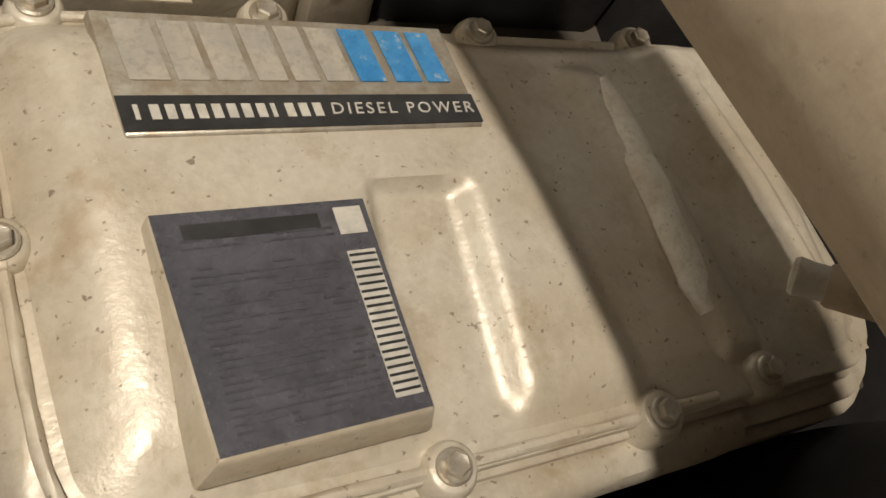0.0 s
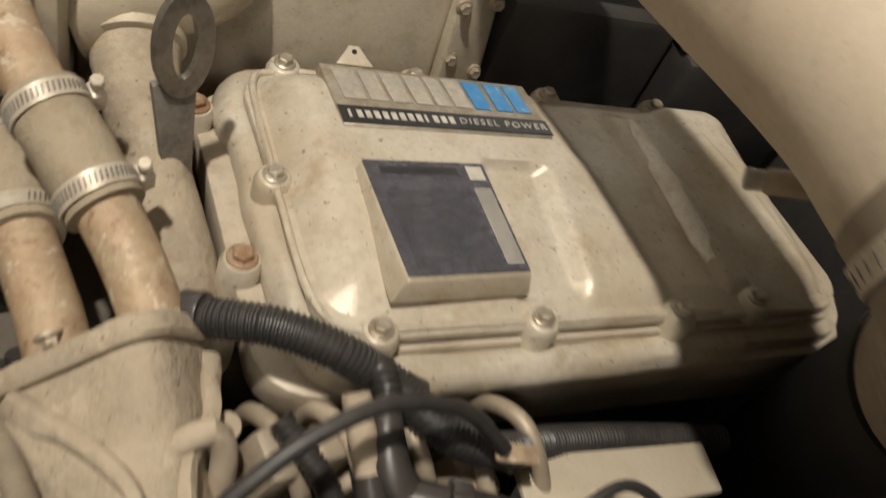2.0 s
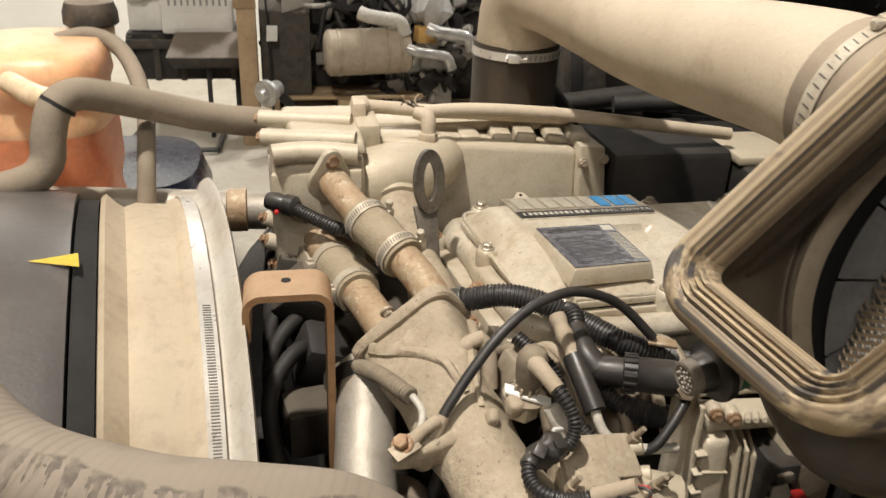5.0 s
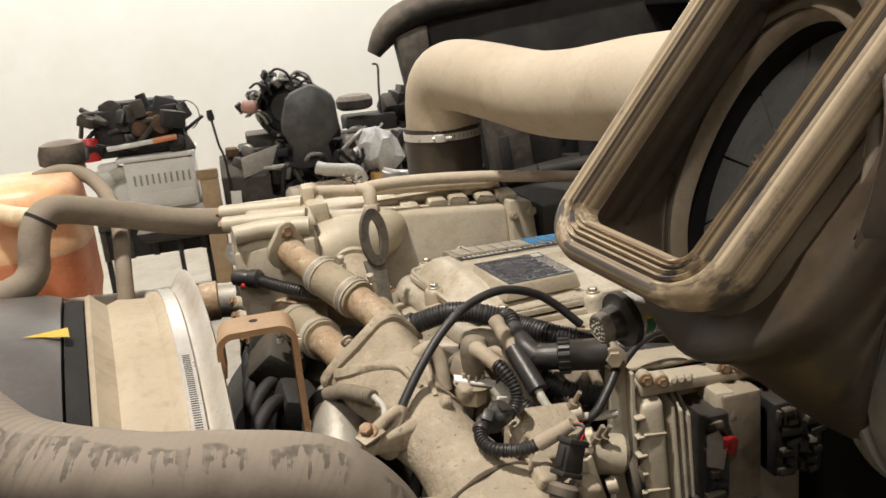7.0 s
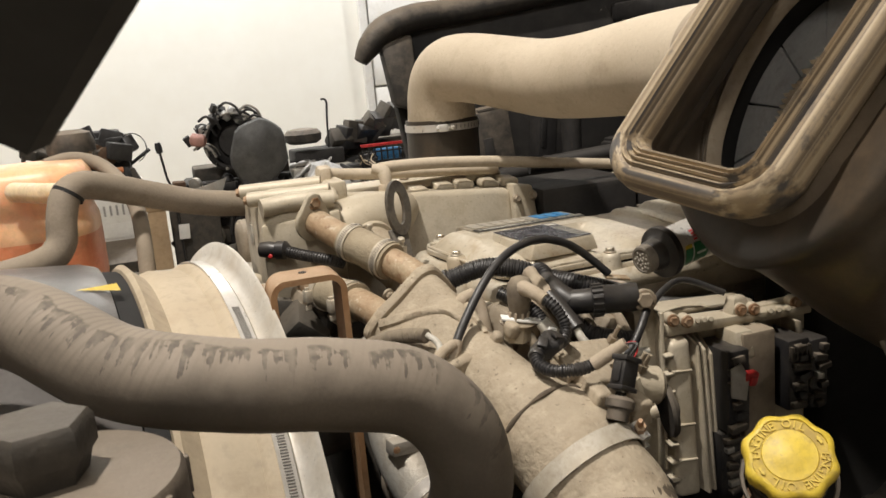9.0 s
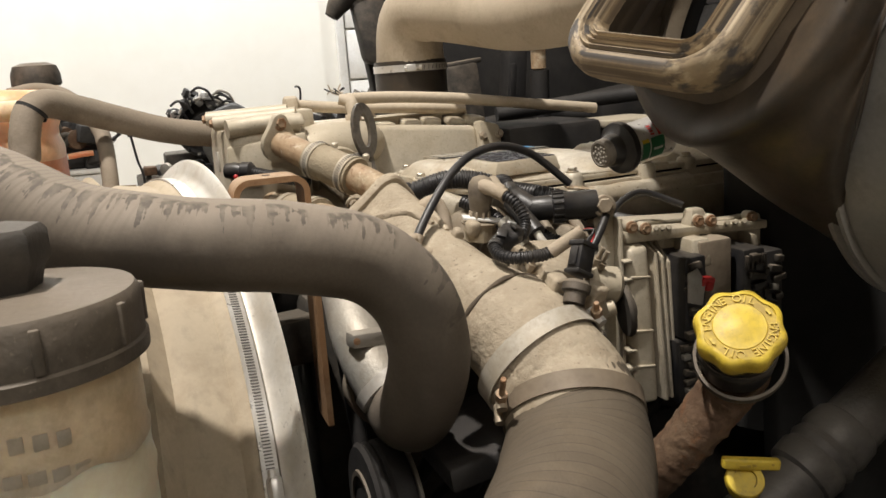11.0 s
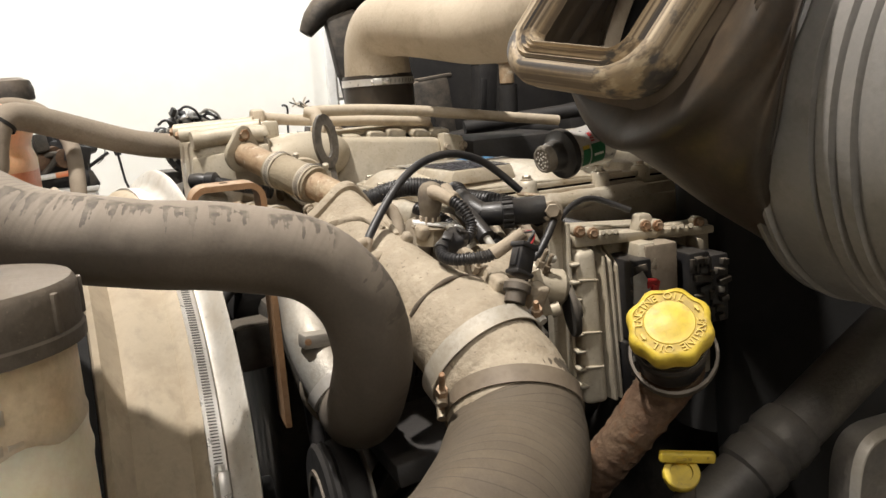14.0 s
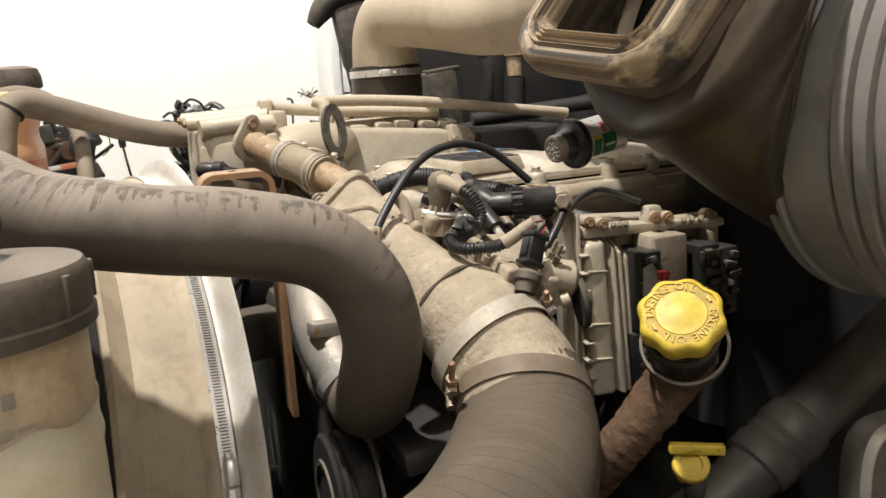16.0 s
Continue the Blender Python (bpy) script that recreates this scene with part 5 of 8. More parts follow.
def connector(x, y, z, w, h, parent, seed):
    r2 = random.Random(seed)
    body = part("connector", span((x - w / 2, y - 0.02, z - h / 2), (x + w / 2, y + 0.05, z + h / 2), 0.004), PLASTIC, parent, "black multi-pin connector")
    for k in range(7):
        zz = z - h / 2 + h * (k + 0.6) / 7.4
        part("latch", box((x + r2.uniform(-0.2, 0.2) * w, y - 0.022, zz), (w * r2.uniform(0.35, 0.8), 0.012, h / 11), 0.0015, (r2.uniform(-15, 15), r2.uniform(-15, 15), 0)), (PLASTIC, PLASTIC_DUSTY, LOOM, ALLOY)[(k + seed) % 4] if k % 2 else PLASTIC_DUSTY, body)
    return body


c1 = connector(0.206, -0.462, 1.225, 0.034, 0.115, EC, 1)
part("lever", prism([(-0.014, -0.02), (0.006, -0.026), (0.012, 0.004), (0.002, 0.024), (-0.012, 0.018)], 0.004, along((0.199, -0.492, 1.245), (-0.2, -1, 0.1)), 0.001), ALLOY, c1, "grey lever")
part("clip", join(box((0.214, -0.492, 1.247), (0.02, 0.012, 0.018), 0.002, (10, 8, 0)), box((0.214, -0.499, 1.244), (0.008, 0.004, 0.012), 0.001, (10, 8, 0))), RED, c1, "red locking clip")
connector(0.2, -0.452, 1.12, 0.032, 0.09, EC, 2)
connector(0.302, -0.462, 1.23, 0.036, 0.1, EC, 3)
connector(0.345, -0.452, 1.22, 0.03, 0.1, EC, 4)
for p in ((0.139, -0.436, 1.324), (0.158, -0.44, 1.32), (0.248, -0.432, 1.318), (0.268, -0.434, 1.316), (0.345, -0.425, 1.31)):
    part("spacer", lathe([(0.009, 0), (0.009, 0.014), (0.0075, 0.016)], along((p[0], p[1] + 0.012, p[2]), (-0.2, -1, 0.1)), 16), CAST, EC)
    bolt((p[0] - 0.003, p[1] - 0.004, p[2] + 0.001), (-0.2, -1, 0.1), RUST_BOLT, EC, 0.0058)
for x in (0.18, 0.19, 0.2, 0.296, 0.31, 0.325):
    part("terminal", lathe([(0.004, 0), (0.004, 0.02), (0.003, 0.022)], along((x, -0.43, 1.318 - (x - 0.13) * 0.06), (-0.5, -0.8, 0.25)), 10), CAST, EC)
part("bracket_ear", hexa([(0.232, -0.435, 1.31), (0.275, -0.43, 1.308), (0.275, -0.41, 1.308), (0.232, -0.41, 1.31)], [(0.24, -0.43, 1.335), (0.262, -0.425, 1.334), (0.262, -0.41, 1.334), (0.24, -0.41, 1.335)], 0.004), CAST, EC)
part("end_cover", roughened(hexa([(0.328, -0.446, 1.235), (0.352, -0.44, 1.235), (0.352, -0.412, 1.235), (0.328, -0.412, 1.235)], [(0.328, -0.444, 1.292), (0.344, -0.44, 1.286), (0.344, -0.412, 1.286), (0.328, -0.412, 1.292)], 0.004), 0.001, 40), CAST, EC, "dusty end cover")
for k in range(5):
    part("pin_row", box((0.288 + 0.007 * k, -0.484, 1.262), (0.004, 0.008, 0.02), 0.001), PLASTIC_DUSTY, EC)
for z in (1.19, 1.215, 1.245):
    part("side_clip", box((0.322, -0.478, z), (0.01, 0.012, 0.014), 0.003, (10, 0, 12)), PLASTIC_DUSTY, EC)
VB = thing("upright_bracket", (0.1, -0.42, 1.12), "dusty upright mounting bracket with a large bolt", "bracket")
part("plate", span((0.094, -0.43, 1.12), (0.116, -0.412, 1.362), 0.003), CAST, VB)
part("flange", span((0.114, -0.446, 1.12), (0.119, -0.414, 1.34), 0.0015), CAST, VB)
bolt((0.1, -0.432, 1.357), (-0.35, -0.9, 0.2), DUSTY_STEEL, VB, 0.0105, 0.01)
part("cover_tray", hexa([(0.12, -0.40, 1.318), (0.31, -0.38, 1.302), (0.31, -0.335, 1.302), (0.12, -0.345, 1.318)], [(0.12, -0.40, 1.326), (0.31, -0.38, 1.31), (0.31, -0.335, 1.31), (0.12, -0.345, 1.326)], 0.003), CAST, VB)

# ---- oil filler and dipstick ----
CAPN = Vector((-0.40, -0.555, 0.73)).normalized()
CAPP = Vector((0.074, -0.729, 1.275))
OF = thing("oil_filler", CAPP - Vector((0, 0, 0.2)), "yellow oil filler cap on a black neck and rusty tube", "oil filler")
cm = along(CAPP - CAPN * 0.023, CAPN, (-0.3, 0.3, 1)) @ Matrix.Scale(0.94, 4)


def lobes(a, j):
    return (0.045 * math.cos(8 * a) - 0.02) if j < 7 else 0.0


cap = part("cap", lathe([(0.043, -0.004), (0.0465, 0.0), (0.048, 0.008), (0.048, 0.017), (0.0465, 0.022), (0.043, 0.0245), (0.040, 0.0252), (0.0405, 0.0246), (0.0395, 0.0232), (0.0285, 0.0232), (0.0275, 0.0245), (0.017, 0.0248), (0.015, 0.0256), (0.001, 0.0262)], cm, 96, lobes), YELLOW, OF, "yellow lobed plastic cap with raised words", 50)
for start in (157, -27):
    for k, ch in enumerate("ENGINE OIL"):
        if ch == " ":
            continue
        a = radians(start - k * 13.4)
        mm = cm @ Matrix.Translation((0.0338 * math.cos(a), 0.0338 * math.sin(a), 0.0242)) @ pose(0, 0, 0, 0, 0, math.degrees(a) - 90)
        part("letter", text_geo(ch, 0.0132, mm, 0.0024), YELLOW, cap)
    a = radians(start + 28)
    part("arrow", prism([(-0.004, -0.0015), (0.001, -0.0015), (0.001, -0.003), (0.005, 0), (0.001, 0.003), (0.001, 0.0015), (-0.004, 0.0015)], 0.0012, cm @ Matrix.Translation((0.0345 * math.cos(a), 0.0345 * math.sin(a), 0.0248)) @ pose(0, 0, 0, 0, 0, math.degrees(a) + 90)), YELLOW, cap)
part("letter_ring", lathe([(0.0285, 0.0233), (0.0285, 0.0236), (0.0395, 0.0236), (0.0395, 0.0233)], cm, 64, None, False), YELLOW_DIRTY, cap, "grimy recessed ring")
part("neck", lathe([(0.039, -0.06), (0.041, -0.05), (0.041, -0.01), (0.043, -0.006)], cm, 40), PLASTIC, OF, "black plastic neck")
part("retainer_loop", lathe([(0.0475, -0.008), (0.051, -0.0075), (0.052, 0.0), (0.051, 0.0075), (0.0475, 0.008)], cm @ Matrix.Translation((0.002, -0.003, -0.046)) @ pose(0, 0, 0, 9, -6, 0), 56, None, False), LID, OF, "loose grey retaining loop")
part("neck_ring", lathe([(0.042, -0.03), (0.0435, -0.028), (0.0435, -0.02), (0.042, -0.018)], cm, 44), PLASTIC_DUSTY, OF)
nb = CAPP - CAPN * 0.085
part("tube", sweep([nb, nb - CAPN * 0.03, nb + Vector((-0.032, 0.045, -0.1)), nb + Vector((-0.062, 0.09, -0.17)), nb + Vector((-0.085, 0.14, -0.25))], [0.036, 0.033, 0.028, 0.028, 0.028], 44, 0.004, lumpy(0.0026, 190)), RUST_TUBE, OF, "badly rusted filler tube")
DP = Vector((0.113, -0.694, 1.101))
DS = thing("oil_dipstick", DP - Vector((0, 0, 0.2)), "yellow T-handled oil dipstick in a dark tube", "dipstick")
rt = Vector((0.92, -0.38, 0))
hm = Matrix.Translation(DP) @ Matrix.Rotation(math.atan2(rt.y, rt.x), 4, "Z")
part("handle", moved(box((0.004, 0, 0.0), (0.063, 0.0115, 0.0125), 0.003, (0, 5, 0), 3), hm), YELLOW, DS, "yellow plastic handle")
dm = along(DP + Vector((-0.006, -0.004, -0.016)), (-0.25, -0.62, 0.72))
part("collar", lathe([(0.0125, -0.006), (0.0125, 0.003), (0.0195, 0.003), (0.0208, 0.0015), (0.0208, -0.006)], dm, 32, None, False), YELLOW, DS, "round yellow collar")
part("plug", lathe([(0.0, 0.001), (0.012, 0.0005), (0.0125, -0.002), (0.0125, -0.03)], dm, 24), YELLOW, DS)
for x, w in ((-0.004, 0.012), (0.006, 0.004), (0.026, 0.003)):
    part("handle_mark", moved(box((x, -0.0068, 0.0), (w, 0.0008, 0.003), 0.0003), hm), YELLOW_DIRTY, DS)
part("tube", sweep([DP - Vector((0, 0, 0.024)), DP - Vector((0, 0, 0.06)), DP + Vector((0.01, 0.05, -0.2)), DP + Vector((0.0, 0.15, -0.4))], 0.012, 14), PLASTIC_DUSTY, DS)

# ---- air restriction gauge ----
RUBBER_FACE = material("grey_rubber_button", (0.20, 0.175, 0.14), (0.13, 0.112, 0.09), None, 0.75, 0, 60, 240, bump=0.5)
RG0, RG1 = Vector((0.041, -0.525, 1.437)), Vector((0.15, -0.503, 1.452))
rgn = (RG0 - RG1).normalized()
RG = thing("restriction_gauge", RG1, "tin air-restriction gauge with a black rubber boot", "gauge")
gm = along(RG0, rgn)
part("face", lathe([(0.0145, -0.02), (0.0165, -0.016), (0.0172, -0.003), (0.016, 0.0), (0.0135, 0.0008), (0.0128, -0.0006), (0.0, -0.0004)], gm, 32), RUBBER_FACE, RG, "dimpled grey rubber button")
for i in range(19):
    a, q = i * 2.4, 0.0027 * math.sqrt(i)
    part("face_dimple", moved(box((q * math.cos(a), q * math.sin(a), 0.0), (0.0022, 0.0022, 0.0014), 0.0004, (0, 0, 40 * i)), gm), PALE, RG)
part("boot", lathe([(0.0165, -0.01), (0.0185, -0.013), (0.0195, -0.024), (0.023, -0.027), (0.0305, -0.028), (0.0315, -0.031), (0.031, -0.036), (0.0275, -0.038)], gm, 44), PLASTIC, RG, "black rubber boot with a wide collar")
part("tin", lathe([(0.0262, -0.036), (0.0292, -0.0375), (0.0292, -0.0395), (0.0262, -0.042), (0.0258, -0.046), (0.0258, -0.094), (0.0268, -0.096), (0.0268, -0.099), (0.024, -0.101), (0.0, -0.101)], gm, 48), STAINLESS, RG, "shiny tin body")
side = gm.inverted().to_3x3() @ Vector((-0.5, -0.85, 0.25))
turn0 = math.degrees(math.atan2(side.y, side.x))
sign = 1 if (gm.inverted().to_3x3() @ Vector((0.1, 0.1, -1))).cross(side).z > 0 else -1


def tin_patch(a0, a1, h0, h1, mat, label):
    verts, faces = [], []
    n = 8
    for i in range(n + 1):
        a = radians(a0 + (a1 - a0) * i / n)
        for h in (h0, h1):
            verts.append(gm @ Vector((0.0262 * math.cos(a), 0.0262 * math.sin(a), h)))
    for i in range(n):
        faces.append([2 * i, 2 * i + 1, 2 * i + 3, 2 * i + 2])
    part("print_patch", (verts, faces), mat, RG, label)


for a0, a1, h0, h1, mat, label in ((-70, -20, -0.044, -0.056, GREEN, "green print"), (-70, -10, -0.058, -0.08, GREEN, "green print"), (-45, -38, -0.062, -0.077, WHITE_PART, "white print"), (-8, 30, -0.072, -0.082, RED, "red print"), (-20, -10, -0.044, -0.055, YELLOW, "yellow print")):
    tin_patch(turn0 + sign * a0, turn0 + sign * a1, h0, h1, mat, label)
for k in range(4):
    tin_patch(turn0 + sign * (-4 + 8 * k), turn0 + sign * (1 + 8 * k), -0.066, -0.06, RED, "red print")

# ---- looms, sensors and cables ----
def cable(name, pts, r, mat, label, ribs=False, group=""):
    geo = ribbed(pts, r) if ribs else sweep(pts, r, 12, 0.006)
    return solo(name, geo, mat, label, "cable" if not ribs else "loom", group)


BT = thing("black_tube", (-0.17, -0.45, 1.34), "thin black rubber tube arching over the engine", "tube")
part("end_sleeve", sweep([(-0.176, -0.452, 1.332), (-0.17, -0.447, 1.342), (-0.163, -0.441, 1.354)], 0.0068, 12), SLEEVE, BT, "dusty end sleeve")
part("end_tab", box((0.098, -0.366, 1.374), (0.036, 0.014, 0.004), 0.0015, (10, 12, -5)), RUSTY, BT, "brown end tab")
part("tube", sweep([(-0.171, -0.448, 1.34), (-0.162, -0.44, 1.356), (-0.132, -0.42, 1.39), (-0.098, -0.4, 1.42), (-0.06, -0.38, 1.438), (-0.015, -0.363, 1.443), (0.025, -0.358, 1.432), (0.055, -0.356, 1.412), (0.086, -0.366, 1.381)], 0.0055, 14, 0.006), LOOM, BT)
WL = thing("wiring_loom", (-0.1, -0.26, 1.36), "thick black corrugated wiring loom along the valve cover", "loom")
for p, n in (((-0.112, -0.252, 1.377), (0.8, -0.4, 0.4)), ((0.03, -0.315, 1.368), (0.8, -0.4, -0.2))):
    part("tape_band", lathe([(0.0145, -0.009), (0.0162, -0.007), (0.0158, 0.0), (0.0163, 0.007), (0.0155, 0.009)], along(p, n), 22), PLASTIC, WL)
part("conduit", ribbed([(-0.125, -0.245, 1.37), (-0.1, -0.259, 1.382), (-0.06, -0.275, 1.394), (-0.02, -0.292, 1.39), (0.02, -0.31, 1.374), (0.056, -0.345, 1.366), (0.1, -0.352, 1.35), (0.15, -0.335, 1.323), (0.232, -0.323, 1.298), (0.345, -0.325, 1.29)], 0.0132), LOOM, WL)
cable("sensor_loom", [(-0.058, -0.462, 1.394), (-0.05, -0.474, 1.386), (-0.044, -0.483, 1.373), (-0.043, -0.489, 1.361), (-0.05, -0.496, 1.35), (-0.062, -0.501, 1.347)], 0.0064, LOOM, "looped black corrugated sensor loom", True)
cable("sensor_loom", [(-0.083, -0.5, 1.346), (-0.093, -0.511, 1.341), (-0.095, -0.525, 1.336), (-0.087, -0.543, 1.334), (-0.07, -0.554, 1.335), (-0.054, -0.555, 1.335), (-0.042, -0.555, 1.338)], 0.0066, LOOM, "looped black corrugated sensor loom", True)
cable("taped_lead", [(-0.044, -0.555, 1.337), (-0.03, -0.562, 1.347), (-0.012, -0.572, 1.361)], [0.0082, 0.0078, 0.0068], SLEEVE, "dusty taped end of a sensor loom")
for k in range(3):
    cable("thin_wire", [(-0.013, -0.572, 1.36), (-0.004, -0.578 - 0.003 * k, 1.362), (-0.006 - 0.003 * k, -0.585, 1.354), (-0.014 - 0.003 * k, -0.586, 1.345)], 0.0013, RED if k == 0 else PLASTIC, "thin wire entering a connector", False, "sensor wires")
sc = thing("sensor_connector", (-0.03, -0.584, 1.3), "black plastic two-pin sensor connector", "connector")
cm = along((-0.022, -0.584, 1.331), (0.4, 0.3, 0.86), (0.3, -0.9, 0.1)) @ Matrix.Scale(0.86, 4)
part("body", moved(box((0, 0, 0), (0.027, 0.021, 0.034), 0.003), cm), PLASTIC, sc)
part("latch", moved(box((0.0, -0.0125, 0.002), (0.013, 0.006, 0.026), 0.0015), cm), PLASTIC, sc)
part("latch", moved(box((0.0145, 0.0, 0.0), (0.004, 0.012, 0.024), 0.0012), cm), PLASTIC, sc)
for k in (-1, 1):
    part("keyway", moved(box((0.009 * k, -0.0112, -0.002), (0.0025, 0.003, 0.028), 0.0006), cm), PLASTIC, sc)
part("crown", moved(box((0, 0, 0.019), (0.031, 0.025, 0.007), 0.0015), cm), PLASTIC, sc)
part("collar", moved(box((0, 0, -0.019), (0.031, 0.025, 0.006), 0.0018), cm), PLASTIC, sc)
part("foot", lathe([(0.012, -0.03), (0.0125, -0.018), (0.016, -0.016), (0.016, -0.008), (0.012, -0.004)], along((-0.03, -0.59, 1.312), (0.4, 0.3, 0.86)), 18), PLASTIC_DUSTY, sc)
tc = thing("taped_junction", (-0.066, -0.468, 1.33), "lump of black tape round a loom junction", "junction")
part("tape", roughened(lathe([(0.007, -0.02), (0.011, -0.016), (0.0135, -0.006), (0.012, 0.0), (0.014, 0.006), (0.0125, 0.014), (0.008, 0.02)], along((-0.074, -0.501, 1.348), (0.9, 0.2, 0.3)), 20, lambda a, j: 0.14 * math.sin(3 * a + j)), 0.003, 80), PLASTIC, tc)
part("tape_tail", box((-0.062, -0.506, 1.36), (0.018, 0.01, 0.003), 0.001, (30, 20, 30)), PLASTIC, tc)
part("tape_fold", box((-0.083, -0.51, 1.357), (0.014, 0.012, 0.005), 0.0015, (20, -30, 50)), PLASTIC, tc)
part("white_tie", box((-0.06, -0.488, 1.362), (0.014, 0.004, 0.005), 0.001, (0, 20, 25)), WHITE_PART, tc, "white tie end")
part("tape_wrap", lathe([(0.0085, -0.006), (0.0095, -0.004), (0.0092, 0.004), (0.0084, 0.006)], along((-0.091, -0.508, 1.343), (0.6, 0.75, 0.25)), 16), PLASTIC, tc)
BOOT = material("grimy_brown_rubber", (0.2, 0.165, 0.12), (0.13, 0.105, 0.08), None, 0.8, 0, 40, 220, bump=0.4, topdust=0.35, dust=(0.36, 0.3, 0.21))
ps = thing("pressure_sensor", (-0.07, -0.41, 1.35), "dusty mushroom-shaped pressure sensor on the elbow", "sensor")
pt = along((-0.071, -0.421, 1.384), (0.1, -0.05, 1))
part("boot", lathe([(0.011, -0.026), (0.0115, -0.016), (0.0135, -0.01), (0.0155, 0.0), (0.0168, 0.011), (0.0158, 0.021), (0.0115, 0.028), (0.004, 0.031)], pt, 28, lambda a, j: 0.03 * math.sin(2 * a + 0.7 * j)), BOOT, ps, "dusty rubber boot")
part("outlet", sweep([(-0.071, -0.428, 1.402), (-0.065, -0.445, 1.4), (-0.056, -0.465, 1.392)], [0.0105, 0.0088, 0.0082], 16), SLEEVE, ps)
for i in range(9):
    a = i * 2 * math.pi / 9
    part("boot_rib", moved(box((0.0125 * math.cos(a), 0.0125 * math.sin(a), -0.02), (0.003, 0.003, 0.012), 0.0008, (0, 0, math.degrees(a))), pt), SLEEVE, ps)
part("washer", lathe([(0.0, -0.032), (0.022, -0.031), (0.0235, -0.028), (0.0, -0.026)], pt, 20), DUSTY_STEEL, ps)
part("base", lathe([(0.017, -0.052), (0.017, -0.032), (0.013, -0.03)], pt, 6), CAST, ps)
tg = thing("cable_tag", (-0.075, -0.43, 1.35), "white plastic cable tag", "tag")
part("strip", hexa([(-0.097, -0.424, 1.362), (-0.053, -0.444, 1.355), (-0.05, -0.434, 1.357), (-0.094, -0.411, 1.364)], [(-0.097, -0.424, 1.3655), (-0.053, -0.444, 1.3585), (-0.05, -0.434, 1.3605), (-0.094, -0.411, 1.3675)], 0.001), WHITE_PART, tg)
part("stub", lathe([(0.009, -0.03), (0.01, 0.0), (0.0085, 0.012)], along((-0.05, -0.455, 1.352), (-0.5, 0.5, 0.8)), 16), PALE, tg)
# large angled plug
EP = thing("angled_plug", (0.06, -0.39, 1.33), "large black angled round electrical plug", "plug")
pm = along((0.014, -0.384, 1.357), (0.93, -0.36, 0.02))
part("barrel", lathe([(0.0, -0.004), (0.013, -0.002), (0.0165, 0.004), (0.0165, 0.03), (0.02, 0.031), (0.0205, 0.045), (0.019, 0.047), (0.0195, 0.082), (0.0185, 0.09), (0.0, 0.091)], pm, 36), PLASTIC, EP)
for i in range(16):
    a = i * math.pi / 8
    part("grip_rib", moved(box((0.0208 * math.cos(a), 0.0208 * math.sin(a), 0.038), (0.003, 0.003, 0.014), 0.0008), pm), PLASTIC, EP)
part("elbow", sweep([(0.008, -0.332, 1.381), (0.007, -0.35, 1.376), (0.009, -0.372, 1.366), (0.018, -0.385, 1.357)], [0.0105, 0.012, 0.015, 0.0165], 22, 0.004), PLASTIC, EP)
part("lead", ribbed([(0.004, -0.29, 1.37), (0.007, -0.305, 1.386), (0.009, -0.32, 1.388), (0.008, -0.336, 1.38)], 0.0095), LOOM, EP)
# lower clutter under the looms
cable("branch_loom", [(0.0, -0.28, 1.35), (0.005, -0.31, 1.318), (0.0, -0.35, 1.3), (0.003, -0.4, 1.295), (0.03, -0.43, 1.285)], 0.009, SLEEVE, "dusty tan wrapped branch of the loom")
cable("branch_loom", [(0.03, -0.36, 1.32), (0.06, -0.38, 1.3), (0.1, -0.39, 1.29), (0.15, -0.38, 1.28)], 0.013, LOOM, "black corrugated branch of the loom", True)
cable("branch_loom", [(-0.06, -0.33, 1.37), (-0.03, -0.37, 1.35), (-0.02, -0.4, 1.32), (0.0, -0.43, 1.3)], 0.008, LOOM, "black corrugated branch of the loom", True)
cable("thin_cable", [(0.1, -0.436, 1.345), (0.08, -0.45, 1.325), (0.06, -0.458, 1.305), (0.04, -0.45, 1.292)], 0.0055, LOOM, "thin black cable to the upright bracket")
cable("thin_cable", [(0.11, -0.42, 1.336), (0.15, -0.40, 1.356), (0.19, -0.39, 1.36), (0.235, -0.415, 1.34)], 0.0045, LOOM, "thin black cable over the control module")
cable("grey_tube", [(-0.245, -0.255, 1.295), (-0.234, -0.289, 1.318), (-0.216, -0.34, 1.34), (-0.2, -0.388, 1.353), (-0.191, -0.408, 1.356)], 0.0085, BOOT, "short grey corrugated tube by the elbow", True)
cable("bare_lead", [(-0.19, -0.408, 1.357), (-0.182, -0.425, 1.35), (-0.188, -0.447, 1.342), (-0.204, -0.468, 1.346)], 0.004, PALE, "pale lead bolted to the elbow's lug")
for x, y, z, sx, sy, sz in ((-0.07, -0.34, 1.33, 0.03, 0.04, 0.05), (-0.03, -0.33, 1.325, 0.04, 0.03, 0.05), (0.035, -0.31, 1.31, 0.05, 0.03, 0.06), (0.075, -0.35, 1.29, 0.04, 0.04, 0.07)):
    solo("injector_line_block", box((x, y, z - 0.02), (sx, sy, sz + 0.04), 0.008, (10, 15, 20)), DUSTY_STEEL, "dusty metal fuel line block under the looms", "fuel block", "fuel blocks")
for k in range(5):
    x = -0.075 + 0.045 * k
    cable("fuel_line", [(x, -0.29, 1.29), (x + 0.004, -0.305, 1.335), (x + 0.02, -0.335, 1.35), (x + 0.035, -0.37, 1.32), (x + 0.045, -0.4, 1.27)], 0.007, SLEEVE if k % 2 else DUSTY_STEEL, "dusty curved fuel line beside the valve cover", False, "fuel lines")
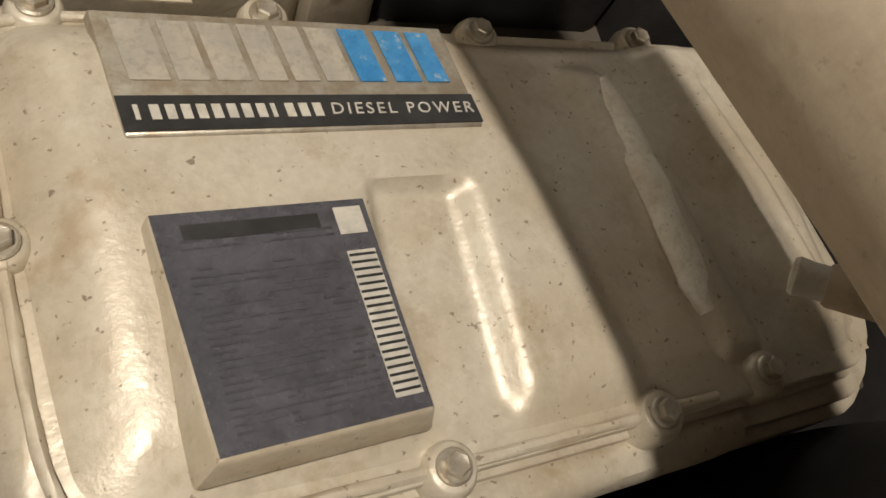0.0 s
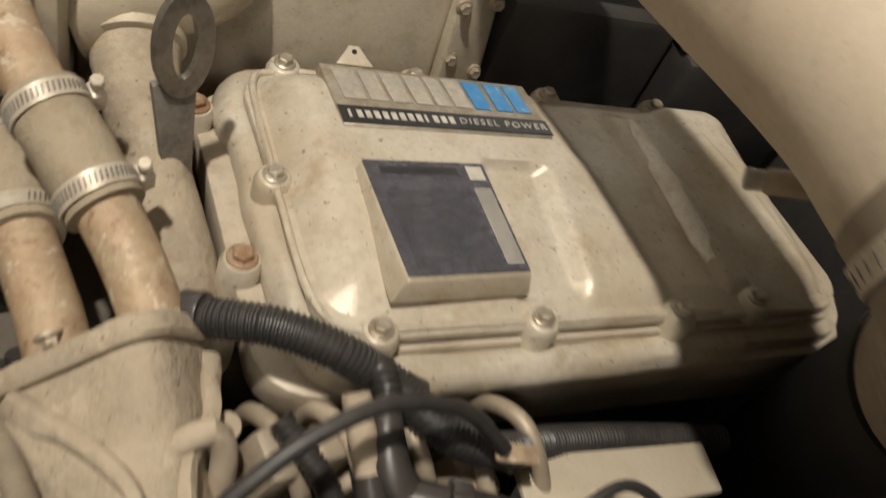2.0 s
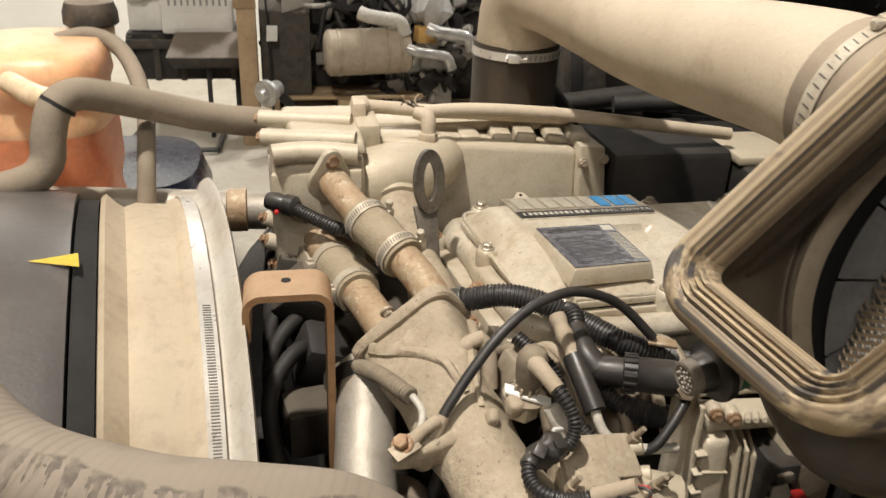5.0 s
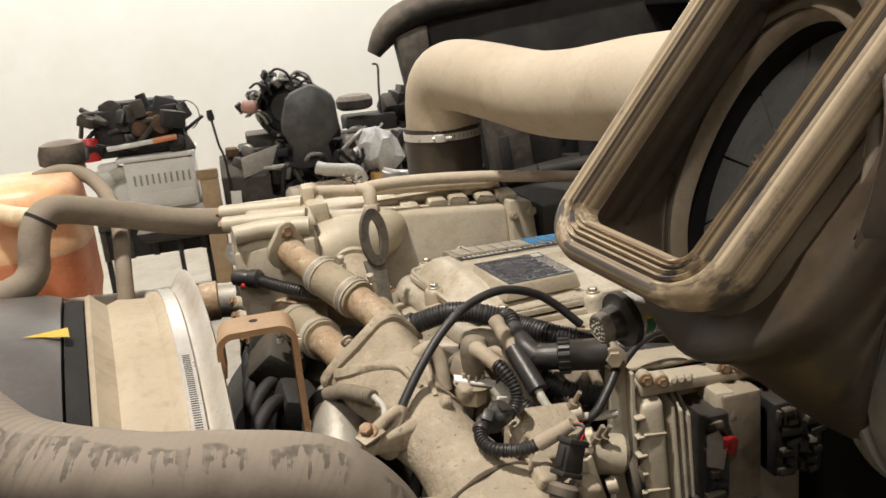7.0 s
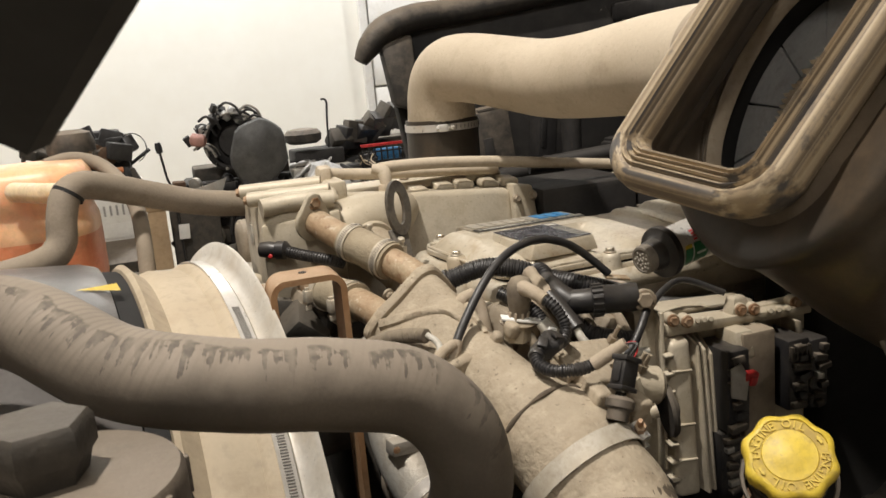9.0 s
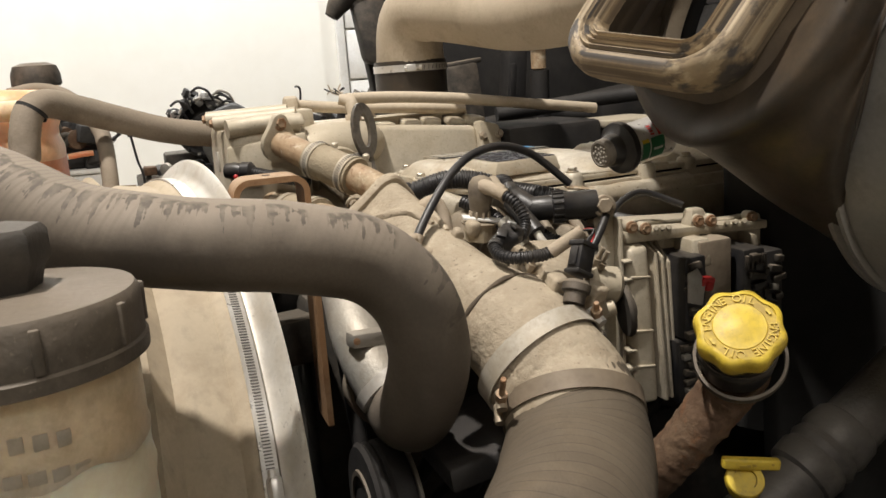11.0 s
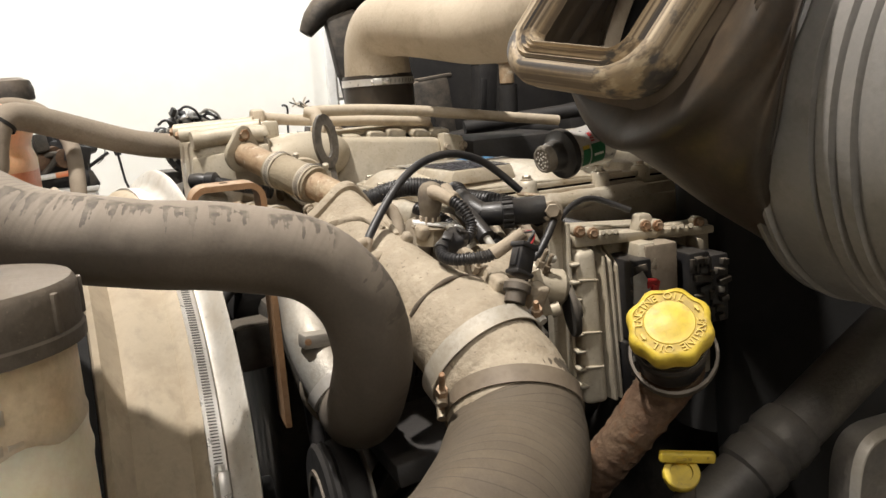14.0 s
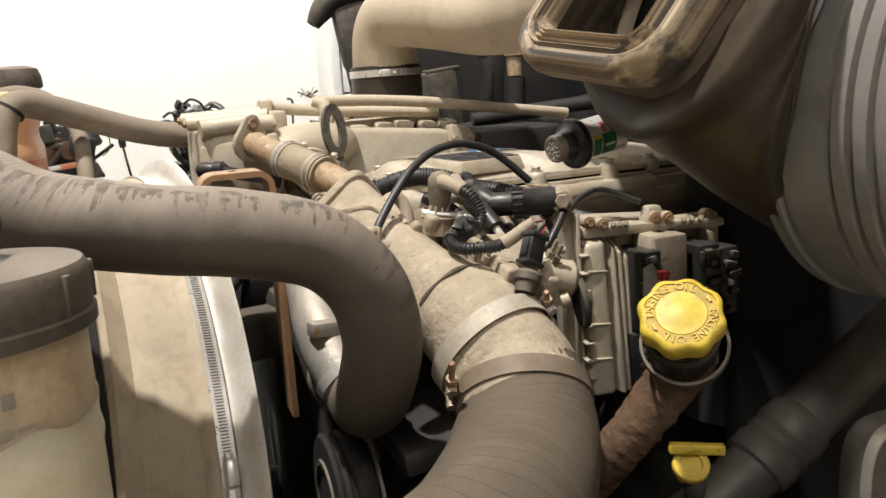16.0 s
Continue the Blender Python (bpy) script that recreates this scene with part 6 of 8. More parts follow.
solo("hose_tee", join(sweep([(-0.125, -0.345, 1.37), (-0.105, -0.34, 1.378), (-0.095, -0.345, 1.36), (-0.095, -0.36, 1.325)], 0.009, 14), lathe([(0.009, 0), (0.01, 0.02)], along((-0.09, -0.31, 1.325), (0, -0.5, 1)), 14)), SLEEVE, "dusty tan hose tee beside the elbow", "fitting")

vs = thing("upright_sensor", (0.0, -0.42, 1.31), "upright tan-and-black sensor with a pale tail", "sensor")
part("top", sweep([(-0.014, -0.325, 1.392), (-0.01, -0.35, 1.378), (-0.006, -0.37, 1.366)], 0.0095, 14, 0.004, lambda s, a: 0.0008 * math.sin(s * 1800)), SLEEVE, vs)
part("body", sweep([(-0.006, -0.37, 1.366), (-0.002, -0.395, 1.352), (0.004, -0.425, 1.332)], 0.012, 14), PLASTIC, vs)
part("tail", sweep([(0.004, -0.425, 1.332), (0.008, -0.44, 1.318), (0.025, -0.452, 1.306), (0.06, -0.455, 1.3), (0.09, -0.45, 1.295)], 0.0055, 10), PALE, vs)

# ---- strap bracket and lifting eye ----
SB = thing("strap_bracket", (-0.31, -0.27, 1.1), "rust-brown folded steel strap bracket", "bracket")


def strap(x0, x1, z1, zl, zr, th, r, y0, y1):
    out, inn = [], []
    for k in range(8):
        a = radians(180 - 90 * k / 7)
        out.append((x0 + r + r * math.cos(a), z1 - r + r * math.sin(a)))
        inn.append((x0 + r + (r - th) * math.cos(a), z1 - r + (r - th) * math.sin(a)))
    for k in range(8):
        a = radians(90 - 90 * k / 7)
        out.append((x1 - r + r * math.cos(a), z1 - r + r * math.sin(a)))
        inn.append((x1 - r + (r - th) * math.cos(a), z1 - r + (r - th) * math.sin(a)))
    out = [(x0, zl)] + out + [(x1, zr)]
    inn = [(x0 + th, zl)] + inn + [(x1 - th, zr)]
    ra = [Vector((x, y0, z)) for x, z in out]
    rb = [Vector((x, y1, z)) for x, z in out]
    rc = [Vector((x, y1, z)) for x, z in inn]
    rd = [Vector((x, y0, z)) for x, z in inn]
    n = len(out)
    verts = ra + rb + rc + rd
    faces = []
    for q in range(4):
        p = (q + 1) % 4
        for i in range(n - 1):
            faces.append([q * n + i, q * n + i + 1, p * n + i + 1, p * n + i])
    faces.append([0, n, 2 * n, 3 * n])
    faces.append([n - 1, 4 * n - 1, 3 * n - 1, 2 * n - 1])
    return verts, faces


part("strap", strap(-0.36, -0.262, 1.428, 1.372, 1.08, 0.008, 0.022, -0.31, -0.25), BRACKET, SB)
# near-black disc on the strap, drawn in place of a shaded hole
part("hole", lathe([(0.0055, 0), (0.0055, 0.0008)], pose(-0.312, -0.275, 1.4278), 16), DARK, SB)
EYE_STEEL = material("worn_dark_steel", (0.20, 0.185, 0.16), (0.11, 0.10, 0.09), (0.30, 0.26, 0.2), 0.45, 0.5, 30, 180, bump=0.3)
LE = thing("lifting_eye", (-0.12, -0.09, 1.31), "worn dark steel lifting eye with an oval hole", "lifting eye")
em = along((-0.122, -0.072, 1.461), (0.5, -1, 0.12))
part("plate", plate_hole(oval(0.024, 0.044, 40), oval(0.0105, 0.027, 40), 0.007, em), EYE_STEEL, LE)
part("shank", hexa([(-0.122, -0.13, 1.33), (-0.106, -0.122, 1.33), (-0.109, -0.116, 1.33), (-0.125, -0.124, 1.33)], [(-0.14, -0.084, 1.428), (-0.107, -0.0675, 1.428), (-0.11, -0.0615, 1.428), (-0.143, -0.078, 1.428)], 0.0015), EYE_STEEL, LE)

# ---- fittings on the upper housings ----
for name, pts, r in (("upper_tube", [(-0.105, 0.085, 1.508), (-0.06, 0.1, 1.507), (0.01, 0.11, 1.503), (0.12, 0.118, 1.492), (0.24, 0.125, 1.475), (0.42, 0.13, 1.45)], 0.0105), ("lower_tube", [(-0.196, 0.14, 1.505), (-0.15, 0.15, 1.498), (-0.08, 0.155, 1.49), (0.02, 0.16, 1.482), (0.15, 0.17, 1.47)], 0.0105)):
    solo(name, sweep(pts, r, 16, 0.01), PIPE, "dusty tan tube running along the cooler housing", "tube", "cooler tubes")
FT = thing("tube_fitting", (-0.1, 0.075, 1.46), "tan tube elbow fitting with loose tie ends", "fitting")
part("elbow", sweep([(-0.098, 0.07, 1.455), (-0.098, 0.072, 1.485), (-0.1, 0.08, 1.503), (-0.118, 0.086, 1.509)], [0.0105, 0.011, 0.0125, 0.009], 18, 0.005, lumpy(0.0012, 60)), PIPE, FT)
part("hex_nut", lathe([(0.0135, -0.008), (0.0145, -0.006), (0.0145, 0.006), (0.0135, 0.008)], pose(-0.098, 0.071, 1.474), 6), PIPE, FT)
for i in range(9):
    a = i * 0.8
    p0 = Vector((-0.112, 0.085, 1.515))
    part("tie_end", sweep([p0, p0 + Vector((-0.01 + 0.008 * math.cos(a), 0.004, 0.008 + 0.004 * math.sin(a))), p0 + Vector((-0.012 + 0.018 * math.cos(a), 0.004 * math.sin(a), 0.012 + 0.008 * math.sin(2 * a)))], 0.0013, 6), PIPE if i % 2 else PLASTIC, FT)
part("stand", lathe([(0.01, 1.45), (0.01, 1.475)], pose(-0.097, 0.07, 0), 16), PIPE, FT)
part("corner_fitting", join(box((-0.196, 0.12, 1.5), (0.02, 0.03, 0.036), 0.004), lathe([(0.013, -0.02), (0.015, -0.018), (0.015, 0.0), (0.012, 0.004)], along((-0.185, 0.14, 1.505), (1, 0.1, 0)), 16)), PIPE, FT)
part("rear_box", span((-0.205, 0.06, 1.455), (-0.17, 0.2, 1.498), 0.006), CAST, FH)
part("front_roll", sweep([(-0.325, -0.002, 1.478), (-0.3, 0.0, 1.48), (-0.26, -0.008, 1.483), (-0.21, -0.015, 1.48)], 0.015, 18), CAST, FH)
for p, q in (((-0.338, 0.05, 1.487), (-0.21, 0.01, 1.492)), ((-0.342, 0.125, 1.492), (-0.21, 0.085, 1.496))):
    part("bolt_roll", sweep([p, Vector(p).lerp(Vector(q), 0.35), Vector(p).lerp(Vector(q), 0.7), q], 0.0125, 16), CAST, FH)
    bolt(p, (-0.95, 0.3, -0.03), RUST_BOLT, FH, 0.0075)
for x, y, z in ((-0.335, 0.02, 1.34), (-0.338, 0.1, 1.34), (-0.325, 0.02, 1.3)):
    part("boss", lathe([(0.012, -0.02), (0.012, 0.004), (0.01, 0.007)], along((x, y, z), (-0.8, -0.3, 0.5)), 16), CAST, FH)
    bolt((x - 0.006, y - 0.002, z + 0.004), (-0.8, -0.3, 0.5), RUST_BOLT, FH, 0.006)
part("tag", box((-0.3325, 0.13, 1.418), (0.002, 0.032, 0.034), 0.0006, (0, 0, 3)), PALE, FH, "small pale tag")
part("pad", hexa([(-0.33, 0.0, 1.36), (-0.205, -0.035, 1.36), (-0.2, 0.0, 1.36), (-0.325, 0.02, 1.36)], [(-0.33, -0.004, 1.45), (-0.205, -0.034, 1.465), (-0.2, 0.0, 1.465), (-0.325, 0.02, 1.45)], 0.006), CAST, FH)
# rounded bulge and stub of the cooler
part("bulge", sweep([(-0.2, 0.04, 1.41), (-0.15, 0.045, 1.425), (-0.09, 0.07, 1.43), (-0.06, 0.12, 1.43)], [0.055, 0.05, 0.04, 0.03], 26, 0.01), CAST, CO)
part("stub", sweep([(-0.152, 0.02, 1.40), (-0.147, -0.03, 1.38), (-0.135, -0.09, 1.355), (-0.12, -0.16, 1.32), (-0.11, -0.2, 1.28)], [0.038, 0.033, 0.026, 0.034, 0.036], 28, 0.008, lumpy(0.002, 30)), MANIFOLD, CO, "dusty cast branch")
part("stub_ring", lathe([(0.036, -0.006), (0.041, -0.004), (0.041, 0.004), (0.036, 0.006)], along((-0.151, 0.005, 1.395), (0.05, -0.9, -0.35)), 30), CAST, CO)
for x, y, z in ((0.155, 0.095, 1.42), (0.158, 0.09, 1.36), (0.195, 0.11, 1.42), (0.195, 0.1, 1.34), (0.13, 0.2, 1.465), (0.05, 0.2, 1.468), (-0.03, 0.2, 1.47)):
    bolt((x, y - 0.004, z), (0.1, -0.9 if z < 1.45 else 0, 0.1 if z < 1.45 else 1), DUSTY_STEEL, CO, 0.006)
for i in range(5):
    x = -0.02 + i * 0.045
    part("lug", roughened(box((x + 0.006 * (i % 2), 0.15, 1.452 - 0.0012 * i), (0.034, 0.05, 0.014 + 0.004 * (i % 3)), 0.006, (4, 5, 0), 3), 0.002, 40), CAST, CO)
RC = thing("rear_housing", (0.35, 0.15, 1.1), "dark grimy housing behind the cooler", "housing")
part("body", span((0.212, 0.1, 1.2), (0.42, 0.3, 1.43), 0.012), GRIME, RC)
part("box", span((0.424, 0.06, 1.25), (0.62, 0.26, 1.41), 0.01), GRIME, RC)
part("cover", span((0.42, 0.08, 1.41), (0.56, 0.22, 1.425), 0.004), CAST, RC)
# gas sensor lead
sl = thing("gas_sensor", (-0.31, -0.01, 1.38), "black gas sensor plug with ribbed lead", "sensor")
part("plug", lathe([(0.0, -0.02), (0.012, -0.018), (0.014, -0.004), (0.012, 0.008), (0.015, 0.01), (0.015, 0.024), (0.009, 0.03)], along((-0.318, -0.012, 1.412), (0.8, -0.5, -0.05)), 22), PLASTIC, sl)
part("pip", lathe([(0.0034, 0), (0.0034, 0.004), (0.0022, 0.005)], along((-0.322, -0.026, 1.405), (-0.3, -1, 0)), 12), RED, sl, "red pip")
part("lead", ribbed([(-0.3, -0.025, 1.41), (-0.27, -0.05, 1.402), (-0.24, -0.07, 1.395), (-0.215, -0.07, 1.385)], 0.0085), LOOM, sl)
for i in range(4):
    solo("valve_block", box((-0.31 + 0.03 * i, 0.0 - 0.02 * i, 1.30 + 0.012 * (i % 2)), (0.035, 0.045, 0.06), 0.008, (10 * i, 12, 20 * i)), DUSTY_STEEL if i % 2 else BLOCK, "grimy metal block below the front housing", "block", "grimy blocks")

# ---- coolant bottle and its hoses ----
OB = thing("coolant_bottle", (-0.69, 0.33, 1.2), "dusty orange translucent coolant bottle with a black cap", "coolant bottle")
BOTTLE_TOP = material("pale_orange_plastic", (0.85, 0.52, 0.3), (0.8, 0.44, 0.24), None, 0.4, 0, 8, 120, bump=0.05, glow=0.6)
for name, mat, lab_, prof in (("bottle", ORANGE, "red-orange lower part full of coolant", ((1.2, 0.0), (1.2, 0.85), (1.215, 0.97), (1.27, 1.0), (1.3, 0.93), (1.32, 0.93), (1.35, 1.0), (1.44, 1.0))), ("bottle_top", BOTTLE_TOP, "pale orange upper part", ((1.44, 1.0), (1.46, 1.0), (1.478, 0.94), (1.492, 0.94), (1.508, 1.0), (1.545, 0.97), (1.562, 0.85), (1.568, 0.0)))):
    part(name, loft([[Vector((-0.69 + x * s, 0.33 + y * s, z)) for x, y in oval(0.105, 0.13, 40, 0, 0, 3.2)] for z, s in prof]), mat, OB, lab_, 50)
part("neck", lathe([(0.036, 1.55), (0.036, 1.6)], pose(-0.622, 0.43, -0.012), 26), TANK_STAINED, OB)
part("cap", lathe([(0.041, 1.59), (0.045, 1.593), (0.0445, 1.612), (0.039, 1.628), (0.024, 1.634), (0.0, 1.635)], pose(-0.622, 0.43, -0.02), 40), PLASTIC_DUSTY, OB, "black screw cap")
YH = thing("coolant_tee_hose", (-0.6, 0.09, 1.4), "dusty tan rubber coolant tee hose", "hose")
part("hose", sweep([(-0.33, 0.2, 1.462), (-0.4, 0.18, 1.475), (-0.475, 0.153, 1.5), (-0.55, 0.12, 1.528), (-0.59, 0.095, 1.538), (-0.612, 0.075, 1.525), (-0.622, 0.06, 1.49), (-0.628, 0.05, 1.455), (-0.662, 0.035, 1.432), (-0.78, 0.03, 1.415), (-0.95, 0.03, 1.4)], 0.0228, 26, 0.008, lumpy(0.0008, 20)), HOSE, YH)
part("branch", sweep([(-0.6, 0.09, 1.53), (-0.64, 0.115, 1.53), (-0.7, 0.2, 1.53)], 0.0165, 24), TANK_STAINED, YH, "pale plastic outlet of the bottle")
clamp((-0.608, 0.079, 1.528), (0.55, 0.35, 0.8), 0.0235, DARK, YH, None, 0.006, False)
solo("overflow_hose", sweep([(-0.665, 0.36, 1.556), (-0.62, 0.375, 1.563), (-0.575, 0.36, 1.55), (-0.54, 0.3, 1.52), (-0.515, 0.2, 1.48), (-0.51, 0.13, 1.43), (-0.512, 0.1, 1.37), (-0.518, 0.09, 1.28), (-0.52, 0.09, 1.1)], 0.0135, 18), HOSE, "dusty rubber overflow hose from the bottle", "hose")
TP = thing("cross_pipe", (-0.6, 0.15, 1.3), "grey metal cross pipe with a rusty clamp", "pipe")
part("pipe", sweep([(-1.0, 0.18, 1.36), (-0.7, 0.165, 1.35), (-0.5, 0.152, 1.343), (-0.34, 0.15, 1.333)], 0.03, 24), ALLOY, TP)
part("rust_band", lathe([(0.03, -0.016), (0.034, -0.014), (0.034, 0.014), (0.03, 0.016)], along((-0.385, 0.15, 1.336), (1, 0, 0)), 28), RUSTY, TP, "rusty clamp band")

# ---- lower front: pipe, pulleys, belt ----
LPI = thing("water_outlet_pipe", (-0.25, -0.42, 1.1), "grey cast water pipe elbow with a clamp", "pipe")
part("pipe", sweep([(-0.222, -0.26, 1.295), (-0.226, -0.3, 1.28), (-0.232, -0.35, 1.252), (-0.236, -0.4, 1.222), (-0.228, -0.445, 1.186), (-0.212, -0.475, 1.155), (-0.19, -0.5, 1.13)], 0.035, 28, 0.008, lumpy(0.001, 20)), ALLOY, LPI)
part("lug", box((-0.238, -0.44, 1.238), (0.046, 0.022, 0.018), 0.003, (0, 5, 12)), ALLOY, LPI)
part("lug_screw", lathe([(0.0, 0.0), (0.0042, 0.0), (0.0042, 0.004), (0.0, 0.0045)], along((-0.253, -0.452, 1.24), (-0.2, -1, 0.1)), 12), RUST_BOLT, LPI)
part("collar", lathe([(0.036, -0.012), (0.039, -0.01), (0.039, 0.006), (0.036, 0.01)], along((-0.223, -0.275, 1.29), (-0.08, -0.75, -0.5)), 30), GRIME, LPI, "dark rubber collar")
part("band", lathe([(0.036, -0.008), (0.0395, -0.007), (0.0395, 0.007), (0.036, 0.008)], along((-0.224, -0.455, 1.178), (0.4, -0.65, -0.64)), 32), STAINLESS, LPI)
PU = thing("belt_pulley", (-0.22, -0.38, 0.9), "dark grooved belt pulley with a pale rim", "pulley")
part("wheel", lathe([(0.02, -0.25), (0.09, -0.25), (0.095, -0.245), (0.09, -0.24), (0.095, -0.235), (0.09, -0.23), (0.095, -0.225), (0.095, -0.2), (0.08, -0.198), (0.075, -0.21), (0.03, -0.212), (0.03, -0.19), (0.0, -0.19)], along((0, -0.4, 0.985), (1, 0, 0)), 48), GRIME, PU)
part("rim", lathe([(0.088, -0.199), (0.093, -0.197), (0.095, -0.193), (0.09, -0.192)], along((0, -0.4, 0.985), (1, 0, 0)), 48, None, False), ALLOY, PU)
part("face_ring", lathe([(0.052, -0.251), (0.053, -0.254), (0.0595, -0.254), (0.061, -0.251)], along((0, -0.4, 0.985), (1, 0, 0)), 48, None, False), LID, PU, "dusty ring on the pulley's face")
solo("drive_belt", sweep([(-0.225, -0.31, 1.0), (-0.225, -0.25, 1.15), (-0.225, -0.2, 1.25)], 0.012, 10), PLASTIC, "worn black drive belt", "belt")
solo("front_cross_bracket", hexa([(-0.19, -0.58, 1.085), (-0.02, -0.56, 1.1), (-0.02, -0.4, 1.1), (-0.19, -0.4, 1.085)], [(-0.19, -0.57, 1.11), (-0.02, -0.55, 1.125), (-0.02, -0.4, 1.13), (-0.19, -0.4, 1.11)], 0.004), GRIME, "grimy cast bracket below the hoses", "bracket")

# ---- dark surroundings of the engine bay ----
CW = thing("cowl_panel", (0.7, 0.85, 1.2), "black plastic cowl panel with a rolled rubber lip", "cowl panel")
part("rolled_lip", sweep([(0.06, 0.82, 1.70), (0.085, 0.82, 1.735), (0.13, 0.82, 1.775), (0.21, 0.82, 1.80), (0.34, 0.82, 1.81), (0.5, 0.81, 1.83), (0.8, 0.79, 1.87), (1.3, 0.75, 1.93)], [0.018, 0.03, 0.036, 0.036, 0.034, 0.034, 0.034, 0.034], 18, 0.015), PLASTIC_DUSTY, CW, "rolled rubber lip")
part("panel", hexa([(0.2, 0.84, 1.25), (1.5, 0.8, 1.25), (1.5, 0.84, 1.25), (0.2, 0.88, 1.25)], [(0.12, 0.83, 1.775), (1.5, 0.76, 1.95), (1.5, 0.8, 1.95), (0.12, 0.87, 1.775)], 0.006), GRIME, CW)
part("side_flap", hexa([(0.135, 0.78, 1.58), (0.2, 0.78, 1.56), (0.2, 0.84, 1.56), (0.135, 0.84, 1.58)], [(0.11, 0.8, 1.74), (0.2, 0.8, 1.76), (0.2, 0.84, 1.76), (0.11, 0.84, 1.74)], 0.012), PLASTIC_DUSTY, CW)

# added black panels, built as a cab firewall, that shut out light
FW = thing("firewall", (0.9, 0, 0.4), "black panel added as the cab firewall to block light behind the engine", "firewall")
part("panel", span((0.95, -0.95, 0.35), (0.99, 0.82, 2.15), 0.01), GRIME, FW)
part("ledge", span((0.78, -0.95, 1.75), (0.95, 0.8, 1.8), 0.01), GRIME, FW)
part("tunnel", span((0.66, -0.3, 0.5), (0.95, 0.5, 1.3), 0.02), GRIME, FW)
for i, (x, y, z, sx, sy, sz, m) in enumerate(((0.33, 0.62, 1.42, 0.1, 0.06, 0.28, PLASTIC_DUSTY), (0.42, 0.6, 1.36, 0.2, 0.12, 0.05, GRIME), (0.55, 0.55, 1.39, 0.22, 0.1, 0.05, GRIME), (0.7, 0.5, 1.42, 0.2, 0.14, 0.09, GRIME), (0.5, 0.4, 1.31, 0.3, 0.2, 0.09, GRIME), (0.47, 0.62, 1.5, 0.06, 0.05, 0.2, GRIME))):
    ob = thing("bay_box", (x, y, z - sz / 2), "black plastic box in the shade beside the cowl", "box", "boxes in the bay")
    part("shell", box((x, y, z), (sx, sy, sz), 0.012, (0, 6 * (i % 3) - 6, 8 * (i % 2))), m, ob)
    part("strap", box((x - sx * 0.2, y - sy * 0.52, z), (sx * 0.25, 0.006, sz * 0.5), 0.002, (0, 6 * (i % 3) - 6, 8 * (i % 2))), ALLOY if i == 1 else GRIME, ob)
    part("lid", box((x, y, z + sz * 0.5), (sx * 0.94, sy * 0.9, 0.012), 0.004, (0, 6 * (i % 3) - 6, 8 * (i % 2))), m, ob)
HV = thing("heater_valve", (0.45, 0.5, 1.5), "brass heater valve hanging under the intake pipe", "valve")
part("body", lathe([(0.01, -0.03), (0.018, -0.026), (0.018, 0.02), (0.024, 0.022), (0.024, 0.034), (0.012, 0.04)], pose(0.46, 0.45, 1.56), 20), RUSTY, HV)
part("stem", lathe([(0.022, -0.16), (0.024, -0.03)], pose(0.46, 0.45, 1.56), 16), GRIME, HV)
for k, pts in enumerate(([(0.25, 0.5, 1.40), (0.5, 0.5, 1.42), (0.75, 0.45, 1.40), (0.94, 0.4, 1.38)], [(0.3, 0.35, 1.44), (0.55, 0.3, 1.46), (0.8, 0.2, 1.47), (0.94, 0.15, 1.45)], [(0.2, 0.45, 1.45), (0.3, 0.5, 1.36), (0.45, 0.45, 1.33), (0.7, 0.3, 1.35)])):
    solo("heater_hose", sweep(pts, 0.02 - 0.003 * k, 14, 0.02), GRIME, "black hose in the shade behind the engine", "hose", "hoses at the firewall")
# added near-black sheets stand for deep shade and screen off the floor
FR_ = thing("shade_backing", (0.6, -0.45, 0.5), "near-black backing sheets added for the deep shade beside the engine", "liner")
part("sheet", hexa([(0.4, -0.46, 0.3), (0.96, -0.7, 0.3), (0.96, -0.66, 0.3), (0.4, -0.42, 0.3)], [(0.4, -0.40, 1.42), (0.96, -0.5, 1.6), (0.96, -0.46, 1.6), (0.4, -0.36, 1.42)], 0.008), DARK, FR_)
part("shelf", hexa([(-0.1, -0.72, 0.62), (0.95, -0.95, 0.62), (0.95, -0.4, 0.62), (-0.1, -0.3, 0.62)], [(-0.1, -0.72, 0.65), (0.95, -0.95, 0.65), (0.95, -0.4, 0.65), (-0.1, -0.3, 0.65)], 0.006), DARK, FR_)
SHAFT = material("dusty_shaft_steel", (0.11, 0.103, 0.096), (0.16, 0.145, 0.125), None, 0.5, 0.3, 14, 160, bump=0.4, topdust=0.5, dust=(0.26, 0.23, 0.19))
SP = thing("steering_shaft", (0.4, -0.6, 0.9), "dark jointed steering shaft running down beside the engine", "shaft")
part("tube", sweep([(0.13, -0.52, 0.85), (0.278, -0.55, 0.944), (0.42, -0.55, 1.03), (0.558, -0.55, 1.117), (0.8, -0.55, 1.26), (0.95, -0.55, 1.35)], 0.042, 26, 0.02), SHAFT, SP)
sd = Vector((0.28, 0, 0.173)).normalized()
part("boot", lathe([(0.043, -0.05), (0.048, -0.045), (0.05, -0.02), (0.046, -0.01), (0.05, 0.0), (0.046, 0.012), (0.05, 0.022), (0.047, 0.05), (0.043, 0.055)], along((0.36, -0.55, 0.994), sd), 30), SHAFT, SP, "ribbed dusty boot")
MB = thing("mount_bracket", (0.34, -0.78, 0.8), "dark rounded cast mount at the bay's edge", "bracket")
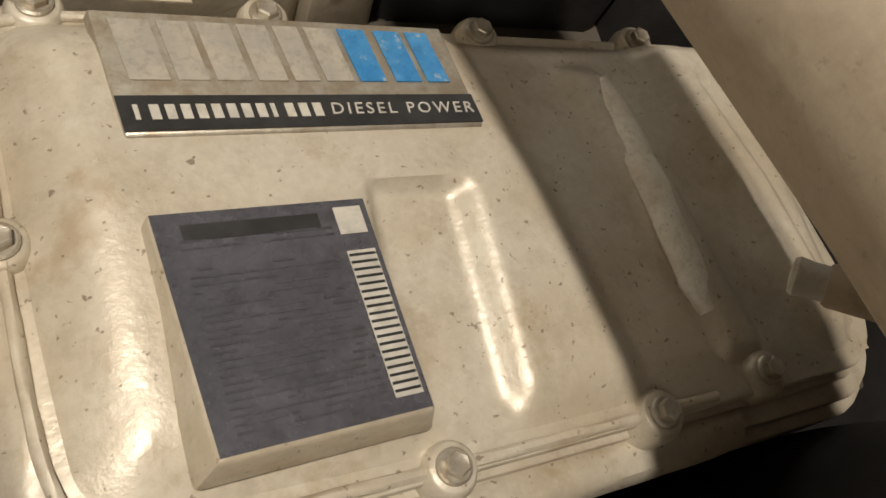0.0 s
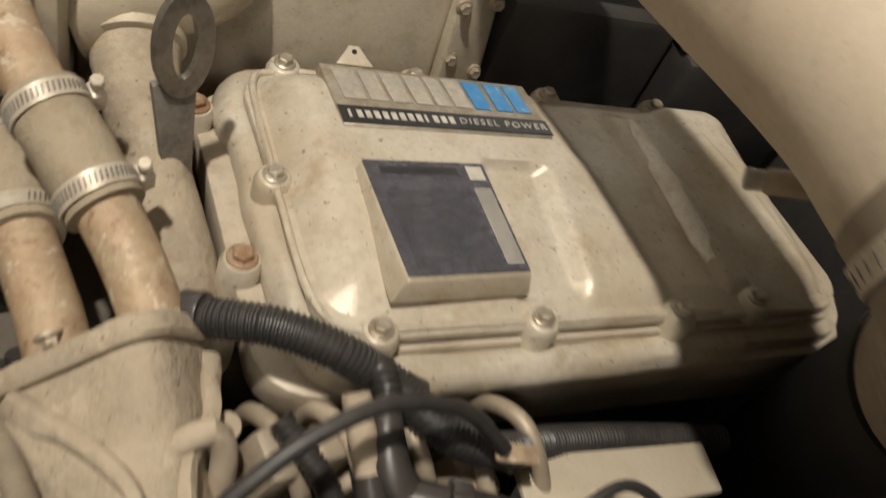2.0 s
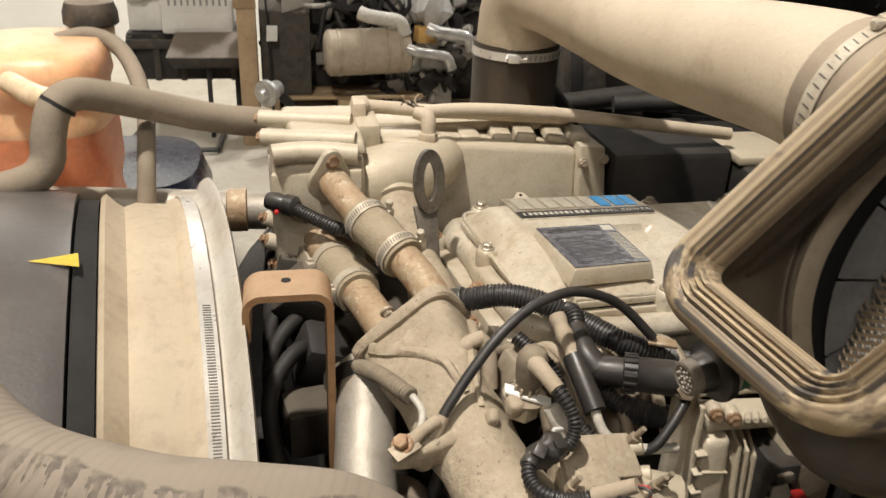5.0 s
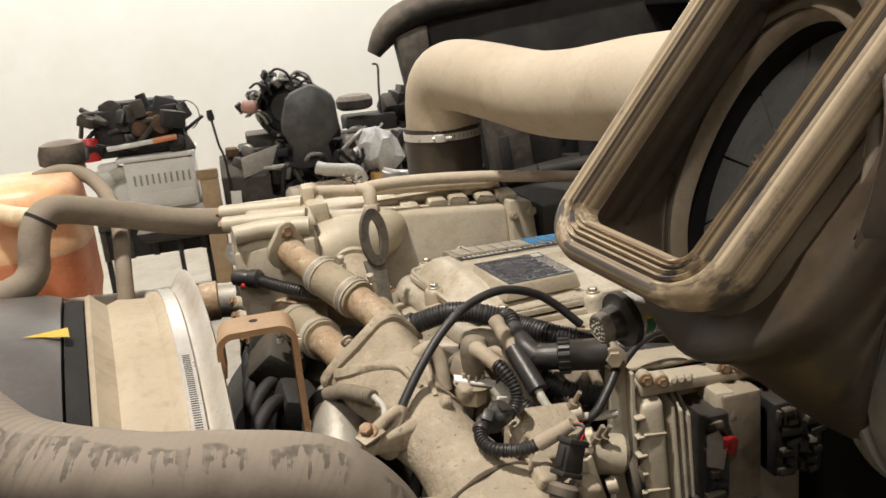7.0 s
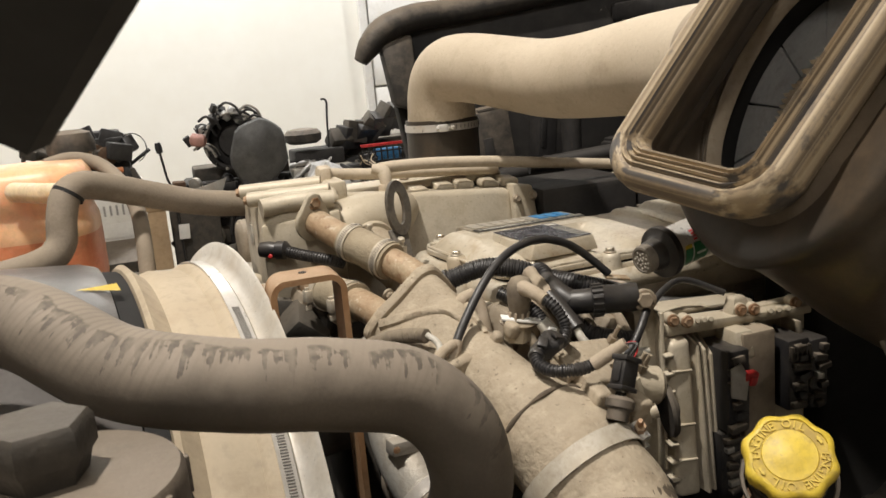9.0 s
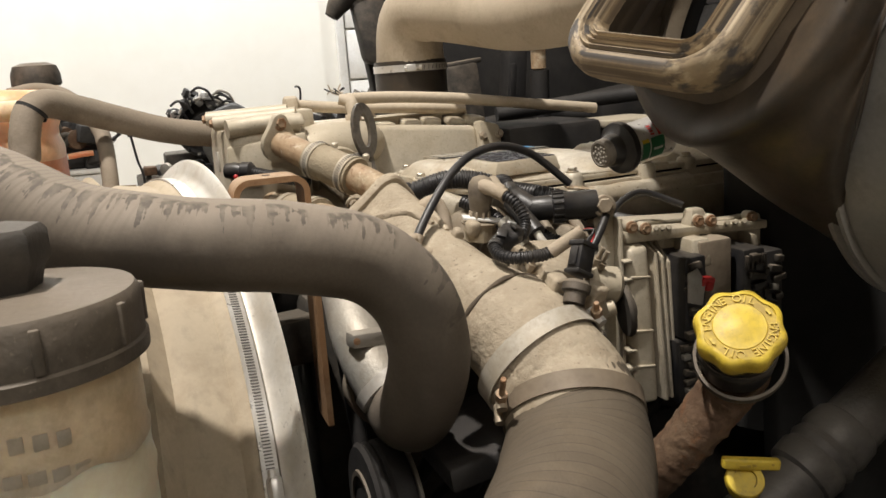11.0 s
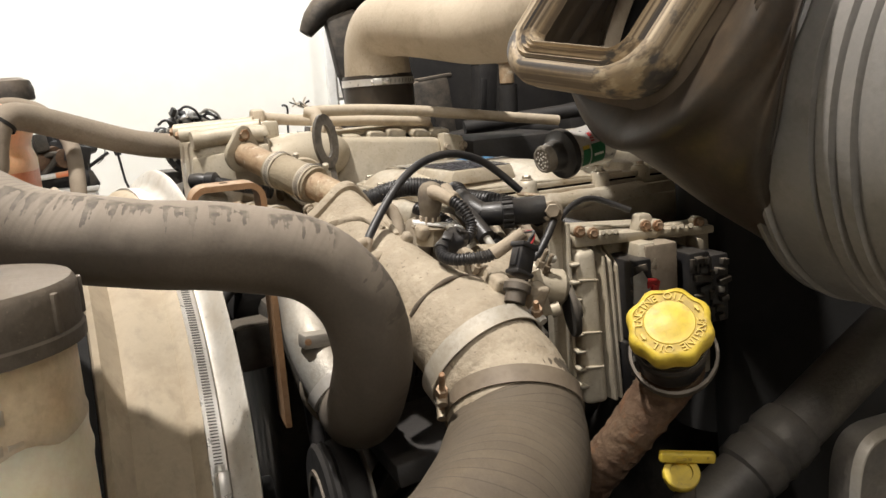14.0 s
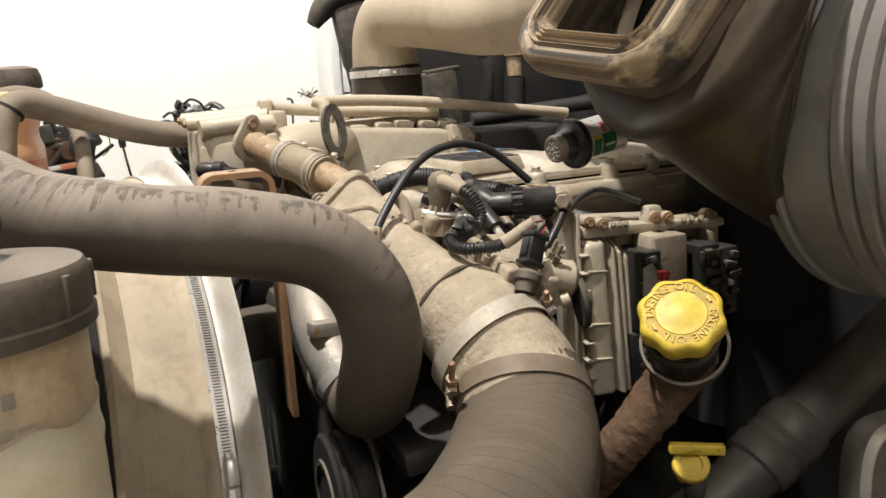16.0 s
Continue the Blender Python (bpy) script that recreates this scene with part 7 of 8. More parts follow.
part("plate", loft([[Vector((0.342 + x * s, -0.78 + d, 1.018 + z * s)) for x, z in oval(0.086, 0.115, 36, 0, 0, 4.5)] for d, s in ((0.02, 0.0), (0.02, 0.96), (0.012, 1.0), (-0.012, 1.0), (-0.02, 0.94), (-0.012, 0.86), (-0.012, 0.0))]), SHAFT, MB)
part("edge", loft([[Vector((0.342 + x * s, -0.78 + d, 1.018 + z * s)) for x, z in oval(0.086, 0.115, 36, 0, 0, 4.5)] for d, s in ((-0.0125, 1.003), (-0.021, 0.945), (-0.0215, 0.925), (-0.016, 0.9))]), ALLOY, MB, "worn pale edge")
part("stem", hexa([(0.3, -0.68, 0.65), (0.4, -0.68, 0.65), (0.4, -0.62, 0.65), (0.3, -0.62, 0.65)], [(0.3, -0.765, 1.0), (0.38, -0.765, 1.0), (0.38, -0.74, 1.0), (0.3, -0.74, 1.0)], 0.01), BLOCK, MB)
rnd = random.Random(11)
for i in range(16):
    x, z = rnd.uniform(-0.2, 0.3), rnd.uniform(0.8, 1.16)
    y = -0.235 - rnd.uniform(0, 0.12)
    solo("block_fitting", box((x, y, z), (rnd.uniform(0.03, 0.09), rnd.uniform(0.03, 0.08), rnd.uniform(0.03, 0.08)), 0.008, (rnd.uniform(0, 40), rnd.uniform(0, 40), rnd.uniform(0, 90))), BLOCK if i % 3 else GRIME, "grimy casting on the engine block's side", "fitting", "fittings on the block")
for i in range(8):
    x = -0.22 + 0.06 * i
    solo("dark_line", sweep([(x, -0.24, 0.9), (x + 0.02, -0.33 - 0.02 * (i % 3), 1.02), (x + 0.05, -0.36, 1.12), (x + 0.1, -0.3, 1.22)], 0.009 + 0.003 * (i % 2), 10, 0.012), GRIME, "dark hose in the shade on the engine's side", "hose", "hoses on the block")
for i in range(7):
    y = -0.2 + 0.08 * i
    solo("front_fitting", box((-0.29 + 0.02 * (i % 2), y, 1.18 + 0.05 * (i % 3)), (0.07, 0.07, 0.07), 0.012, (15 * i, 20 * i, 10)), GRIME if i % 2 else BLOCK, "grimy casting on the engine's front", "fitting", "fittings on the engine's front")
    solo("front_line", sweep([(-0.33, y - 0.05, 1.12), (-0.34, y, 1.22), (-0.3, y + 0.05, 1.26), (-0.27, y + 0.1, 1.2)], 0.011, 10, 0.012), GRIME, "dark pipe on the engine's front", "hose", "pipes on the engine's front")
STUB_A, STUB_B = Vector((0.272, -0.222, 1.512)), Vector((0.315, -0.262, 1.545))
part("nipple", lathe([(0.0, 0.0), (0.0078, 0.001), (0.009, 0.003), (0.0082, 0.009), (0.0082, 0.07)], along(STUB_A, STUB_B - STUB_A), 20), PALE, AP, "short pale nipple")
part("nipple_sleeve", lathe([(0.0092, 0.016), (0.0102, 0.018), (0.0102, 0.07), (0.009, 0.072)], along(STUB_A, STUB_B - STUB_A), 20), SLEEVE, AP)
FN_ = thing("cooling_fan", FC0 + FAX * -0.55 - Vector((0, 0, 0.4)), "black engine cooling fan inside the shroud ring", "fan")
fm = along(FC0 + FAX * -0.55, FAX)
part("hub", lathe([(0.0, -0.05), (0.1, -0.05), (0.13, -0.02), (0.13, 0.03), (0.09, 0.06), (0.05, 0.09), (0.05, 0.27)], fm, 36), GRIME, FN_)
for k in range(9):
    part("blade", moved(hexa([(0.12, -0.05, -0.03), (0.49, -0.09, -0.045), (0.49, -0.075, -0.05), (0.12, -0.04, -0.04)], [(0.12, 0.05, 0.04), (0.49, 0.09, 0.035), (0.49, 0.095, 0.025), (0.12, 0.055, 0.03)], 0.002), fm @ Matrix.Rotation(radians(40 * k), 4, "Z")), GRIME, FN_)
RD = thing("radiator_core", (-0.95, -0.1, 0.3), "black finned radiator core in front of the fan", "radiator")
part("core", span((-1.02, -0.7, 0.32), (-0.96, 0.55, 1.4), 0.01), GRIME, RD)
part("top_tank", span((-1.04, -0.68, 1.402), (-0.93, 0.53, 1.46), 0.015), GRIME, RD)
# truck frame down to the floor
CHS = thing("truck_frame", (0, 0, 0), "black steel truck frame rails on the wheels", "truck frame")
for y in (-0.36, 0.46):
    part("rail", span((-1.1, y - 0.04, 0.42), (2.6, y + 0.04, 0.68), 0.01), GRIME, CHS)
part("cross_member", span((-1.0, -0.32, 0.42), (-0.8, 0.42, 0.6), 0.01), GRIME, CHS)
part("engine_mount", span((-0.1, -0.32, 0.5), (0.3, 0.42, 0.74), 0.02), GRIME, CHS)
part("radiator_mount", span((-0.9, -0.5, 0.42), (-0.35, 0.3, 0.47), 0.006), GRIME, CHS)
# added near-black sheet that keeps the bright floor out of the gaps
part("dark_floor_screen", span((-1.7, -0.85, 0.36), (0.95, 1.6, 0.375), 0), DARK, CHS)
part("axle", span((-0.1, -0.9, 0.33), (0.05, 1.0, 0.45), 0.02), GRIME, CHS)
for y in (-0.95, 1.05):
    wh = part("wheel", lathe([(0.0, -0.05), (0.28, -0.05), (0.3, -0.12), (0.48, -0.14), (0.5, -0.1), (0.5, 0.1), (0.48, 0.14), (0.3, 0.12), (0.28, 0.05), (0.0, 0.05)], along((-0.02, y, 0.5), (0, 1, 0)), 40), GRIME, CHS)

# rim of the tilted hood, close overhead
HD = thing("tilted_hood", (-0.6, -1.1, 1.7), "black rubber-edged rim of the tilted hood", "hood")
hp, hd = Vector((-0.4555, -1.0995, 1.7135)), Vector((0.334, -0.876, 0.347)).normalized()
hw = Vector((-0.8, -0.2, 0.55)).normalized()
hr = []
for k in range(9):
    c = hp + hd * (-0.16 + 0.06 * k)
    hr.append([c, c + hw * 0.01 + Vector((0.003, 0.004, 0.008)), c + hw * 0.2 + Vector((0, 0, 0.01)), c + hw * 0.2 - Vector((0, 0, 0.012)), c + hw * 0.012 - Vector((0, 0.0, 0.01))])
part("rim_strip", loft(hr), DARK, HD)
hq = hp + hd * -0.16 + hw * 0.19
part("hinge_arm", sweep([hq + Vector((0.01, 0.0, 0.0)), hq + Vector((-0.15, 0.05, -0.05)), (-1.1, -0.75, 1.3), (-1.08, -0.7, 1.0), (-1.02, -0.5, 0.8), (-1.0, -0.36, 0.55)], 0.02, 14, 0.03), GRIME, HD, "steel hinge arm")

# ---- far side of the hall: engines and parts on pallets ----
def pallet(x, y, w, d, h, z=0.0):
    ob = thing("pallet", (x, y, z), "worn wooden pallet on the workshop floor", "pallet", "pallets")
    n = 6
    for i in range(n):
        part("board", box((x, y - d / 2 + d * (i + 0.5) / n, z + h - 0.011), (w, d / n * 0.78, 0.022), 0.003), WOOD, ob)
    for k in (-1, 0, 1):
        part("bearer", box((x + k * w * 0.44, y, z + (h - 0.022) / 2), (0.09, d, h - 0.022), 0.003), WOOD, ob)
    return ob


def clutter(name, label, cat, x, y, z, sx, sy, sz, n, seed, mats, shiny=0.3):
    """A used engine: a block with heads, pipes, pulleys and small castings on it."""
    r = random.Random(seed)
    ob = thing(name, (x, y, z), label, cat, "used engines")
    part("block", box((x, y, z + sz * 0.42), (sx * 0.86, sy * 0.75, sz * 0.84), 0.02), mats[0], ob)
    part("head_cover", box((x, y, z + sz * 0.87), (sx * 0.72, sy * 0.5, sz * 0.16), 0.02), mats[1], ob)
    for i in range(n):
        m = mats[r.randrange(len(mats))]
        px, py, pz = x + r.uniform(-0.48, 0.48) * sx, y - sy * r.uniform(0.25, 0.5), z + r.uniform(0.08, 0.84) * sz
        k = r.random()
        if k < 0.35:
            part("casting", box((px, py, pz), (r.uniform(0.05, 0.17), r.uniform(0.05, 0.12), r.uniform(0.04, 0.12)), 0.012, (r.uniform(-30, 30), r.uniform(-30, 30), r.uniform(0, 90))), m, ob)
        elif k < 0.6:
            q = r.uniform(0.025, 0.075)
            part("pulley", lathe([(q * 0.3, -0.02), (q, -0.015), (q * 0.93, 0), (q, 0.015), (q * 0.4, 0.025)], along((px, py, pz), (r.uniform(-1, 1), -1, r.uniform(-0.4, 0.4))), 20), m, ob)
        else:
            p0 = Vector((px, py, pz))
            part("pipe", sweep([p0, p0 + Vector((r.uniform(-0.1, 0.1), -0.03, r.uniform(-0.1, 0.1))), p0 + Vector((r.uniform(-0.2, 0.2), -0.02, r.uniform(-0.14, 0.14))), p0 + Vector((r.uniform(-0.25, 0.25), 0.05, r.uniform(-0.1, 0.1)))], r.uniform(0.008, 0.024), 10, 0.02), m, ob)
    return ob


pallet(0.1, 5.05, 1.1, 0.9, 0.14)
pallet(1.1, 5.15, 0.9, 0.9, 0.14)
pallet(0.1, 5.05, 1.1, 0.9, 0.14, 0.145)
CHT = thing("white_cabinet", (-0.96, 5.0, 0.14), "low white metal cabinet with vent slots, standing on a black crate", "cabinet")
part("body", span((-1.08, 4.75, 0.68), (-0.62, 5.25, 1.03), 0.02), WHITE_PART, CHT)
part("left_ledge", span((-1.3, 4.85, 0.68), (-1.082, 5.25, 0.9), 0.02), WHITE_PART, CHT)
part("top", span((-1.12, 4.73, 1.032), (-0.6, 5.27, 1.065), 0.012), WHITE_PART, CHT)
for i in range(10):
    part("vent_slot", box((-1.02 + 0.04 * i, 4.7485, 0.9), (0.014, 0.004, 0.07), 0), GREYWALL, CHT)
part("lower_panel", box((-0.85, 4.747, 0.76), (0.4, 0.006, 0.1), 0.002), WHITE_PART, CHT)
CR = thing("parts_crate", (-0.96, 5.0, 0.0), "open black steel crate full of greasy parts on legs", "crate")
part("shell", span((-1.32, 4.82, 0.36), (-0.6, 5.25, 0.675), 0.01), GRIME, CR)
for x in (-1.3, -0.62):
    for y in (4.84, 5.23):
        part("leg", box((x, y, 0.1795), (0.035, 0.035, 0.359), 0.003), GRIME, CR)
for k in range(5):
    part("upright", span((-1.32 + 0.165 * k, 4.79, 0.36), (-1.28 + 0.165 * k, 4.818, 0.66), 0.003), BLOCK, CR)
part("rail", span((-1.32, 4.77, 0.58), (-0.6, 4.789, 0.64), 0.003), BLOCK, CR)
TY = thing("black_tray", (-0.8, 4.6, 0.5), "dusty black plastic tray leaning on the crate", "tray")
part("pan", hexa([(-1.0, 4.55, 0.5), (-0.58, 4.55, 0.5), (-0.6, 4.76, 0.5), (-0.98, 4.76, 0.5)], [(-1.05, 4.5, 0.58), (-0.54, 4.5, 0.58), (-0.56, 4.765, 0.7), (-1.0, 4.765, 0.7)], 0.012), PLASTIC_DUSTY, TY)
part("leg", span((-0.81, 4.64, 0.0), (-0.78, 4.67, 0.5), 0.003), GRIME, TY)
for k, (x, z, q) in enumerate(((-1.22, 0.94, 0.055), (-1.13, 0.96, 0.05), (-1.18, 1.0, 0.04))):
    solo("white_canister", roughened(lathe([(q * 0.7, -0.07), (q, -0.05), (q, 0.04), (q * 0.8, 0.06), (q * 0.4, 0.07)], along((x, 4.82, z), (1, -0.2 + 0.2 * k, 0.1)), 20), 0.006, 20), WHITE_PART if k != 1 else PALE, "dirty white plastic canister beside the cabinet", "canister", "white canisters")
clutter("used_engine", "greasy black used engine lying on the white cabinet", "engine", -0.94, 5.0, 1.067, 0.68, 0.5, 0.38, 30, 3, (GRIME, GRIME, PLASTIC, BLOCK, BLOCK, RUST_TUBE))
UE = thing("engine_pulleys", (-0.86, 4.74, 1.2), "pair of worn brown pulleys on the black engine", "pulleys")
for x, z, q in ((-0.93, 1.25, 0.055), (-0.79, 1.265, 0.065)):
    part("pulley", lathe([(q * 0.3, -0.03), (q, -0.02), (q * 0.85, 0), (q, 0.02), (q * 0.4, 0.03), (0.0, 0.03)], along((x, 4.76, z), (0.5, -1, 0.1)), 24), RUST_TUBE, UE)
solo("red_canister", lathe([(0.06, 0), (0.062, 0.02), (0.062, 0.13), (0.05, 0.15), (0.02, 0.155)], pose(-1.27, 4.8, 1.066), 20), RED, "red canister beside the black engine", "canister")
solo("white_tube", sweep([(-1.15, 4.72, 1.14), (-1.0, 4.71, 1.15), (-0.85, 4.72, 1.16)], 0.018, 10, 0.03), WHITE_PART, "white plastic tube on the engine", "tube")
solo("orange_strap", sweep([(-0.85, 4.72, 1.16), (-0.75, 4.71, 1.17), (-0.7, 4.72, 1.17)], 0.02, 10, 0.03), ORANGE, "orange strap end on the engine", "strap")
solo("cable_hoop", sweep([(-0.66, 4.8, 1.25)] + [(-0.62 + 0.09 * math.cos(a), 4.8, 1.3 + 0.1 * math.sin(a)) for a in [radians(200 - 30 * k) for k in range(10)]], 0.004, 6, 0.02), PLASTIC, "thin black wire hoop sticking up", "wire")
solo("exhaust_stub", sweep([(-0.86, 4.85, 1.3), (-0.88, 4.85, 1.4), (-0.9, 4.85, 1.47)], 0.035, 12), GRIME, "black pipe stub on the engine", "pipe")
clutter("used_engine", "used engine with a round bell housing on pallets", "engine", 0.1, 5.1, 0.29, 0.95, 0.6, 0.85, 70, 7, (GRIME, BLOCK, PLASTIC, ALLOY, RUST_TUBE, GRIME))
GREYDRUM = material("dark_grey_casting", (0.07, 0.068, 0.065), (0.10, 0.097, 0.09), None, 0.6, 0.2, 8, 60, bump=0.3)
BH = thing("bell_housing", (0.1, 4.75, 0.95), "dark round bell housing with a dull grey leaning cover", "bell housing")
bm_ = along((0.05, 4.82, 1.27), (-0.45, -1, 0.1))
part("ring", lathe([(0.16, -0.1), (0.2, -0.1), (0.212, -0.06), (0.212, 0.02), (0.19, 0.04), (0.165, 0.04)], bm_, 48, None, False), GRIME, BH)
part("backing", lathe([(0.0, -0.06), (0.17, -0.06), (0.17, -0.04), (0.12, -0.03), (0.1, 0.0), (0.0, 0.0)], bm_, 36), GRIME, BH)
for i in range(14):
    a = i * 0.449
    part("stud", lathe([(0.01, 0), (0.01, 0.03)], bm_ @ Matrix.Translation((0.19 * math.cos(a), 0.19 * math.sin(a), 0.035)), 8), ALLOY if i % 3 else GRIME, BH)
for k in range(7):
    a = radians(60 + 22 * k)
    part("edge_clip", box((0.05 + 0.2 * math.cos(a), 4.76, 1.27 + 0.2 * math.sin(a)), (0.018, 0.03, 0.05 + 0.02 * (k % 3)), 0.006, (0, -math.degrees(a), 10)), SILVER if k % 2 else ALLOY, BH)


def shield_ring(scale, y, dz=0.0):
    """A seven-sided outline of the leaning cover."""
    out = []
    for k in range(28):
        a = 2 * math.pi * k / 28
        q = math.cos(math.pi / 7) / math.cos((a + 0.3) % (2 * math.pi / 7) - math.pi / 7)
        out.append(Vector((0.2 + scale * 0.205 * q * math.cos(a) + 0.02 * math.sin(a), y, 1.185 + dz + scale * 0.25 * q * math.sin(a))))
    return out


part("leaning_cover", roughened(loft([shield_ring(0.0, 4.66), shield_ring(1.0, 4.66), shield_ring(1.03, 4.64), shield_ring(0.97, 4.61), shield_ring(0.6, 4.565, 0.01), shield_ring(0.2, 4.55, 0.02), shield_ring(0.0, 4.55, 0.02)]), 0.012, 7), GREYDRUM, BH, "dull grey angular cover", 25)
rb = random.Random(31)
for k in range(26):
    a = radians(40 + 150 * rb.random())
    q = 0.17 + 0.08 * rb.random()
    p0 = Vector((0.0 + q * 1.15 * math.cos(a), 4.74 + 0.1 * rb.random(), 1.27 + q * math.sin(a)))
    if k % 2:
        part("rim_casting", box(p0, (0.03 + 0.05 * rb.random(), 0.05, 0.02 + 0.04 * rb.random()), 0.006, (rb.uniform(0, 60), rb.uniform(0, 90), rb.uniform(0, 60))), (ALLOY, SILVER, PLASTIC, GRIME)[k % 4], BH)
    else:
        part("rim_hose", sweep([p0, p0 + Vector((0.05, -0.02, 0.03)), p0 + Vector((0.11, -0.03, 0.0)), p0 + Vector((0.14, 0, -0.06))], 0.009, 8, 0.02), (PLASTIC, ALLOY)[k % 3 == 0], BH)
part("pink_cover", lathe([(0.03, -0.05), (0.045, -0.04), (0.045, 0.03), (0.03, 0.05)], along((-0.19, 4.72, 1.31), (1, -0.4, -0.2)), 16), material("faded_red_plastic", (0.5, 0.27, 0.22), None, None, 0.6, 0, 20, 100, bump=0.1), BH, "faded red end cover")
part("foot", hexa([(0.05, 4.58, 0.86), (0.33, 4.58, 0.86), (0.33, 4.75, 0.86), (0.05, 4.75, 0.86)], [(0.06, 4.6, 1.02), (0.3, 4.6, 1.02), (0.3, 4.75, 1.02), (0.06, 4.75, 1.02)], 0.01), GRIME, BH)
for k in range(9):
    a = random.Random(20 + k)
    solo("loose_hose", sweep([(-0.15 + 0.09 * k, 4.62, 0.8 + a.uniform(-0.2, 0.12)), (-0.1 + 0.09 * k, 4.55, 0.85 + a.uniform(-0.1, 0.12)), (0.05 + 0.07 * k, 4.6, 0.86 + a.uniform(-0.2, 0.1)), (0.1 + 0.08 * k, 4.7, 0.8)], 0.016, 8, 0.03), PLASTIC if k % 3 else ALLOY, "loose hose draped over the used engine", "hose", "loose hoses")
GB = thing("grey_parts_box", (-0.28, 4.75, 0.29), "grey sheet-metal box with an angled top on a stack", "box")
part("body", hexa([(-0.45, 4.65, 0.29), (-0.12, 4.65, 0.29), (-0.12, 4.95, 0.29), (-0.45, 4.95, 0.29)], [(-0.45, 4.65, 0.86), (-0.12, 4.65, 0.84), (-0.12, 4.95, 1.0), (-0.45, 4.95, 0.98)], 0.01), BLOCK, GB)
part("face_plate", hexa([(-0.3, 4.63, 0.84), (-0.1, 4.63, 0.9), (-0.1, 4.645, 0.9), (-0.3, 4.645, 0.84)], [(-0.3, 4.63, 0.98), (-0.04, 4.66, 1.04), (-0.04, 4.675, 1.04), (-0.3, 4.645, 0.98)], 0.003), ALLOY, GB)
solo("lever_rod", join(sweep([(-0.38, 4.6, 0.0), (-0.4, 4.6, 0.9), (-0.43, 4.6, 1.1), (-0.45, 4.6, 1.26)], 0.008, 8), lathe([(0.02, 0), (0.024, 0.03), (0.018, 0.07)], along((-0.45, 4.6, 1.26), (-0.1, 0, 1)), 12)), PLASTIC, "black gear lever standing among the parts", "lever")
clutter("used_engine", "heap of bright alloy engine parts on a pallet", "engine", 0.66, 5.0, 0.14, 0.52, 0.6, 1.06, 90, 9, (ALLOY, GRIME, SILVER, GRIME, PLASTIC, SILVER, BLOCK))
solo("black_pan", lathe([(0.1, 0), (0.13, 0.02), (0.135, 0.07), (0.11, 0.1), (0.05, 0.11)], pose(0.55, 4.85, 1.2), 24), PLASTIC_DUSTY, "black pan on top of the heap", "pan")
solo("bent_rod", sweep([(0.74, 4.9, 1.1), (0.75, 4.9, 1.35), (0.76, 4.9, 1.47), (0.745, 4.9, 1.5), (0.72, 4.9, 1.5)], 0.008, 8), PLASTIC, "thin bent metal rod standing up", "rod")
BK = thing("wire_basket", (1.15, 4.95, 0.86), "black wire basket with a red rim holding a blue part", "basket")
for i in range(9):
    part("wire", box((0.96 + 0.046 * i, 4.75, 1.0), (0.01, 0.01, 0.27), 0), PLASTIC, BK)
for z in (0.88, 0.95, 1.02, 1.09):
    part("wire", box((1.145, 4.745, z), (0.39, 0.01, 0.01), 0), PLASTIC, BK)
part("rim", box((1.145, 4.742, 1.14), (0.4, 0.02, 0.022), 0.004), RED, BK)
part("blue_part", box((1.17, 4.85, 1.05), (0.2, 0.1, 0.1), 0.01), BLUE, BK)
part("filling", box((1.145, 4.9, 0.98), (0.36, 0.2, 0.2), 0.03), GRIME, BK)
clutter("used_engine", "heap of black engine parts under the basket", "engine", 1.2, 5.2, 0.14, 0.85, 0.5, 1.08, 60, 12, (GRIME, BLOCK, PLASTIC, ALLOY))
for k in range(10):
    a = random.Random(40 + k)
    solo("scrap_bracket", box((0.84 + 0.065 * k, 4.98, 1.16 + 0.02 * k + a.uniform(0, 0.06)), (0.16, 0.12, 0.16), 0.006, (a.uniform(0, 60), a.uniform(0, 40), a.uniform(0, 40))), PLASTIC if k % 2 else BLOCK, "black scrap bracket on the heap", "bracket", "scrap brackets")
CB = thing("parts_carton", (-0.55, 4.6, 0.0), "brown cardboard carton standing beside the white cabinet", "carton")
part("body", span((-0.585, 4.45, 0.0), (-0.47, 4.7, 0.93), 0.006), CARD, CB)
part("flap", hexa([(-0.6, 4.44, 0.9), (-0.46, 4.44, 0.9), (-0.46, 4.448, 0.9), (-0.6, 4.448, 0.9)], [(-0.6, 4.4, 0.97), (-0.46, 4.41, 0.96), (-0.46, 4.416, 0.96), (-0.6, 4.408, 0.97)], 0.001), CARD, CB)
for k, (x, y, z, r) in enumerate(((0.5, 4.4, 0.66, 0.035), (0.19, 4.45, 0.88, 0.045), (0.62, 4.35, 0.8, 0.04))):
    solo("silver_duct", sweep([(x, y, z), (x + 0.06, y - 0.02, z - 0.02), (x + 0.16, y, z - 0.04), (x + 0.26, y, z - 0.06), (x + 0.3, y, z - 0.14)], r, 16, 0.02), SILVER if k != 1 else PALE, "bent metal pipe in front of the heap", "pipe", "alloy pipes")
WC = thing("wrapped_cylinder", (0.25, 4.5, 0.45), "dusty tan muffler cylinder lying on the low heap", "muffler")
part("shell", lathe([(0.05, -0.29), (0.13, -0.28), (0.15, -0.26), (0.15, 0.24), (0.135, 0.27), (0.05, 0.28)], along((0.25, 4.5, 0.62), (1, 0.1, 0.02)), 32), SLEEVE, WC)
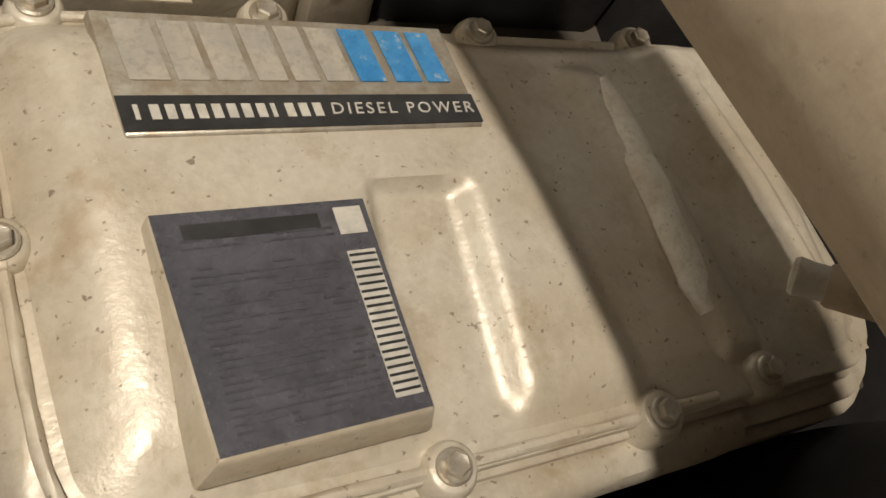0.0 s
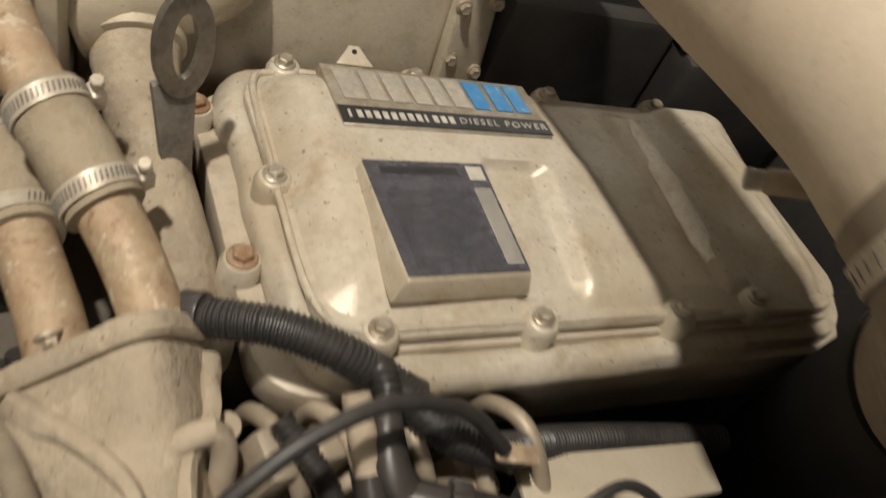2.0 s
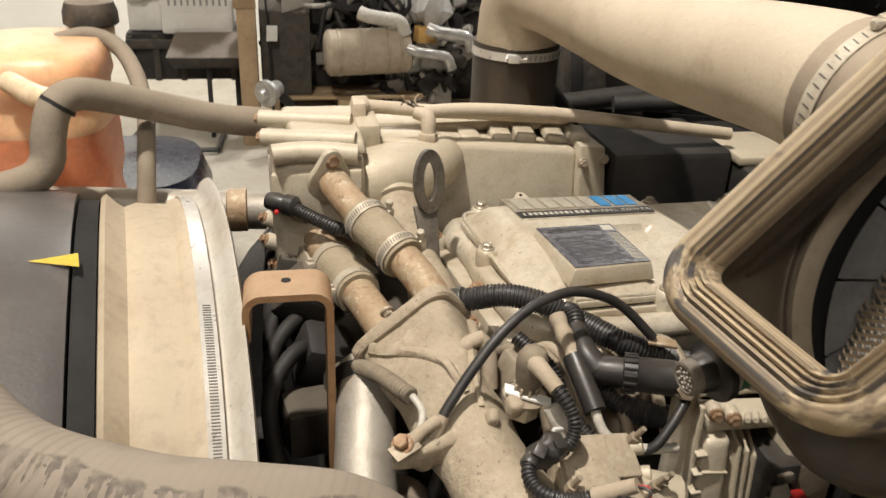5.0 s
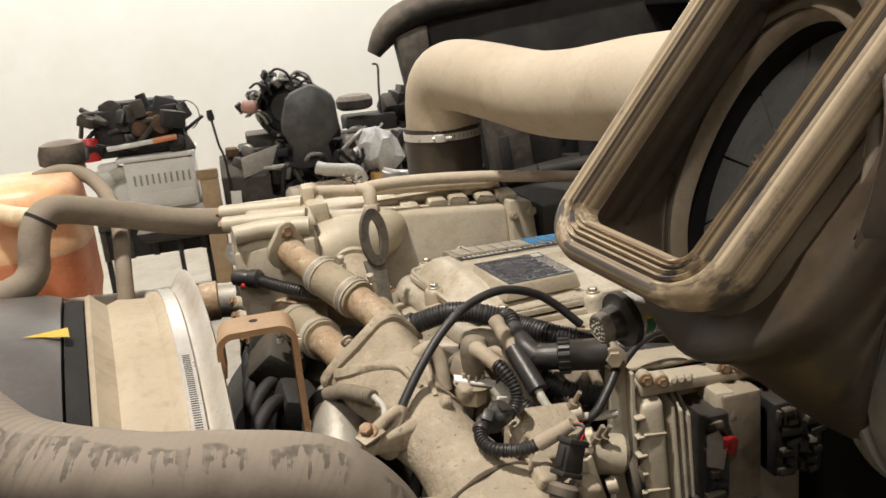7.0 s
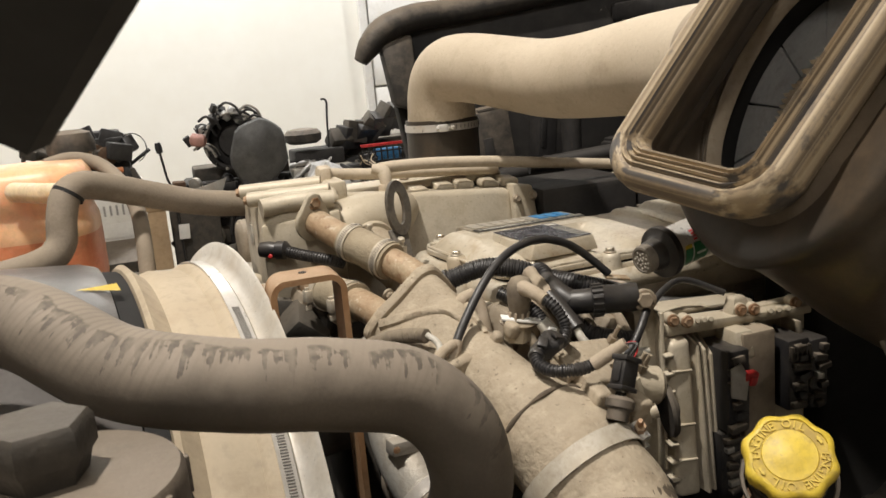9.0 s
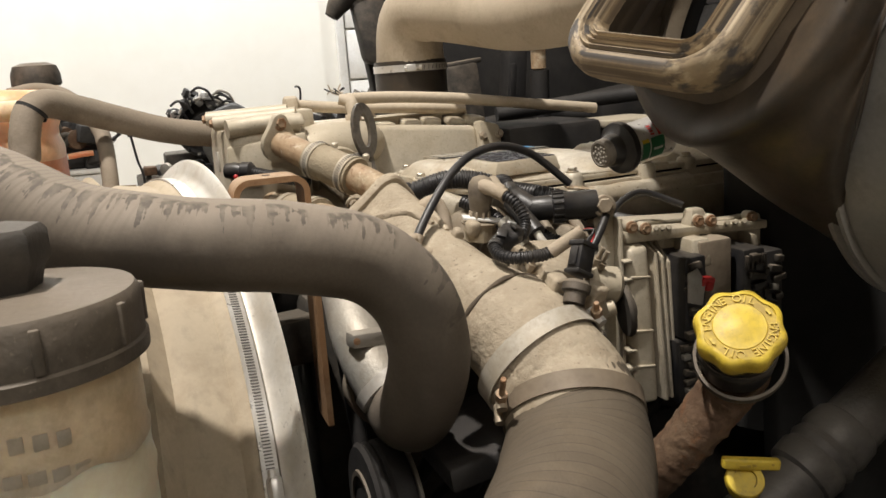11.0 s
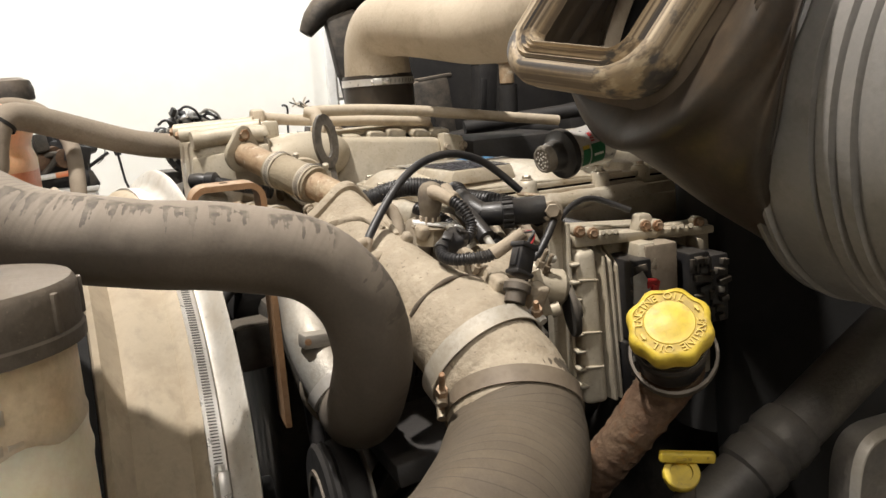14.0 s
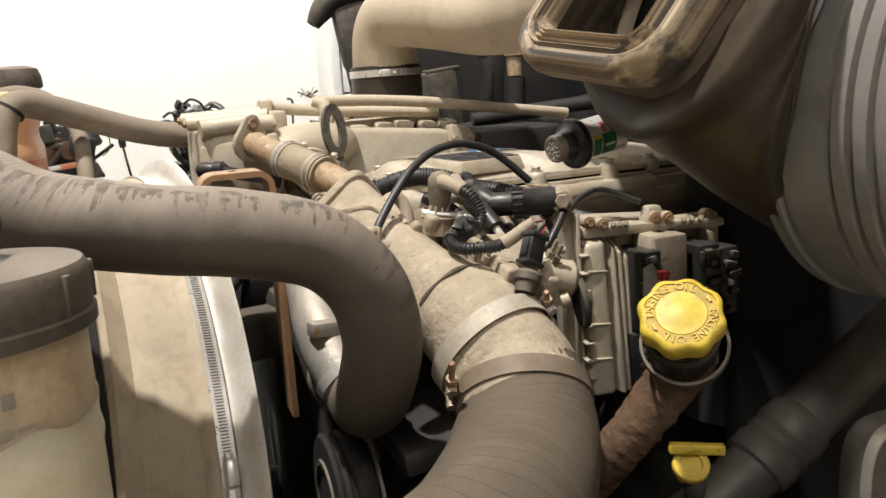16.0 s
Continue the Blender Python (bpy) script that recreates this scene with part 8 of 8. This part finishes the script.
for d in (-0.2, -0.05, 0.12, 0.2):
    part("strap", lathe([(0.1505, -0.012), (0.154, -0.01), (0.154, 0.01), (0.1505, 0.012)], along(Vector((0.25, 4.5, 0.62)) + Vector((1, 0.1, 0.02)).normalized() * d, (1, 0.1, 0.02)), 32, None, False), DUSTY_STEEL, WC)
solo("orange_box", box((0.63, 4.5, 0.73), (0.13, 0.1, 0.1), 0.006, (0, 4, 12)), material("yellow_orange_card", (0.55, 0.33, 0.1), None, None, 0.7, 0, 10, 80, bump=0.05), "small orange cardboard box on the heap", "box")
solo("plastic_sheet", roughened(lathe([(0.02, -0.16), (0.09, -0.13), (0.14, -0.04), (0.13, 0.05), (0.09, 0.12), (0.02, 0.15)], pose(0.66, 4.62, 0.93), 28), 0.06, 11), material("crumpled_plastic_film", (0.6, 0.59, 0.57), (0.45, 0.44, 0.42), None, 0.3, 0, 12, 60, bump=0.5), "crumpled clear plastic sheet over the heap", "plastic sheet", sharp=20)
solo("white_label_card", box((-0.37, 4.58, 0.72), (0.07, 0.01, 0.1), 0.001, (0, 3, 8)), WHITE_PART, "white paper tag hanging on the parts", "tag")


YK = thing("driveshaft_end", (-0.3, 4.4, 0), "bright driveshaft yoke on a shaft leaning against the parts", "driveshaft")
part("yoke", lathe([(0.03, -0.1), (0.05, -0.09), (0.06, 0.0), (0.085, 0.01), (0.085, 0.04), (0.04, 0.05), (0.03, 0.09), (0.0, 0.09)], along((-0.4, 4.25, 0.42), (-0.6, -0.8, -0.1)), 24), SILVER, YK)
part("shaft", sweep([(-0.36, 4.3, 0.425), (-0.28, 4.4, 0.3), (-0.14, 4.55, 0.035)], 0.032, 14, 0.03), GRIME, YK, "dark shaft")
WF = thing("steel_floor_frame", (-1.0, 4.9, 0), "black steel rectangular frame lying on the floor", "frame")
for a, b in (((-1.35, 4.3, 0.03), (-0.75, 4.3, 0.03)), ((-1.25, 5.0, 0.03), (-0.7, 5.0, 0.03)), ((-1.35, 4.3, 0.03), (-1.25, 5.0, 0.03)), ((-0.75, 4.3, 0.03), (-0.7, 5.0, 0.03))):
    part("bar", sweep([a, Vector(a).lerp(Vector(b), 0.5), b], 0.018, 8, 0.1), PLASTIC, WF)
HL = thing("bumper_corner", (-0.85, 2.6, 0), "dark blue bumper corner with a pale lamp on the floor", "bumper")
part("shell", loft([[Vector((-1.08 + x * s, 2.72 + y * s, z)) for x, y in oval(0.42, 0.42, 32, 0, 0, 3)] for z, s in ((0, 0.9), (0.1, 1.0), (0.4, 1.0), (0.52, 0.9), (0.55, 0.0))]), material("navy_paint", (0.01, 0.014, 0.035), None, None, 0.25, 0, 8, 100, bump=0.03, glossy=0.5), HL)
part("lamp_lens", loft([[Vector((-0.68 + x * s, 2.5 + y * s, z)) for x, y in oval(0.13, 0.15, 24, 0, 0, 2.5)] for z, s in ((0.05, 0.0), (0.05, 0.8), (0.2, 0.9), (0.34, 0.7), (0.38, 0.0))]), WHITE_PART, HL, "pale clear lamp lens")

part("turn_lamp", box((-0.646, 2.4, 0.452), (0.09, 0.07, 0.05), 0.018, (20, 0, 20)), ORANGE, HL, "small orange turn lamp")
# wall details
setting("wall_trim", span((1.62, 7.12, 0), (1.7, 7.199, 6.6), 0.004), WHITE_PART, "narrow white upright trim on the wall", "trim")
DR = thing("door_1", (3.0, 7.1, 0), "white sectional roller door in the wall", "door", "", "structure")
for i in range(9):
    part("panel", span((1.72, 7.13, 0.02 + i * 0.5), (5.0, 7.19, 0.5 + i * 0.5), 0.012), WHITE_PART, DR)
